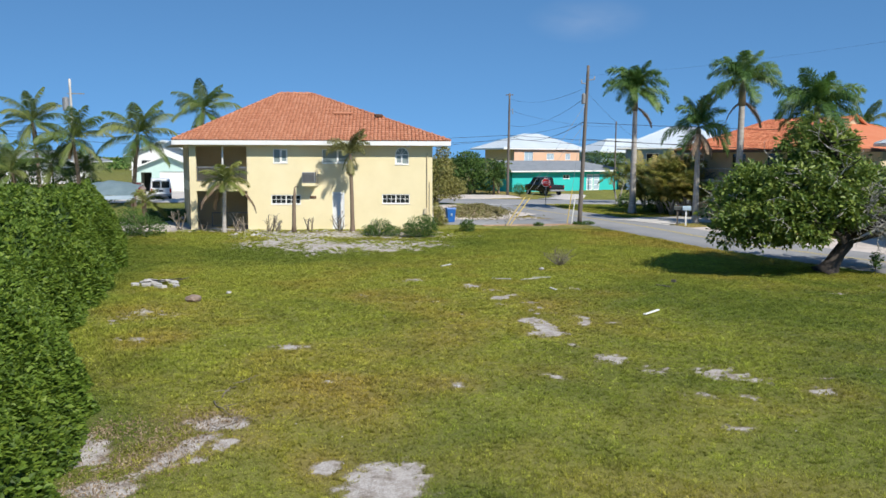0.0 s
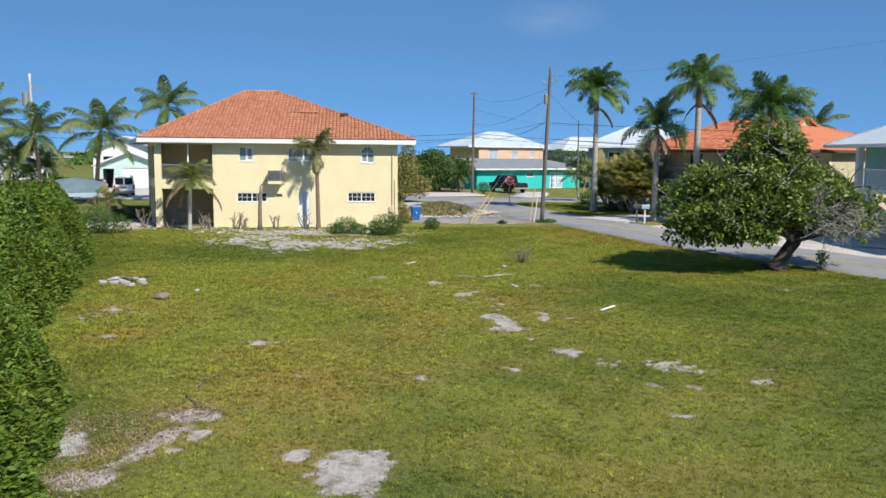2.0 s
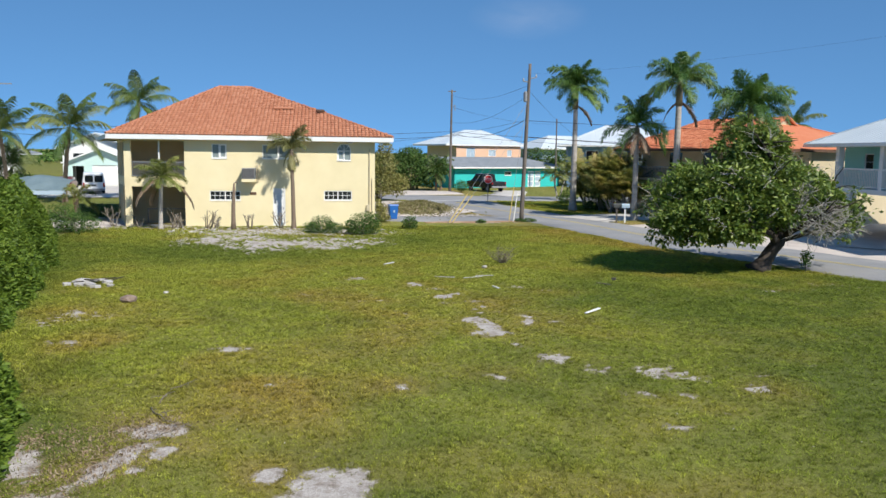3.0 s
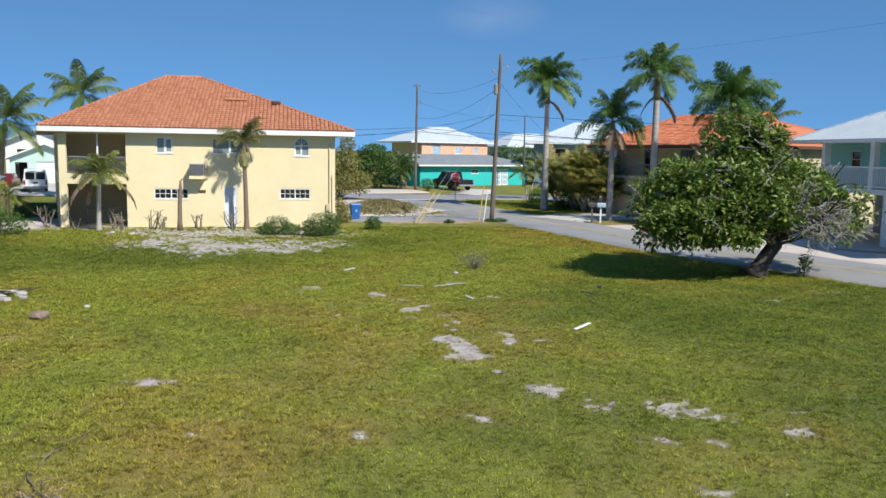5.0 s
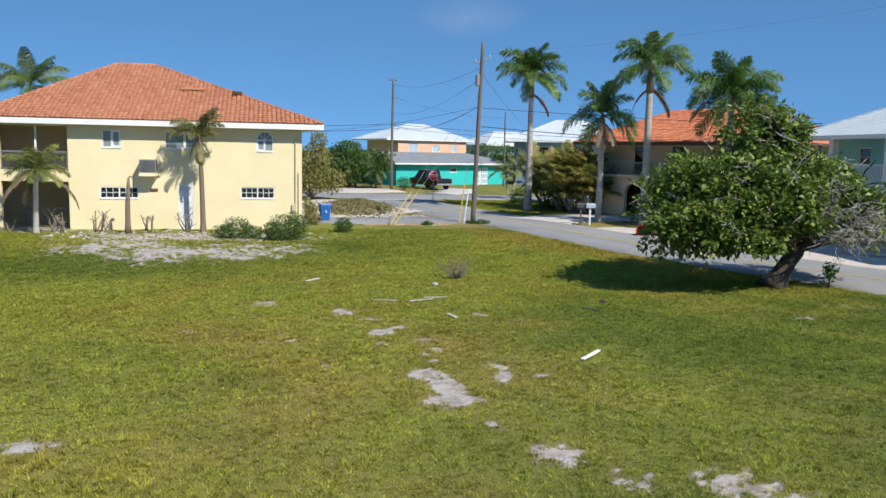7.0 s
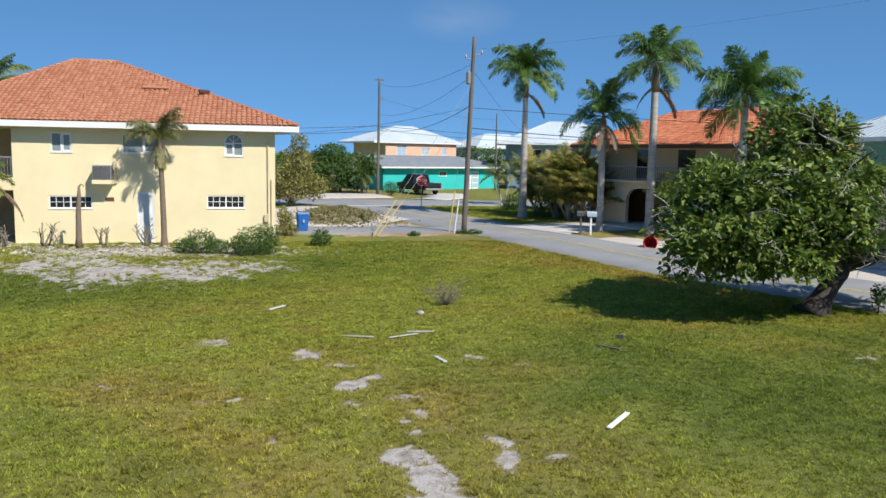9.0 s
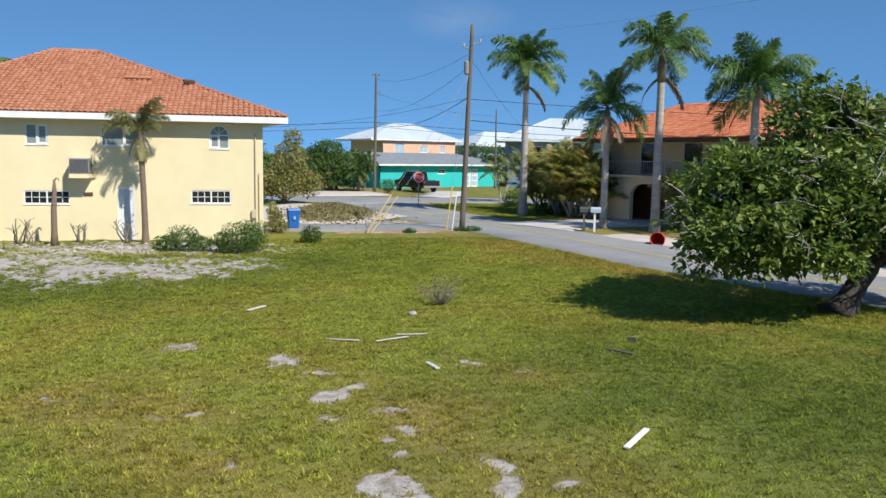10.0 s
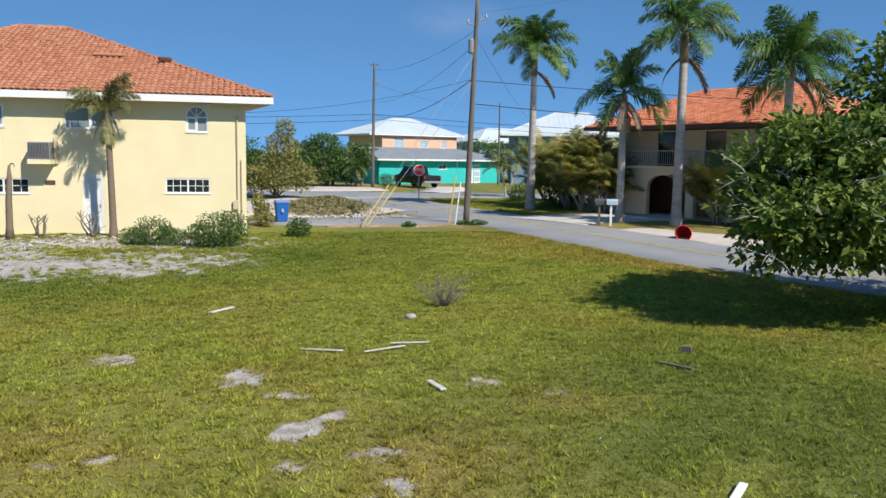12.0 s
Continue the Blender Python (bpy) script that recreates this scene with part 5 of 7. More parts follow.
Geo().box(0.8, 14.0, 2.6, 2.8, 0, 2.5, m).make("store_wall", CONCRETE, turq)
hip_roof(turq, m, -0.1, 16.0, -2.5, 10.0, 5.25, 8.0, 5.5, 9.5, 3.8, METALROOF, "ribbed white metal hip roof", rib=0.45)

# houses beyond the hedge
mint = thing("mint_garage", "white and mint gabled house with open garage", "house", (-29.0, 86.0, 0.3), 6)
m = local(mint)
Geo().wall(0, 7, 0, 2.8, 0, 0.2, [(0.5, 1.7, 0.02, 2.3), (2.6, 6.2, 0.02, 2.4)], m).prism([(0, 2.8), (7, 2.8), (3.5, 4.2)], (0, 0.2), m).make("wall", MINT, mint)
Geo().box(0, 0.2, 0.2, 9, 0, 2.8, m).make("wall", WHITE, mint)
Geo().box(6.8, 7, 0.2, 9, 0, 2.8, m).make("wall", WHITE, mint)
Geo().box(2.6, 6.2, 0.1, 0.15, 0.02, 2.4, m).make("garage_door", WHITE, mint)
# added dark plane paints the gloom inside the garage opening
Geo().box(0.3, 6.7, 3, 3.1, 0.02, 2.9, m).make("inner_wall", GREYPLASTIC, mint)
for s in (-1, 1):
    Geo().prism([(3.5, 4.22), (3.5 + s * 4.1, 2.56), (3.5 + s * 4.1, 2.70), (3.5, 4.38)], (-0.6, 9.3), m).make("roof", WHITE, mint, "white gable roof")
shed_house = thing("white_gabled_house", "white house with shallow gable beyond the hedge", "house", (-33.0, 97.0, 0.3), 6)
m = local(shed_house)
Geo().wall(0, 8, 0, 4.5, 0, 0.2, [(1.2, 2.8, 2.6, 3.7), (5.2, 6.4, 2.6, 3.7)], m).prism([(0, 4.5), (8, 4.5), (4, 6.1)], (0, 0.2), m).make("wall", WHITE, shed_house)
simple_window(shed_house, m, 2.0, 2.6, 1.6, 1.1, 0, 2)
simple_window(shed_house, m, 5.8, 2.6, 1.2, 1.1, 0, 2)
for s in (-1, 1):
    Geo().prism([(4, 6.15), (4 + s * 4.8, 4.2), (4 + s * 4.8, 4.35), (4, 6.32)], (-0.7, 9.3), m).make("roof", METALROOF, shed_house, "pale metal gable roof")
low_house = thing("grey_roofed_house", "low white house with grey roof far beyond the hedge", "house", (-60, 112, 0.3), 5)
m = local(low_house)
Geo().wall(0, 16, 0, 3.4, 0, 0.2, [(2, 3.5, 1.2, 2.4), (7, 8.5, 1.2, 2.4), (12, 13.5, 1.2, 2.4)], m).make("wall", WHITE, low_house)
for x in (2.75, 7.75, 12.75):
    simple_window(low_house, m, x, 1.2, 1.5, 1.2, 0, 2)
hip_roof(low_house, m, -0.8, 16.8, -0.8, 9, 3.45, 5.0, 4, 12, 4, SHINGLE, "grey hip roof")

# tarp shelter beyond the hedge
tarp = thing("tarp_shelter", "makeshift timber shelter covered with a blue-grey tarp", "shelter", (-17.2, 42.5, 0.1), 4)
m = local(tarp)
rr = random.Random(4)
vs, fs = [], []
nu, nv = 12, 9
for j in range(nv + 1):
    for i in range(nu + 1):
        u, v = i / nu, j / nv
        z = 1.85 + 0.95 * math.sin(math.pi * min(1, v * 0.6)) * (1 - 0.35 * abs(u - 0.42) * 2) + rr.uniform(-0.05, 0.05)
        vs.append(m @ Vector((-1.7 + 3.3 * u, -0.2 + 2.6 * v, z)))
fs = [(j * (nu + 1) + i, j * (nu + 1) + i + 1, (j + 1) * (nu + 1) + i + 1, (j + 1) * (nu + 1) + i) for j in range(nv) for i in range(nu)]
Geo().add(vs, fs).make("tarp", TARP, tarp, smooth=True)
Geo().box(-1.7, 1.6, -0.25, -0.2, 1.6, 1.85, m).make("front_board", PALEBLUE, tarp)
for x, y in ((-1.65, -0.2), (1.5, -0.2), (-1.65, 2.3), (1.5, 2.3)):
    Geo().box(x - 0.06, x + 0.06, y - 0.06, y + 0.06, 0, 1.7, m).make("post", BROWNWOOD, tarp)
for i in range(4):
    Geo().tube([m @ Vector((-2.9 + i * 0.12, -0.3, 1.2)), m @ Vector((-1.8 + i * 0.1, 0.1, 2.55))], 0.04, 5).make("leaning_plank", WOOD, tarp)


# ---- vehicles ----
def wheel(t, m, x, y, r, side):
    ty = Geo()
    n = 18
    prof = [(r * 0.62, 0.11), (r * 0.92, 0.12), (r, 0.08), (r, -0.08), (r * 0.92, -0.12), (r * 0.62, -0.11)]
    vs = [m @ Vector((x + p * math.cos(2 * math.pi * a / n), y + q, r + p * math.sin(2 * math.pi * a / n))) for a in range(n) for p, q in prof]
    k = len(prof)
    fs = [(a * k + i, a * k + (i + 1) % k, ((a + 1) % n) * k + (i + 1) % k, ((a + 1) % n) * k + i) for a in range(n) for i in range(k)]
    w = ty.add(vs, fs).make("wheel", RUBBER, t, smooth=True)
    Geo().tube([m @ Vector((x, y + side * 0.02, r)), m @ Vector((x, y + side * 0.09, r))], [r * 0.6, r * 0.5], 12).make("rim", METAL, w)


def lofted(sections, m):
    """A body from cross sections: x, half width, z of sill, shoulder, roof, half width at roof."""
    g = Geo()
    n = 10
    for x, w, z0, z1, z2, wr in sections:
        ring = [(-w * 0.94, z0), (-w, z0 + 0.12), (-w, z1 - 0.05), (-w * 0.97, z1), (-wr, z2 - 0.03), (wr, z2 - 0.03), (w * 0.97, z1), (w, z1 - 0.05), (w, z0 + 0.12), (w * 0.94, z0)]
        g.v += [tuple(m @ Vector((x, y, z))) for y, z in ring]
    k = len(sections)
    for s in range(k - 1):
        for i in range(n):
            j = (i + 1) % n
            g.f.append((s * n + i, s * n + j, (s + 1) * n + j, (s + 1) * n + i))
    g.f.append(tuple(range(n)))
    g.f.append(tuple(range((k - 1) * n + n - 1, (k - 1) * n - 1, -1)))
    return g


truck = thing("pickup_truck", "black crew-cab pickup truck parked by the teal house", "truck", (17.9, 79.6, 0.33), 111)
m = local(truck)
lofted([(-2.75, 0.9, 0.55, 1.0, 1.05, 0.85), (-2.7, 0.95, 0.45, 1.15, 1.18, 0.9), (-0.55, 0.98, 0.42, 1.18, 1.20, 0.93)], m).make("bed", CARBLACK, truck, bevel=0.03)
lofted([(-0.54, 0.98, 0.42, 1.2, 1.9, 0.78), (-0.35, 0.98, 0.42, 1.2, 1.98, 0.76), (1.0, 0.98, 0.42, 1.2, 2.0, 0.76), (1.65, 0.98, 0.42, 1.2, 1.3, 0.8)], m).make("cab", CARBLACK, truck, bevel=0.03)
lofted([(1.64, 0.98, 0.42, 1.16, 1.22, 0.85), (2.6, 0.95, 0.45, 1.08, 1.14, 0.82), (2.8, 0.85, 0.5, 1.0, 1.02, 0.75)], m).make("bonnet", CARBLACK, truck, bevel=0.03)
Geo().box(-2.72, -2.60, -0.8, 0.8, 0.62, 1.12, m).make("tailgate", CARBLACK, truck)
Geo().box(-2.9, -2.74, -0.95, 0.95, 0.48, 0.66, m, c=0.02).make("bumper", METAL, truck)
for y in (-0.86, 0.86):
    Geo().box(-2.78, -2.7, y - 0.06, y + 0.06, 0.88, 1.1, m).make("tail_lamp", TAIL, truck)
    for x in (-1.75, 1.9):
        wheel(truck, m, x, y, 0.38, 1 if y > 0 else -1)
for y in (-0.895, 0.885):
    Geo().box(-0.2, 0.95, y, y + 0.01, 1.25, 1.72, m).make("side_glass", DARKGLASS, truck)

van = thing("white_van", "white passenger van parked in the drive, seen from behind", "van", (-22.2, 71.5, 0.22), 107)
m = local(van)
lofted([(-2.55, 0.94, 0.45, 1.15, 1.95, 0.80), (-2.4, 0.99, 0.4, 1.2, 2.08, 0.84), (1.2, 0.99, 0.4, 1.2, 2.1, 0.84), (1.9, 0.97, 0.4, 1.15, 1.35, 0.82), (2.6, 0.9, 0.45, 1.0, 1.1, 0.78)], m).make("body", CARWHITE, van, bevel=0.03)
for y in (-0.42, 0.42):
    Geo().box(-2.585, -2.552, y - 0.35, y + 0.35, 1.22, 1.84, m).make("rear_glass", DARKGLASS, van)
Geo().box(-2.72, -2.5, -0.95, 0.95, 0.42, 0.62, m, c=0.02).make("bumper", METAL, van)
Geo().box(-2.60, -2.565, -0.2, 0.2, 0.85, 1.0, m).make("number_plate", GREYPLASTIC, van, "plain dark plate bar")
for y in (-0.86, 0.86):
    Geo().box(-2.60, -2.54, y - 0.07, y + 0.07, 0.75, 1.15, m).make("tail_lamp", TAIL, van)
    for x in (-1.5, 1.7):
        wheel(van, m, x, y, 0.36, 1 if y > 0 else -1)

car = thing("red_car", "dark red saloon car parked on the pale drive beyond the hedge", "car", (-26.9, 78.5, 0.27), 98)
m = local(car)
lofted([(-2.2, 0.75, 0.45, 0.85, 0.9, 0.7), (-2.1, 0.84, 0.3, 0.9, 0.96, 0.76), (-1.3, 0.88, 0.25, 0.92, 1.0, 0.75), (-0.8, 0.88, 0.25, 0.92, 1.38, 0.62), (0.5, 0.88, 0.25, 0.92, 1.42, 0.62), (1.15, 0.88, 0.25, 0.9, 0.98, 0.74), (2.1, 0.84, 0.3, 0.75, 0.8, 0.7), (2.25, 0.7, 0.4, 0.65, 0.68, 0.6)], m).make("body", CARRED, car, bevel=0.03)
for y in (-0.80, 0.79):
    Geo().box(-0.85, 0.7, y, y + 0.01, 0.98, 1.3, m).make("side_glass", DARKGLASS, car)
for y in (-0.8, 0.8):
    for x in (-1.35, 1.4):
        wheel(car, m, x, y, 0.31, 1 if y > 0 else -1)


# ---- poles and wires ----
def pole(name, at, h, label, lean=(0, 0), r=0.15, mat=WOOD):
    x, y = at
    z = float(gz(x, y))
    t = thing(name, label, "utility pole", (x, y, z))
    g = Geo()
    n = 14
    g.tube([(x + lean[0] * i / n, y + lean[1] * i / n, z - 0.1 + (h + 0.1) * i / n) for i in range(n + 1)], [r * (1 - 0.4 * i / n) * (1 + 0.02 * (-1) ** i) for i in range(n + 1)], 10).make("shaft", mat, t, smooth=True)
    return t


up = pole("utility_pole", (13.12, 41.6), 10.2, "weathered leaning wooden utility pole on the verge", (0.35, 0))
tx = 13.12 + 0.35
for z, s in ((9.4, 1), (9.15, -1)):
    Geo().tube([(tx, 41.6, z), (tx + 0.45 * s, 41.6, z + 0.08)], 0.035, 6).make("bracket", METAL, up)
    Geo().tube([(tx + 0.42 * s, 41.6, z + 0.05), (tx + 0.42 * s, 41.6, z + 0.15), (tx + 0.42 * s, 41.6, z + 0.28)], [0.03, 0.05, 0.02], 8).make("insulator", METAL, up)
Geo().tube([(tx - 0.26, 41.6, 7.9), (tx - 0.26, 41.6, 7.95), (tx - 0.26, 41.6, 8.5), (tx - 0.26, 41.6, 8.58)], [0.10, 0.13, 0.13, 0.06], 10).make("transformer", METAL, up, "small grey transformer can")
fp = pole("utility_pole", (13.55, 78.0), 11.1, "slim distant wooden utility pole by the sandy lot", (0.1, 0), 0.16)
Geo().box(13.25, 14.05, 77.95, 78.05, 11.2, 11.3).make("crossarm", WOOD, fp)
Geo().tube([(13.85, 78, 9.7), (14.0, 78, 9.75), (14.0, 78, 9.2)], 0.05, 6).make("bracket", METAL, fp)
lpole = pole("utility_pole", (-33.6, 80.0), 12.4, "pale utility pole with transformer beyond the hedge", (-0.2, 0), 0.2, CONCRETE)
Geo().tube([(-34.3, 80, 9.3), (-34.3, 80, 9.35), (-34.3, 80, 10.7), (-34.3, 80, 10.8)], [0.2, 0.34, 0.34, 0.12], 12).make("transformer", METAL, lpole)
Geo().box(-34.1, -32.3, 79.95, 80.05, 11.1, 11.22).make("crossarm", METAL, lpole)
pole("utility_pole", (60, 66.0), 8.6, "small distant utility pole behind the roofs", (0, 0), 0.14)
pole("utility_pole", (28.3, 88.0), 8.6, "small distant utility pole behind the roofs", (0, 0), 0.12)


def wire(a, b, sag, r, name="wire", label="thin black overhead cable"):
    a, b = Vector(a), Vector(b)
    pts = [a.lerp(b, i / 24) - Vector((0, 0, sag * 4 * (i / 24) * (1 - i / 24))) for i in range(25)]
    return tagged(Geo().tube(pts, r * 0.7, 5).make(name, WIRE), label, "cable", "overhead cables")


for a, b, sag, r in (((tx, 41.6, 6.7), (60, 44, 6.9), 0.5, 0.022), ((tx, 41.6, 5.65), (60, 44.5, 5.9), 0.8, 0.03), ((tx, 41.6, 9.0), (13.6, 78, 10.9), 0.7, 0.012), ((tx, 41.6, 8.4), (13.6, 78, 8.0), 0.8, 0.014),
                     ((tx, 41.6, 6.9), (13.6, 78, 6.9), 0.9, 0.025), ((tx, 41.6, 9.7), (29.5, 4.0, 10.3), 0.7, 0.004), ((13.6, 78, 6.9), (-45, 82, 7.5), 1.0, 0.03), ((13.6, 78, 6.4), (-45, 82, 6.9), 1.1, 0.03),
                     ((13.6, 78, 6.9), (75, 68, 7.0), 1.2, 0.03), ((13.6, 78, 6.5), (75, 68, 6.5), 1.3, 0.025), ((13.6, 78, 9.6), (28.3, 88, 8.3), 0.5, 0.015), ((tx, 41.6, 8.6), (35, 91, 5.6), 0.8, 0.012),
                     ((tx, 41.6, 6.8), (3.1, 46, 5.2), 0.3, 0.012), ((-33.7, 80, 8.0), (-15, 78, 7.0), 0.5, 0.03), ((-33.7, 80, 8.0), (-85, 84, 8.0), 0.8, 0.03), ((-33.7, 80, 7.2), (-85, 84, 7.2), 0.8, 0.03)):
    wire(a, b, sag, r)
for base, topz, g0 in (((7.95, 39.7), 8.0, 0), ((8.2, 39.9), 6.8, 1), ((12.2, 41.2), 8.8, 2)):
    t = thing("guy_wire", "steel guy wire with yellow plastic guard", "guy wire", (base[0], base[1], float(gz(*base))), 0, "guy wires")
    a, b = Vector((base[0], base[1], float(gz(*base)) - 0.05)), Vector((tx - 0.05, 41.6, topz))
    Geo().tube([a, b], 0.010, 5).make("cable", METAL, t)
    d = (b - a).normalized()
    Geo().tube([a + d * 0.15, a + d * 2.35], 0.03, 8).make("guard", YELLOWPLASTIC, t)
gm = thing("guard_marker", "slim white plastic marker rod by the pole", "marker", (12.55, 41.2, 0.13))
Geo().tube([(12.5, 41.2, 0.1), (12.75, 41.25, 2.1)], 0.03, 6).make("rod", WHITE, gm)


# ---- street things ----
stop = thing("stop_sign", "red octagonal stop sign on a thin metal post", "road sign", (14.5, 60.6, float(gz(14.5, 60.6))))
m = pose(14.5, 60.6, float(gz(14.5, 60.6)), 0, 0, -12)
Geo().box(-0.03, 0.03, 0.0, 0.04, 0, 2.4, m).make("post", METAL, stop)
octo = [(0.40 * math.cos(radians(22.5 + 45 * i)), 2.06 + 0.40 * math.sin(radians(22.5 + 45 * i))) for i in range(8)]
octi = [(0.365 * math.cos(radians(22.5 + 45 * i)), 2.06 + 0.365 * math.sin(radians(22.5 + 45 * i))) for i in range(8)]
plate = Geo().prism(octo, (-0.03, -0.002), m).make("plate", WHITE, stop)
Geo().prism(octi, (-0.036, -0.032), m).make("face", SIGNRED, plate)
cu = bpy.data.curves.new("lettering", "FONT")
cu.body, cu.size, cu.align_x, cu.align_y, cu.extrude = "STOP", 0.29, "CENTER", "CENTER", 0.002
cu.materials.append(WHITE)
tx_ob = new("lettering", cu)
tx_ob.parent = plate
tx_ob.matrix_basis = m @ pose(0, -0.040, 2.06, 90)


def mailbox(at, box, label, rz=0):
    z = float(gz(*at))
    t = thing("mailbox", label, "mailbox", (*at, z), rz, "mailboxes by the driveway")
    m = local(t)
    Geo().box(-0.05, 0.05, -0.05, 0.05, 0, 1.0, m, c=0.008).make("post", WHITE if box is PALEBLUE else WOOD, t)
    arc = [(-0.12, 1.0), (0.12, 1.0)] + [(0.12 * math.cos(a), 1.15 + 0.12 * math.sin(a)) for a in np.linspace(0, math.pi, 9)]
    b = Geo().prism(arc, (-0.3, 0.22), m).make("box", box, t)
    Geo().box(0.125, 0.14, -0.05, 0.0, 1.05, 1.28, m).make("flag", REDPLASTIC, b)


mailbox((19.3, 40.6), GREYPLASTIC, "black mailbox on a wooden post by the road", 70)
mailbox((19.75, 40.3), PALEBLUE, "pale blue mailbox on a white post by the road", 70)


def wheelie(at, mat, label, rz, s=1.0):
    z = float(gz(*at))
    t = thing("wheelie_bin", label, "bin", (*at, z), rz, "bins beside the house")
    m = local(t) @ Matrix.Scale(s, 4)
    vs = [(-0.23, -0.25, 0.05), (0.23, -0.25, 0.05), (0.23, 0.22, 0.05), (-0.23, 0.22, 0.05), (-0.29, -0.34, 0.92), (0.29, -0.34, 0.92), (0.29, 0.32, 0.92), (-0.29, 0.32, 0.92)]
    Geo().add([m @ Vector(v) for v in vs], [(3, 2, 1, 0), (0, 1, 5, 4), (1, 2, 6, 5), (2, 3, 7, 6), (3, 0, 4, 7), (4, 5, 6, 7)]).make("body", mat, t, bevel=0.02)
    lid = [(-0.36, 0.92), (0.34, 0.92), (0.30, 0.99), (-0.30, 1.02)]
    Geo().prism(lid, (-0.31, 0.31), m @ pose(0, 0, 0, 0, 0, 90)).make("lid", mat, t, bevel=0.01)
    for x in (-0.26, 0.26):
        Geo().tube([m @ Vector((x - 0.03, 0.24, 0.12)), m @ Vector((x + 0.03, 0.24, 0.12))], 0.12, 12).make("wheel", RUBBER, t)
    Geo().tube([m @ Vector((-0.25, 0.38, 0.9)), m @ Vector((0.25, 0.38, 0.9))], 0.02, 6).make("handle", mat, t)
    return t, m


b, m = wheelie((4.75, 43.0), BLUEPLASTIC, "blue plastic wheelie bin beside the yellow house", 8)
Geo().box(-0.05, 0.05, -0.325, -0.318, 0.52, 0.68, m @ pose(0, 0, 0, 6)).make("emblem", PALEBLUE, b, "pale plain emblem")
wheelie((3.95, 43.6), GREYPLASTIC, "dark grey rubbish bin beside the yellow house", -10, 0.85)

red = thing("red_tub", "red plastic tub lying on its side by the road", "tub", (20.3, 34.6, 0.12))
n = 20
ax = Vector((-0.55, -0.8, 0)).normalized()
c0 = Vector((20.22, 34.45, 0.36))
prof = [(0.30, 0.0), (0.32, 0.02), (0.30, 0.05), (0.24, 0.72), (0.0, 0.72)]
g = Geo()
u = Vector((0, 0, 1))
w = ax.cross(u)
for r, d in prof:
    for a in range(n):
        th = 2 * math.pi * a / n
        g.v.append(tuple(c0 - ax * d + (u * math.cos(th) + w * math.sin(th)) * max(r, 0.001)))
for k in range(len(prof) - 1):
    for a in range(n):
        b_ = (a + 1) % n
        g.f.append((k * n + a, k * n + b_, (k + 1) * n + b_, (k + 1) * n + a))
tub = g.make("body", REDPLASTIC, red, smooth=True)
sol = tub.modifiers.new("wall", "SOLIDIFY")
sol.thickness = 0.015

# drives and verges
strip("driveway", [(17.2, 43.2), (20.5, 45.0), (23.5, 45.6), (27.0, 46.6)], [5.5, 4.5, 4.8, 5.5], CONCRETE, "pale concrete driveway to the arched house", 0.045, category="driveway")
strip("verge", [(19.9, 38.6), (21.9, 34.5), (24.8, 27.5), (28.6, 19.5), (33, 11), (40, 0)], [2.2, 3.6, 4.6, 5.0, 5.5, 6], SAND, "pale coral sand verge across the road", 0.02, category="verge")
strip("driveway", [(27, 27), (31, 31), (36, 34), (44, 36)], [9, 10, 12, 12], SAND, "sandy forecourt of the turquoise house", 0.035, category="driveway")
strip("driveway", [(15, 43.7), (10, 43.2), (6.5, 43.3), (3.6, 44.0)], [4.4, 4.2, 4.2, 4.2], ASPHALT, "old asphalt side drive beside the yellow house", 0.02, category="driveway")
strip("sandy_lot", [(-2, 76), (4, 75), (9, 75.5), (14, 76)], [9, 9, 8, 6], SAND, "bare white sandy lot across the cross street", 0.03, category="lot")
strip("driveway", [(17, 70), (19.5, 74), (20.5, 80)], [3, 3.2, 4], CONCRETE, "concrete drive in front of the teal house", 0.045, category="driveway")
strip("driveway", [(-21.5, 64), (-23, 74), (-25.5, 85)], [9, 10, 10], CONCRETE, "pale drive with the parked van", 0.05, category="driveway")
strip("sand_yard", [(-11.5, 38.5), (-13.5, 39.6), (-16.5, 40.6), (-20, 41.5)], [2.4, 4.2, 5.0, 5.0], SAND, "pale sandy yard beside the porch", 0.015, category="yard")
SOIL = material("red_brown_soil", [(0.20, 0.11, 0.06), (0.32, 0.20, 0.12), (0.42, 0.30, 0.20)], 2.0, 0.95, 0.6, 18)
strip("soil_verge", [(6.6, 40.6), (8.5, 40.9), (10.5, 41.0), (12.8, 41.6)], [0.5, 1.0, 1.2, 0.7], SOIL, "bare red-brown soil along the lawn edge", 0.02, category="soil")
strip("sand_patch", [(1.5, 55.5), (5.2, 53.3), (8.4, 51.0), (11.0, 49.0)], [16, 15.6, 12, 8], SAND, "pale sand in front of the cuttings mound", 0.02, category="sand")
YELLOWLINE = material("faded_yellow_line", [(0.42, 0.34, 0.12), (0.52, 0.43, 0.18)], 3, 0.9)
sel = (RC[:, 1] > 2) & (RC[:, 1] < 60)
for off in (-0.12, 0.12):
    q0, q1 = RC[sel] + RN[sel] * (off - 0.05), RC[sel] + RN[sel] * (off + 0.05)
    V = np.stack([np.column_stack([q0, gz(q0[:, 0], q0[:, 1]) + 0.066]), np.column_stack([q1, gz(q1[:, 0], q1[:, 1]) + 0.066])], 1).reshape(-1, 3)
    i = np.arange(len(q0) - 1)[:, None] * 2
    tagged(fast("road_marking", V, i + np.array([[0, 1, 3, 2]]), YELLOWLINE), "faded yellow centre line on the road", "road marking", kind="structure")
STOPLINE = material("faded_white_line", [(0.45, 0.45, 0.44), (0.6, 0.6, 0.58)], 3, 0.9)
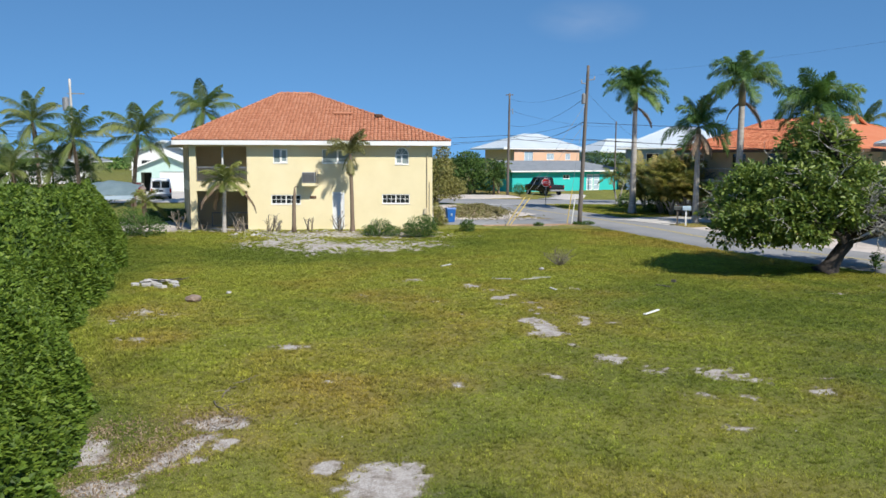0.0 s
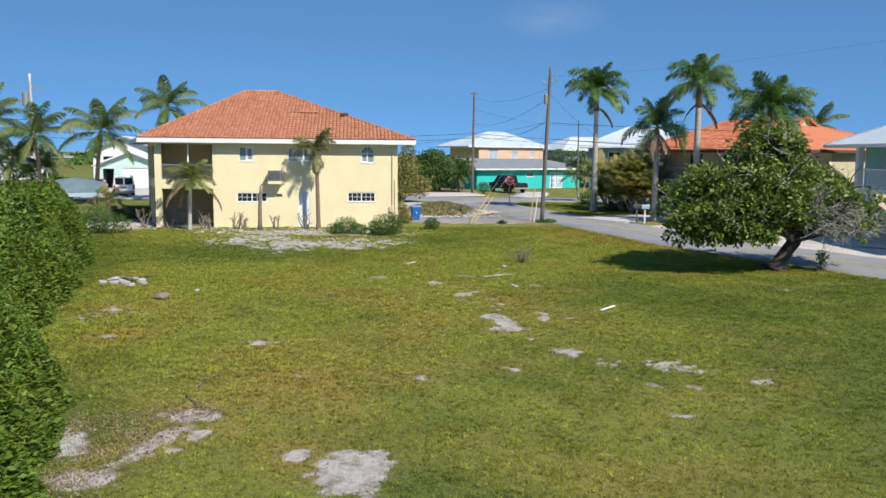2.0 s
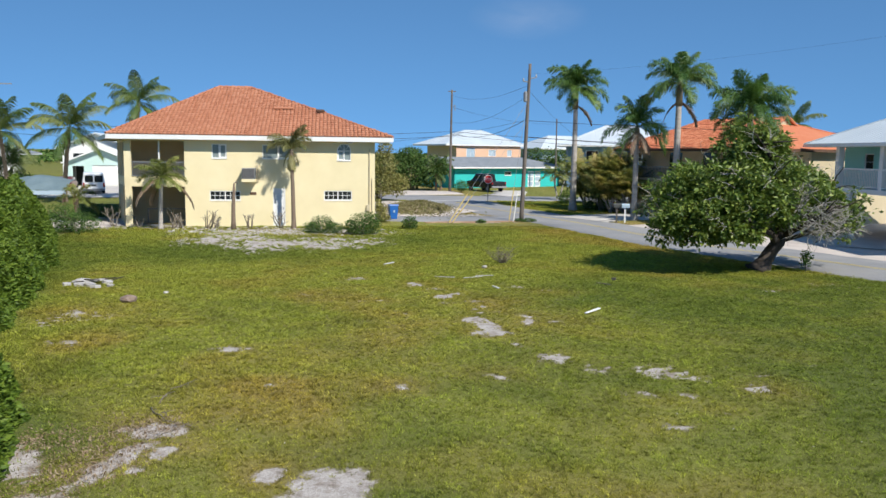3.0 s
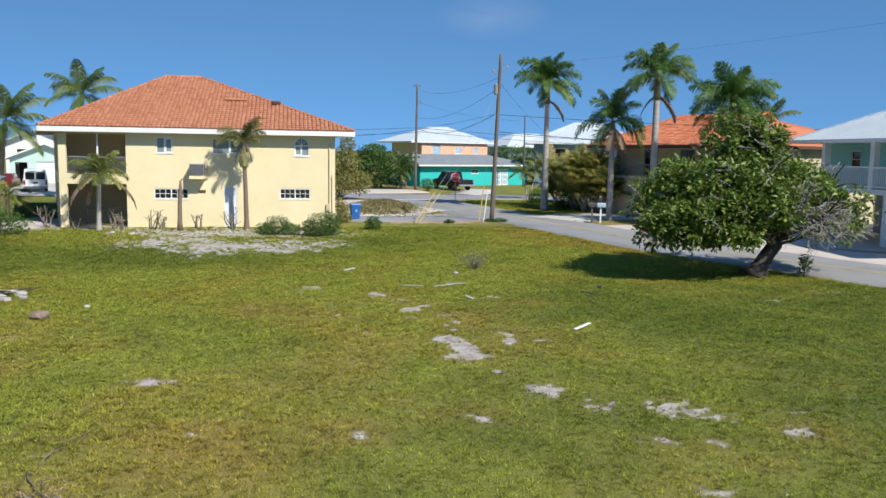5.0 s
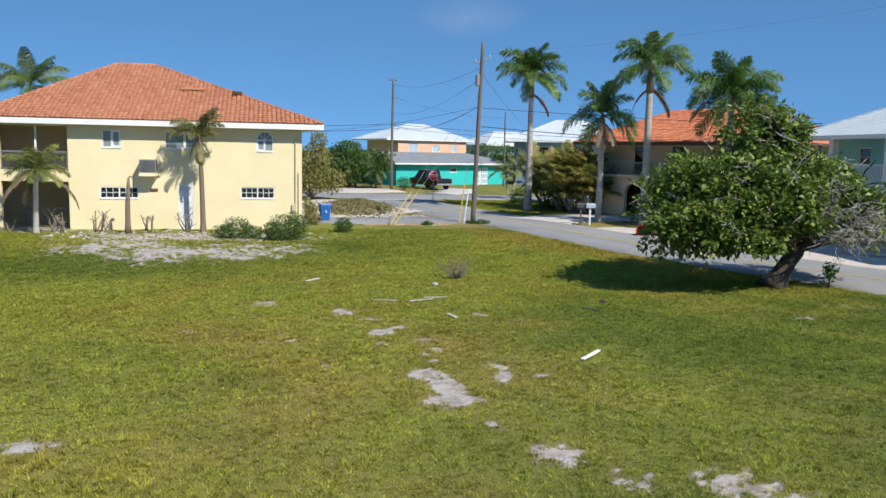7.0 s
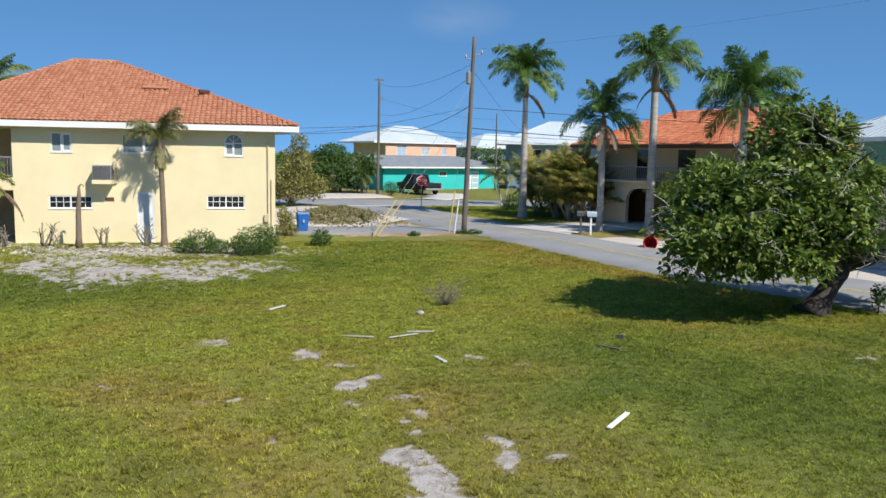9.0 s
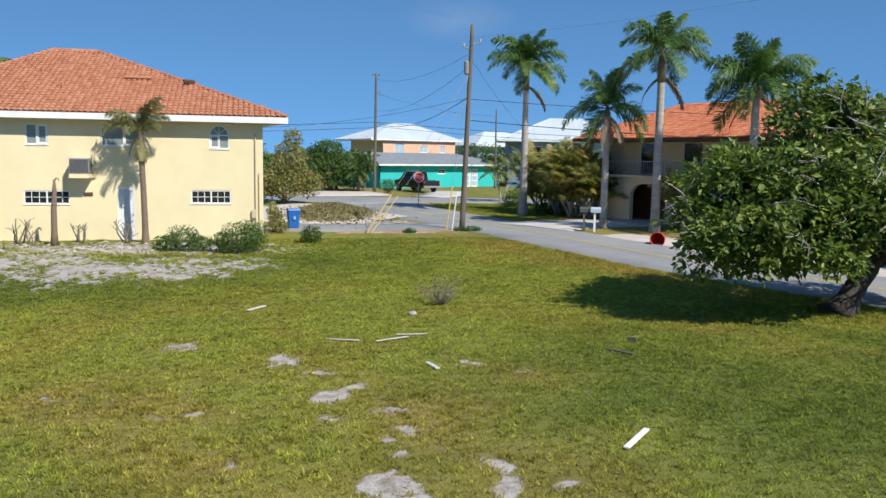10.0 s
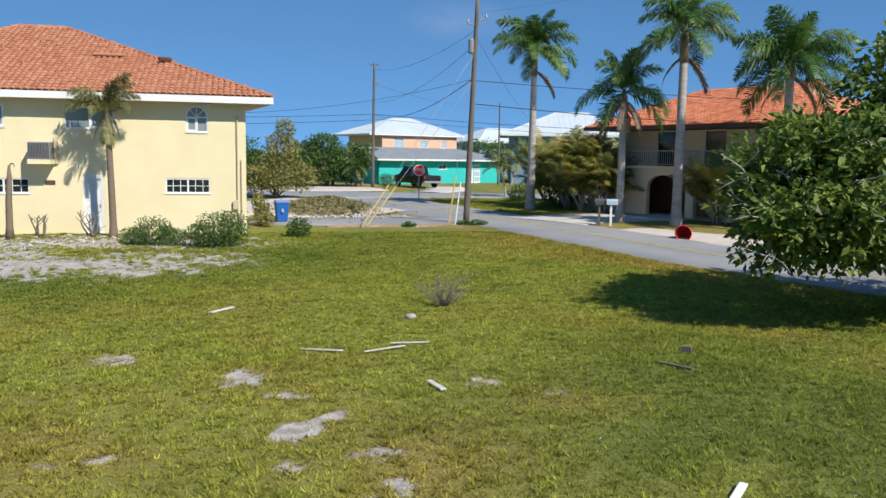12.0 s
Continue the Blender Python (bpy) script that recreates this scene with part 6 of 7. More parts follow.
tagged(Geo().box(9.0, 13.2, 61.6, 62.0, 0.0, float(gz(11, 61.8)) + 0.068).make("road_marking", STOPLINE), "faded white stop line on the road", "road marking", kind="structure")


# ---- bushes and trees ----
def bush(name, lobes, n, size, mat, label, category="bush", seed=1, stems=6, core=True):
    rng = np.random.RandomState(seed)
    rnd = random.Random(seed)
    x, y = lobes[0][0], lobes[0][1]
    z = float(gz(x, y))
    L = [(a, b, c + z, d, e, f) for a, b, c, d, e, f in lobes]
    t = thing(name, label, category, (x, y, z))
    P, Dn = blob_points(n, L, rng, 0.5)
    P = P[P[:, 2] > z + 0.02]
    V, F = leaf_arrays(P, size, rng, 0.5, 0.5)
    lv = fast("leaves", V, F, mat, t)
    lv["kind"] = "stuff"
    g = Geo()
    for i in range(stems):
        l = rnd.choice(L)
        branch(g, (x + rnd.uniform(-0.1, 0.1), y + rnd.uniform(-0.1, 0.1), z - 0.05), (l[0] + rnd.uniform(-0.5, 0.5) * l[3], l[1] + rnd.uniform(-0.5, 0.5) * l[4], l[2] + l[5] * 0.6), 0.02 + 0.02 * l[5], 0.01, rnd, 0.15, 5, 5)
    g.make("stems", BARK, t, smooth=True)
    return t


bush("bush", [(2.4, 33.6, 0.55, 0.85, 0.8, 0.6), (2.9, 33.8, 0.6, 0.6, 0.6, 0.6), (1.9, 33.7, 0.4, 0.5, 0.5, 0.4)], 5200, 0.085, BUSHLEAF, "rounded dark green bush in front of the yellow wall", seed=1)
bush("bush", [(0.25, 34.3, 0.42, 0.75, 0.6, 0.5), (-0.35, 34.4, 0.28, 0.5, 0.5, 0.32), (0.95, 34.2, 0.3, 0.5, 0.5, 0.32)], 3600, 0.085, BUSHLEAF, "low bush with bare stems in front of the yellow wall", seed=2)
bush("bush", [(5.25, 36.3, 0.35, 0.48, 0.45, 0.38)], 1700, 0.08, BUSHLEAF, "small green bush at the lawn edge", seed=3)
bush("bush", [(3.85, 41.2, 0.55, 0.38, 0.5, 0.65), (3.7, 41.6, 1.0, 0.25, 0.4, 0.5), (4.1, 40.6, 0.3, 0.35, 0.4, 0.35)], 1700, 0.11, OLIVELEAF, "scruffy olive shrub at the corner of the yellow house", seed=21)
bush("bush", [(-12.6, 34.5, 0.5, 1.2, 0.9, 0.6), (-13.6, 35.5, 0.7, 1.0, 1.0, 0.8)], 5000, 0.10, BUSHLEAF, "dark bush at the end of the hedge", seed=4)
bush("weeds", [(13.5, 41.0, 0.1, 0.5, 0.3, 0.16), (12.9, 41.2, 0.1, 0.3, 0.2, 0.14)], 900, 0.09, BUSHLEAF, "tuft of weeds at the foot of the pole", "weeds", seed=5, stems=2)
bush("weeds", [(10.2, 40.4, 0.08, 0.35, 0.2, 0.14)], 500, 0.09, BUSHLEAF, "tuft of weeds at the lawn edge", "weeds", seed=6, stems=2)
bush("feathery_tree", [(4.8, 62.0, 1.6, 2.0, 1.8, 1.3), (5.2, 62.0, 3.2, 1.3, 1.3, 1.2), (5.4, 62.0, 4.6, 0.7, 0.7, 0.9), (3.4, 62.3, 1.4, 1.2, 1.2, 1.0), (6.6, 62.0, 1.5, 1.0, 1.0, 1.0)], 9000, 0.20, OLIVELEAF, "feathery olive-yellow tree behind the house", "tree", 7, 14)
bush("leafy_tree", [(9.5, 80.5, 2.2, 2.2, 2.0, 2.2), (11.5, 80.5, 2.0, 1.8, 2.0, 1.9), (7.8, 82.5, 2.4, 1.8, 2.0, 1.8), (9.3, 80.8, 3.9, 1.6, 1.5, 1.1), (6.2, 80.5, 1.8, 1.5, 1.4, 1.6), (12.6, 80.0, 2.6, 1.1, 1.2, 1.3)], 11000, 0.26, BUSHLEAF, "dense dark green trees beside the sandy lot", "tree", 8, 10)
bush("leafy_tree", [(1.0, 92.0, 2.2, 3.5, 2.0, 2.4), (-5.0, 93.0, 2.2, 4.0, 2.0, 2.0)], 8000, 0.3, BUSHLEAF, "distant dark green trees beyond the yellow house", "tree", 9, 8)
for i, (x, y) in enumerate(((12.2, 79.5), (7.2, 79.8), (10.3, 82.0), (13.0, 81.5))):
    palm("coconut_palm", (x, y), 2.0 + 0.8 * (i % 2), "low bushy palm beside the sandy lot", COCO_SET, 16, PALMDARK, 0.15, 0.12, seed=50 + i, scale=0.5, group="palms by the sandy lot")
palm("twin_palm", (21.7, 63.5), 2.4, "small slender palm on the grass island", YOUNG_SET, 10, PALMTRUNK, 0.08, 0.06, lean=(-0.5, 0), seed=61, scale=0.95, group="twin palms")
palm("twin_palm", (22.0, 63.6), 2.6, "small slender palm on the grass island", YOUNG_SET, 10, PALMTRUNK, 0.08, 0.06, lean=(0.6, 0), seed=62, scale=0.95, group="twin palms")


def areca(at, h, label, seed, n=10, spread=0.9):
    rnd = random.Random(seed)
    x, y = at
    z = float(gz(x, y))
    t = thing("areca_palm", label, "palm clump", (x, y, z), 0, "areca palm clumps")
    for i in range(n):
        bx, by = x + rnd.uniform(-0.3, 0.3), y + rnd.uniform(-0.3, 0.3)
        ex, ey = bx + rnd.uniform(-spread, spread), by + rnd.uniform(-spread, spread)
        hh = h * rnd.uniform(0.22, 0.72)
        top = Vector((ex, ey, z + hh))
        Geo().tube([(bx, by, z - 0.05), ((bx + ex) / 2, (by + ey) / 2, z + hh * 0.55), top], [0.05, 0.045, 0.035], 6).make("cane", PALMTRUNK, t, smooth=True)
        for k in range(8):
            ob = new("frond", ARECA_SET[k % 3])
            ob.parent = t
            ob.matrix_parent_inverse = t.matrix_basis.inverted()
            ob.matrix_basis = Matrix.Translation(top) @ pose(0, 0, 0, rnd.uniform(-10, 10), rnd.uniform(-15, 25), k * 137 + rnd.uniform(-30, 30)) @ Matrix.Scale(h / 3.1 * rnd.uniform(0.8, 1.1), 4)
    return t


for i, (x, y, h) in enumerate(((21.9, 51.2, 3.9), (22.9, 50.2, 4.1), (21.6, 53.8, 3.9), (22.1, 49.2, 3.7), (23.9, 52.3, 4.2), (25.6, 40.6, 3.2), (22.9, 48.5, 3.4), (24.2, 58.5, 4.2), (34, 70, 3.8), (37, 72, 3.8))):
    areca((x, y), h, "clump of yellowing areca palms beside the arched house", 70 + i)
bush("bush", [(21.9, 52.4, 0.7, 1.2, 1.0, 0.9), (22.6, 50.6, 0.8, 1.0, 0.9, 1.0)], 4500, 0.14, BUSHLEAF, "dark shrubs under the areca palms", seed=11)
bush("bush", [(21.2, 58.5, 0.5, 0.9, 0.8, 0.7)], 2000, 0.13, BUSHLEAF, "dark shrub on the grass island", seed=12)
bush("bush", [(14.6, 76.5, 0.7, 0.8, 0.7, 0.6)], 1500, 0.12, BUSHLEAF, "small green bush by the road corner", seed=13)
bush("leafy_tree", [(-35, 62, 2.0, 3.6, 2.6, 2.2), (-29.5, 63, 1.7, 3.0, 2.2, 1.8), (-42, 62, 2.2, 4.0, 3.0, 2.3), (-25.0, 62, 1.1, 2.4, 1.8, 1.2)], 14000, 0.22, BUSHLEAF, "dark green thicket beyond the hedge", "tree", 14, 8)
bush("leafy_tree", [(31, 106, 2.5, 4, 2, 2.4), (36, 108, 2.6, 4, 2, 2.4)], 6000, 0.35, BUSHLEAF, "distant dark green trees between the houses", "tree", 15, 6)
bush("bush", [(-12.9, 43.5, 0.4, 1.2, 0.7, 0.45), (-14.6, 45.0, 0.4, 1.2, 0.7, 0.45)], 2600, 0.12, BUSHLEAF, "low dark hedge beside the porch", seed=16)

# far treeline
rng = np.random.RandomState(77)
P = []
for x in np.arange(-420, 460, 7.0):
    y = 235 + rng.uniform(-25, 25)
    h = rng.uniform(2.2, 4.6)
    P.append(np.column_stack([rng.normal(x, 4, 160), rng.normal(y, 3, 160), rng.uniform(0.1, 1, 160) ** 0.8 * h + 0.3]))
V, F = leaf_arrays(np.concatenate(P), 1.3, rng, 0.5, 0.7)
tagged(fast("far_trees", V, F, BUSHLEAF), "low dark treeline on the horizon", "trees", kind="stuff")


# ---- pruned shrubs and clutter by the wall ----
def pruned(at, n, h, seed):
    rnd = random.Random(seed)
    x, y = at
    z = float(gz(x, y))
    t = thing("pruned_shrub", "cut-back shrub of bare grey stems by the wall", "shrub", (x, y, z), 0, "pruned shrubs along the wall")
    for i in range(n):
        g = Geo()
        a = rnd.uniform(0, 6.28)
        hh = h * rnd.uniform(0.55, 1.0)
        e = (x + math.cos(a) * hh * 0.45, y + math.sin(a) * hh * 0.25, z + hh)
        pts = branch(g, (x + rnd.uniform(-0.15, 0.15), y, z - 0.03), e, 0.042, 0.020, rnd, 0.4, 6, 6)
        for q in (pts[3], pts[4]):
            branch(g, q, q + Vector((rnd.uniform(-0.3, 0.3), rnd.uniform(-0.12, 0.12), rnd.uniform(0.08, 0.32))) * h, 0.018, 0.010, rnd, 0.35, 4, 5)
        g.make("stem", BARK, t, smooth=True)


for i, (x, y, n, h) in enumerate(((-6.2, 36.8, 6, 1.25), (-5.7, 36.6, 4, 0.8), (-3.9, 36.8, 5, 0.95), (-2.25, 36.9, 6, 1.0), (-8.1, 36.9, 6, 1.15), (-7.7, 36.8, 4, 0.8), (-10.1, 37.1, 3, 0.8), (-11.6, 37.9, 5, 1.3), (-0.3, 36.5, 3, 0.7), (0.6, 35.4, 4, 1.1))):
    pruned((x, y), n, h, 200 + i)

# rubble, planks and chips on the lawn
RUBBLE = material("grey_rubble", [(0.18, 0.17, 0.16), (0.38, 0.36, 0.34), (0.58, 0.56, 0.54)], 4, 0.95, 0.6, 25)
rb = thing("rubble_pile", "pile of broken concrete slabs on the grass", "rubble", (-7.3, 17.9, 0))
rnd = random.Random(9)
for i, (x, y, z, w, d, h, rz, rx) in enumerate(((-7.35, 17.7, 0.02, 1.0, 0.55, 0.10, 10, 4), (-6.95, 17.3, 0.02, 0.7, 0.45, 0.10, -20, -5), (-7.5, 18.2, 0.12, 0.9, 0.5, 0.09, 25, 9), (-7.1, 18.1, 0.2, 0.8, 0.35, 0.08, -8, -10), (-6.7, 18.0, 0.05, 0.5, 0.4, 0.12, 40, 12), (-7.9, 17.6, 0.02, 0.45, 0.35, 0.13, 60, 3), (-7.2, 17.6, 0.16, 0.5, 0.4, 0.07, 70, 16), (-7.6, 17.9, 0.26, 0.6, 0.3, 0.06, 15, -14), (-6.5, 17.5, 0.0, 0.35, 0.25, 0.10, 25, 8))):
    w, d = w * 0.78, d * 0.85
    o = [(w / 2 * math.cos(a) * rnd.uniform(0.75, 1.1), d / 2 * math.sin(a) * rnd.uniform(0.75, 1.15)) for a in np.linspace(0, 2 * math.pi, 8)[:-1]]
    k = len(o)
    mm = pose(x, y, z * 0.5 - 0.02, rx, rx * 0.5, rz)
    vs = [mm @ Vector((a, b, 0)) for a, b in o] + [mm @ Vector((a * 0.96, b * 0.96, h)) for a, b in o]
    Geo().add(vs, [tuple(range(k))[::-1], tuple(range(k, 2 * k))] + [(i2, (i2 + 1) % k, k + (i2 + 1) % k, k + i2) for i2 in range(k)]).make("slab", RUBBLE, rb, bevel=0.01)
for i in range(4):
    Geo().tube([(-7.8 + i * 0.4, 18.4 - 0.25 * (i % 2), 0.12), (-6.9 + i * 0.2, 17.8 + i * 0.25, 0.17)], 0.018, 5).make("stick", DARKBARK, rb)


def rock(at, r, mat, label, seed, name="rock"):
    rn = random.Random(seed)
    bm = bmesh.new()
    bmesh.ops.create_icosphere(bm, subdivisions=2, radius=r)
    for v in bm.verts:
        v.co *= 1 + 0.22 * noise.noise(v.co * (2.2 / r) + Vector((seed, 0, 0)))
        v.co.z *= 0.6
    me = bpy.data.meshes.new(name)
    bm.to_mesh(me)
    bm.free()
    me.materials.append(mat)
    ob = new(name, me)
    ob.matrix_basis = pose(at[0], at[1], float(gz(*at)) + r * 0.35, 0, 0, rn.uniform(0, 360))
    return tagged(ob, label, "rock")


ROCK = material("brown_rock", [(0.16, 0.11, 0.08), (0.30, 0.23, 0.18)], 5, 0.95, 0.6, 20)
rock((-5.2, 14.6), 0.24, ROCK, "brown coral rock on the grass", 1)
rock((-4.4, 16.0), 0.09, RUBBLE, "small pale stone on the grass", 2)
rock((6.85, 21.2), 0.11, RUBBLE, "pale stone on the grass", 3)
rock((-0.35, 5.4), 0.05, RUBBLE, "small pale stone on the grass", 4)
rock((2.2, 4.95), 0.05, RUBBLE, "small pale stone on the grass", 5)


OLDWHITE = material("weathered_white_paint", [(0.34, 0.33, 0.30), (0.52, 0.51, 0.48), (0.64, 0.63, 0.60)], 9, 0.8, 0.3, 40)


def plank(a, b, w, h, mat, label, name="plank"):
    a, b = Vector((*a, float(gz(*a)) + 0.02)), Vector((*b, float(gz(*b)) + 0.03))
    d = b - a
    ob = Geo().box(0, d.length, -w / 2, w / 2, 0, h, Matrix.Translation(a) @ d.to_track_quat("X", "Z").to_matrix().to_4x4(), c=0.006).make(name, mat)
    return tagged(ob, label, "board")


plank((8.05, 11.8), (8.66, 12.42), 0.085, 0.03, WHITE, "white painted board lying on the lawn")
plank((6.40, 16.15), (6.28, 16.58), 0.09, 0.03, OLDWHITE, "short white board lying on the lawn")
plank((4.55, 18.86), (5.24, 18.58), 0.06, 0.02, OLDWHITE, "thin white strip lying on the lawn")
plank((5.58, 18.5), (6.32, 18.78), 0.05, 0.018, OLDWHITE, "thin pale strip lying on the lawn")
plank((6.1, 19.05), (6.78, 18.98), 0.05, 0.018, OLDWHITE, "thin pale strip lying on the lawn")
plank((2.9, 22.2), (3.33, 22.7), 0.09, 0.03, OLDWHITE, "small white strip lying on the lawn")
plank((10.15, 17.1), (10.45, 16.55), 0.06, 0.03, WOOD, "grey weathered plank lying on the lawn")
plank((10.9, 17.7), (11.02, 17.58), 0.05, 0.10, WOOD, "dark broken log end on the lawn", "log")
for i, (a, b) in enumerate((((-2.3, 4.2), (-1.6, 3.0)), ((-2.2, 4.4), (-1.8, 5.9)), ((-1.5, 3.3), (-1.9, 2.6)))):
    g = Geo()
    branch(g, (*a, 0.02), (*b, 0.03), 0.013, 0.005, rnd, 0.2, 6, 5)
    for k in range(4):
        f = 0.2 + 0.18 * k
        q = Vector((*a, 0.06)).lerp(Vector((*b, 0.08)), f)
        branch(g, q, q + Vector((rnd.uniform(-0.3, 0.3), rnd.uniform(-0.3, 0.3), rnd.uniform(0.0, 0.06))), 0.008, 0.004, rnd, 0.2, 3, 4)
    tagged(g.make("fallen_branch", BARK, smooth=True), "dry fallen branch on the lawn", "branch", "fallen branches")
sh = thing("twiggy_shrub", "small leafless grey shrub on the lawn", "shrub", (7.8, 22.3, 0))
for i in range(3):
    g = Geo()
    for k in range(13):
        a = rnd.uniform(0, 6.28)
        e = Vector((7.8 + math.cos(a) * rnd.uniform(0.15, 0.75), 22.3 + math.sin(a) * rnd.uniform(0.2, 0.6), rnd.uniform(0.3, 0.78)))
        pts = branch(g, (7.8, 22.3, -0.02), e, 0.008, 0.004, rnd, 0.35, 5, 4)
        for q in pts[1:6]:
            branch(g, q, q + Vector((rnd.uniform(-0.22, 0.22), rnd.uniform(-0.2, 0.2), rnd.uniform(-0.02, 0.16))), 0.006, 0.003, rnd, 0.3, 3, 4)
    g.make("stem", BARK, sh, smooth=True)
small = thing("seedling", "dark leafy seedling beside the tree trunk", "plant", (19.45, 19.3, 0))
P = np.random.RandomState(3).normal(size=(260, 3)) * np.array([0.12, 0.12, 0.16]) + np.array([19.45, 19.3, 0.55])
V, F = leaf_arrays(P, 0.12, np.random.RandomState(4))
fast("leaves", V, F, BUSHLEAF, small)
Geo().tube([(19.45, 19.3, -0.02), (19.45, 19.3, 0.5)], 0.02, 5).make("stem", DARKBARK, small)

# chips of coral and litter
rng = np.random.RandomState(41)
N = 900
cx, cy = rng.uniform(-6, 11, N), rng.uniform(0, 26, N)
cx[:760], cy[:760] = rng.uniform(-8.0, 2.5, 760), 37.2 - np.abs(rng.normal(0, 2.4, 760))
cz = lawn_z(cx, cy)
g = Geo()
for x, y, z in zip(cx, cy, cz):
    s = rng.uniform(0.008, 0.018) if y < 28 else rng.uniform(0.025, 0.05) + 0.09 * rng.uniform() ** 4 * (y > 34)
    mm = pose(x, y, z + 0.01, *rng.uniform(-25, 25, 2), rng.uniform(0, 360))
    g.box(-s, s, -s * 0.6, s * 0.6, 0, s * 0.35, mm, c=s * 0.15)
tagged(g.make("coral_chips", CONCRETE), "scattered pale coral chips on the lawn", "stones", kind="stuff")

LITTER = material("dry_leaf_litter", [(0.12, 0.08, 0.05), (0.24, 0.17, 0.10), (0.38, 0.30, 0.20)], 3, 0.9, island=0.6)
rng = np.random.RandomState(43)
lx = np.concatenate([rng.uniform(-7.5, 3.0, 2600), np.repeat([-3.7, -2.5, -2.2, -2.75, -3.2], 900) + rng.normal(0, 0.42, 4500), rng.normal(-12.2, 1.2, 500)])
ly = np.concatenate([36.9 - np.abs(rng.normal(0, 0.7, 2600)), np.repeat([2.7, 2.2, 3.2, 1.3, 0.2], 900) + rng.normal(0, 0.36, 4500), rng.normal(35.5, 0.8, 500)])
ok = lx > np.interp(ly, EDGE_Y, EDGE_X)
lx, ly = lx[ok], ly[ok]
V, F = leaf_arrays(np.stack([lx, ly, lawn_z(lx, ly) + 0.01 + 0.015 * rng.uniform(size=len(lx))], -1), np.where(ly < 20, 0.05, 0.075), rng, 2.5, 0.4)
tagged(fast("leaf_litter", V, F, LITTER), "dry brown leaf litter on bare ground", "leaf litter", kind="stuff")

# mound of dry cuttings by the side drive
rng = np.random.RandomState(42)
mx, my = np.meshgrid(np.linspace(-1, 1, 50), np.linspace(-1, 1, 50))
mz = np.clip(1 - np.sqrt(mx ** 2 + my ** 2), 0, 1) ** 0.7 * 0.55 * (1 + 0.35 * wave(mx, my, 9, 2))
X, Y = 7.4 + mx * 2.6 + my * 0.4, 52.5 + my * 5.5
ii = np.arange(2500).reshape(50, 50)
DRY = material("dry_cuttings", [(0.10, 0.10, 0.03), (0.20, 0.16, 0.08), (0.34, 0.28, 0.20)], 1.2, 0.95, 0.9, 10)
tagged(fast("cuttings_mound", np.stack([X, Y, gz(X, Y) + mz - 0.02], -1).reshape(-1, 3), np.stack([ii[:-1, :-1], ii[:-1, 1:], ii[1:, 1:], ii[1:, :-1]], -1).reshape(-1, 4), DRY, smooth=True), "low mound of dry cuttings and sand by the drive", "mound")

rng = np.random.RandomState(44)
cu_, cv_ = rng.normal(0, 0.5, 5200), rng.normal(0, 0.5, 5200)
cw = np.clip(1 - np.hypot(cu_, cv_), 0, 1) ** 0.7 * 0.55 * (1 + 0.35 * wave(cu_, cv_, 9, 2))
mx_, my_ = 7.4 + cu_ * 2.6 + cv_ * 0.4, 52.5 + cv_ * 5.5
CUT = material("wilted_cuttings", [(0.10, 0.085, 0.04), (0.17, 0.17, 0.05), (0.36, 0.29, 0.19)], 1.0, 0.9, island=0.5)
V, F = leaf_arrays(np.stack([mx_, my_, gz(mx_, my_) + cw + 0.03], -1), 0.32, rng, 0.3, 0.25)
tagged(fast("cuttings", V, F, CUT), "wilted twigs and leaves strewn over the mound", "cuttings", kind="stuff")

# ---- grass: low spreading tufts of a few blades each ----
rng = np.random.RandomState(6)
N, BL = 340000, 8
y = -9 + 47 * rng.uniform(0, 1, N) ** 1.35
x = rng.uniform(-13, 22, N)
edge_h = np.interp(y, EDGE_Y, EDGE_X)
fade = rng.uniform(0, 1, N) ** 2 * 5
road_edge = np.interp(y, [-8, 3, 12, 20, 27.5, 34, 40, 44], [33, 27.4, 23.2, 20, 17.1, 15.1, 13.8, 12.7]) - 0.25
cover = bare(x, y)
keep = (x > edge_h) & (x < 6 + (np.maximum(y, -4) + 6) * 0.80 + fade) & (y > -6 - fade * 0.6) & (x < road_edge) & (cover < 0.07 + 0.8 * rng.uniform(size=N) ** 2.4) & ~((y > 37.8) & (x > -14) & (x < 3.5))
ix, iy = rng.uniform(14.5, 25, 14000), rng.uniform(44, 63, 14000)
isle = (ix > np.interp(iy, [44.5, 51, 58, 66], [18.6, 17.0, 15.6, 15.8])) & (iy > np.interp(ix, [17, 20.5, 23.5, 27], [46.2, 47.6, 48.4, 49.5])) & (iy < np.interp(ix, [14, 25], [62.6, 61.6]))
x, y = np.concatenate([x[keep], ix[isle]]), np.concatenate([y[keep], iy[isle]])
nt = len(x)
far = np.maximum(y, 0)
shade = 0.5 + (rng.uniform(0, 1, nt) - 0.5) * np.interp(far, [6, 22], [1.2, 0.6])
tall = 0.75 + 0.9 * rng.uniform(0, 1, nt) ** 3 + 0.8 * np.clip(wave(x, y, 5.0, 53), 0, 1) + 0.5 * np.clip(wave(x, y, 0.8, 51), 0, 1)
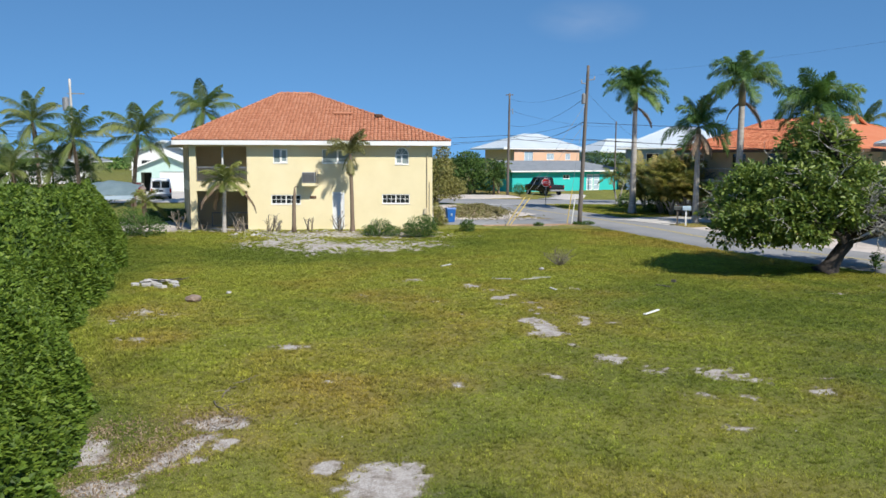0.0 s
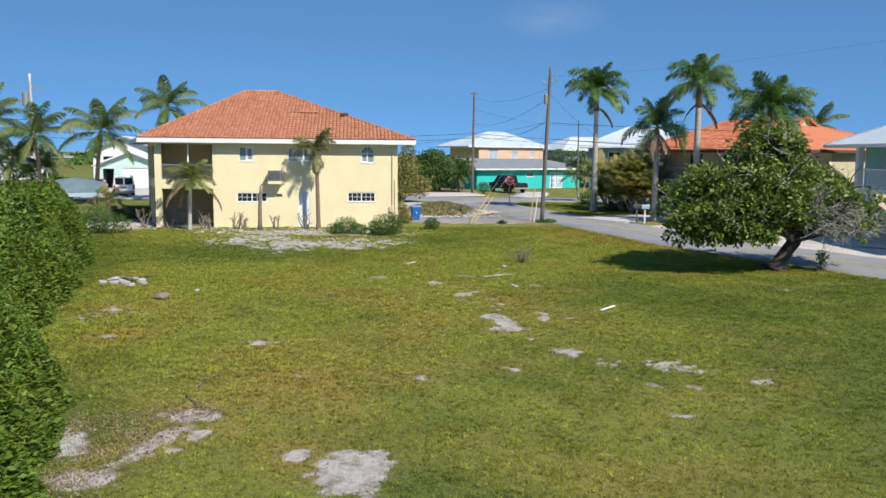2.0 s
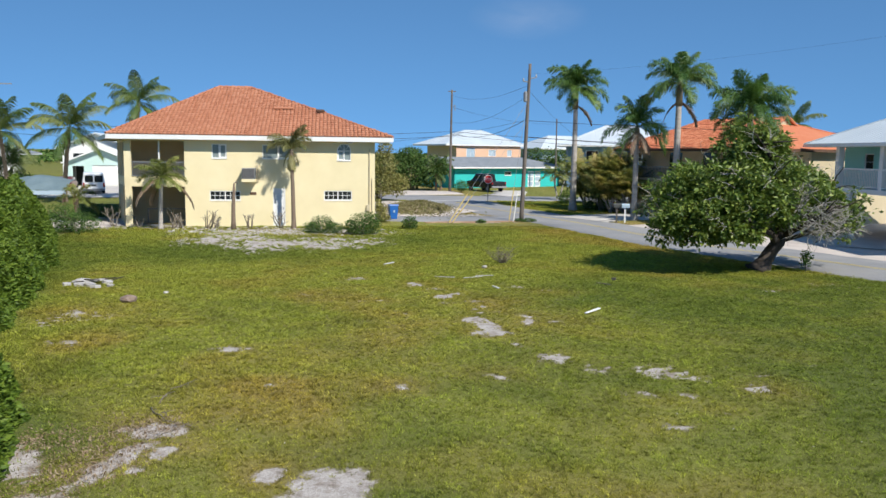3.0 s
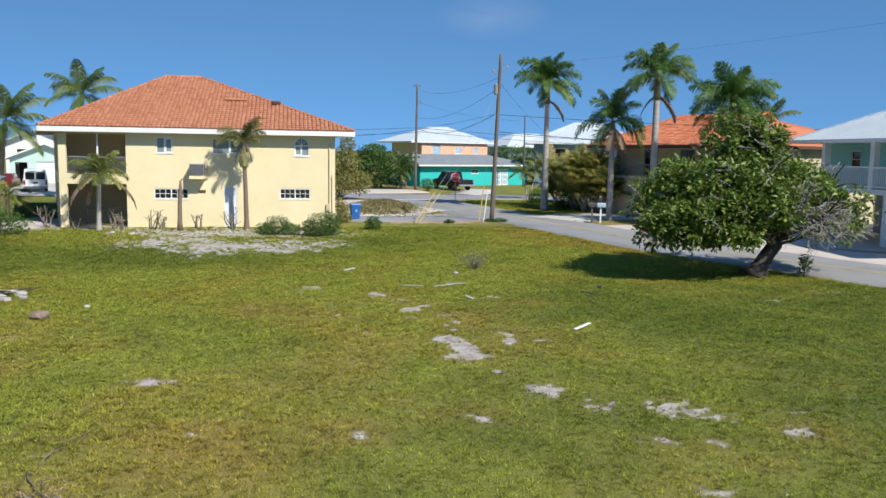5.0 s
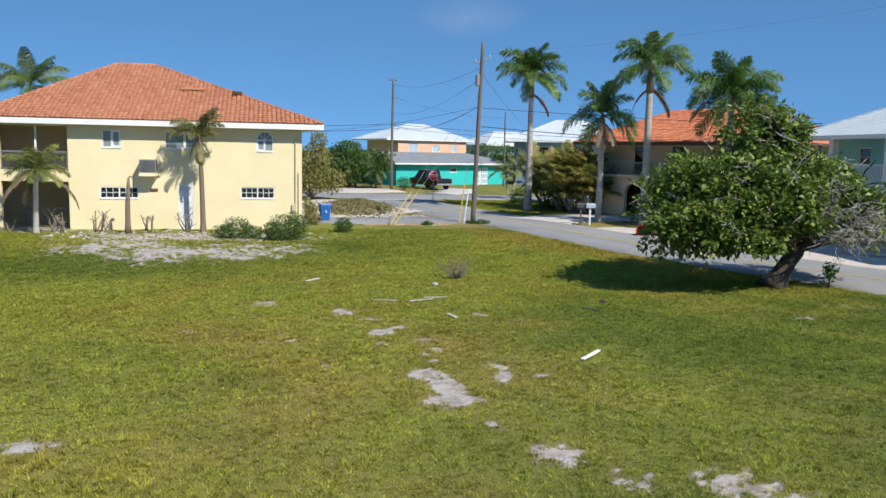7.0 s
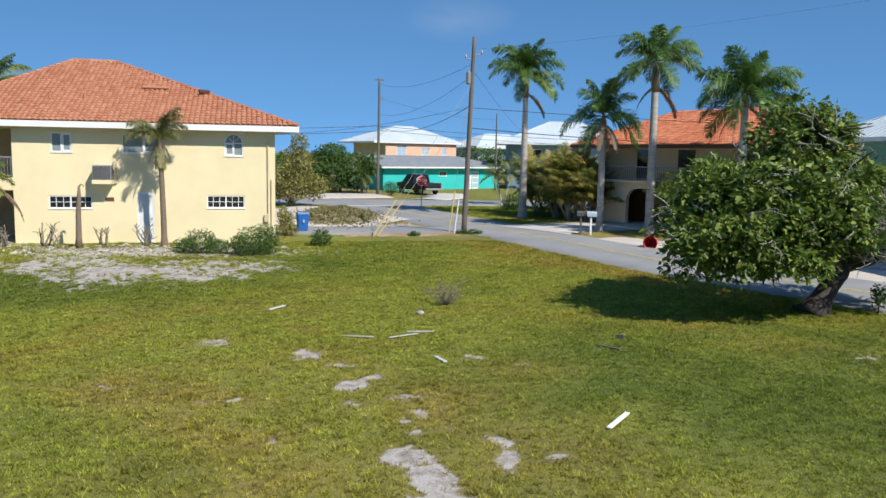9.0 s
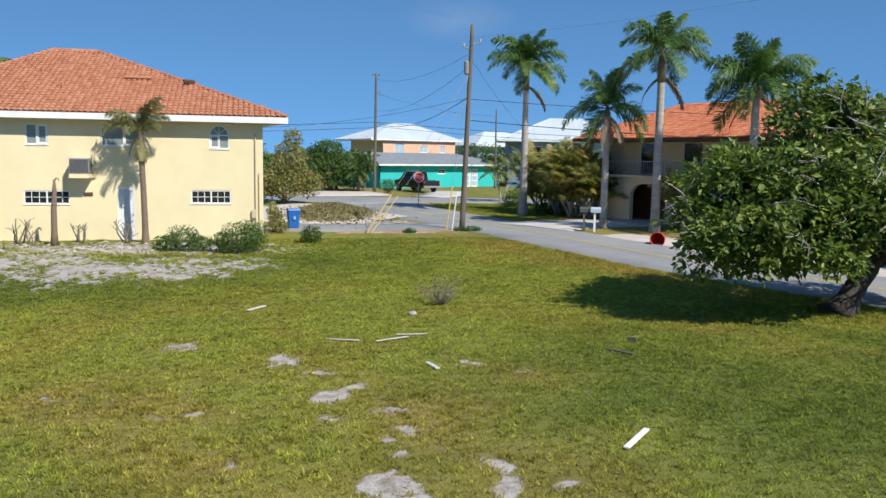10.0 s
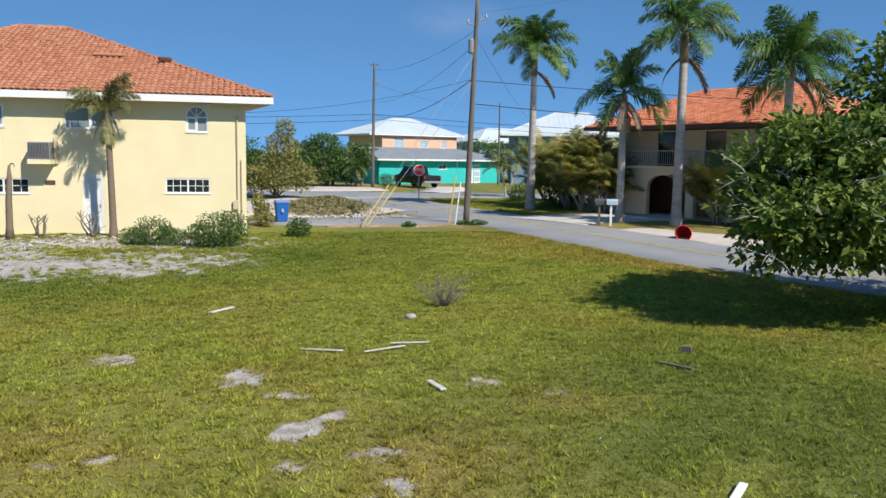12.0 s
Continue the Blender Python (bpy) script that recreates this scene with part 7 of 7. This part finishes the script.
weedy = smoothstep(5.5, 0.6, x - np.interp(y, EDGE_Y, EDGE_X)) * smoothstep(4, 7, y) * smoothstep(24, 18, y)
tall = tall + weedy * 2.6 * rng.uniform(0, 1, nt) ** 1.5 * np.clip(0.5 + wave(x, y, 1.3, 52), 0, 1)
size = (0.029 + 0.00035 * far) * tall
spread = 0.022 + 0.0011 * far
one = np.repeat(np.arange(nt), BL)
n = len(one)
b = rng.uniform(0, 2 * np.pi, n)
r = np.sqrt(rng.uniform(0, 1, n)) * spread[one]
bx, by = x[one] + np.cos(b) * r, y[one] + np.sin(b) * r
h = size[one] * rng.uniform(0.6, 1.3, n)
wd = (0.0060 + 0.00026 * far[one]) * rng.uniform(0.7, 1.4, n)
out = h * rng.uniform(0.5, 2.0, n)
a = b + np.pi / 2 + rng.uniform(-0.7, 0.7, n)
z = lawn_z(bx, by)
V = np.empty((n, 3, 3))
V[:, 0] = np.stack([bx - np.cos(a) * wd, by - np.sin(a) * wd, z - 0.01], -1)
V[:, 1] = np.stack([bx + np.cos(a) * wd, by + np.sin(a) * wd, z - 0.01], -1)
V[:, 2] = np.stack([bx + np.cos(b) * out, by + np.sin(b) * out, z + h], -1)
grass = fast("grass", V.reshape(-1, 3), np.arange(3 * n).reshape(-1, 3), GRASSBLADE)
for nm, arr in zip(("lush", "dry", "tuft"), (*vigour(x, y), shade)):
    at = grass.data.attributes.new(nm, "FLOAT", "POINT")
    at.data.foreach_set("value", np.repeat(arr[one], 3).astype(np.float32))
tagged(grass, "short green and yellowing lawn grass", "grass", kind="stuff")

# ---- roof tiles ----
tile_slope(roof, A, B, R2, R1, TILE, TILE_STUFF, "tiles", singles=lambda o: 0.4 < o.x and o.y < 40.8, seed=1, label="orange clay barrel tiles")
m = local(orange)
tile_slope(OR, m @ Vector((-0.6, -1.1, 4.9)), m @ Vector((15.4, -1.1, 4.9)), m @ Vector((8.6, 4.7, 7.15)), m @ Vector((3.0, 4.7, 7.15)), TILE_ORANGE, TILE_ORANGE, "tiles", seed=2, label="orange barrel tiles")
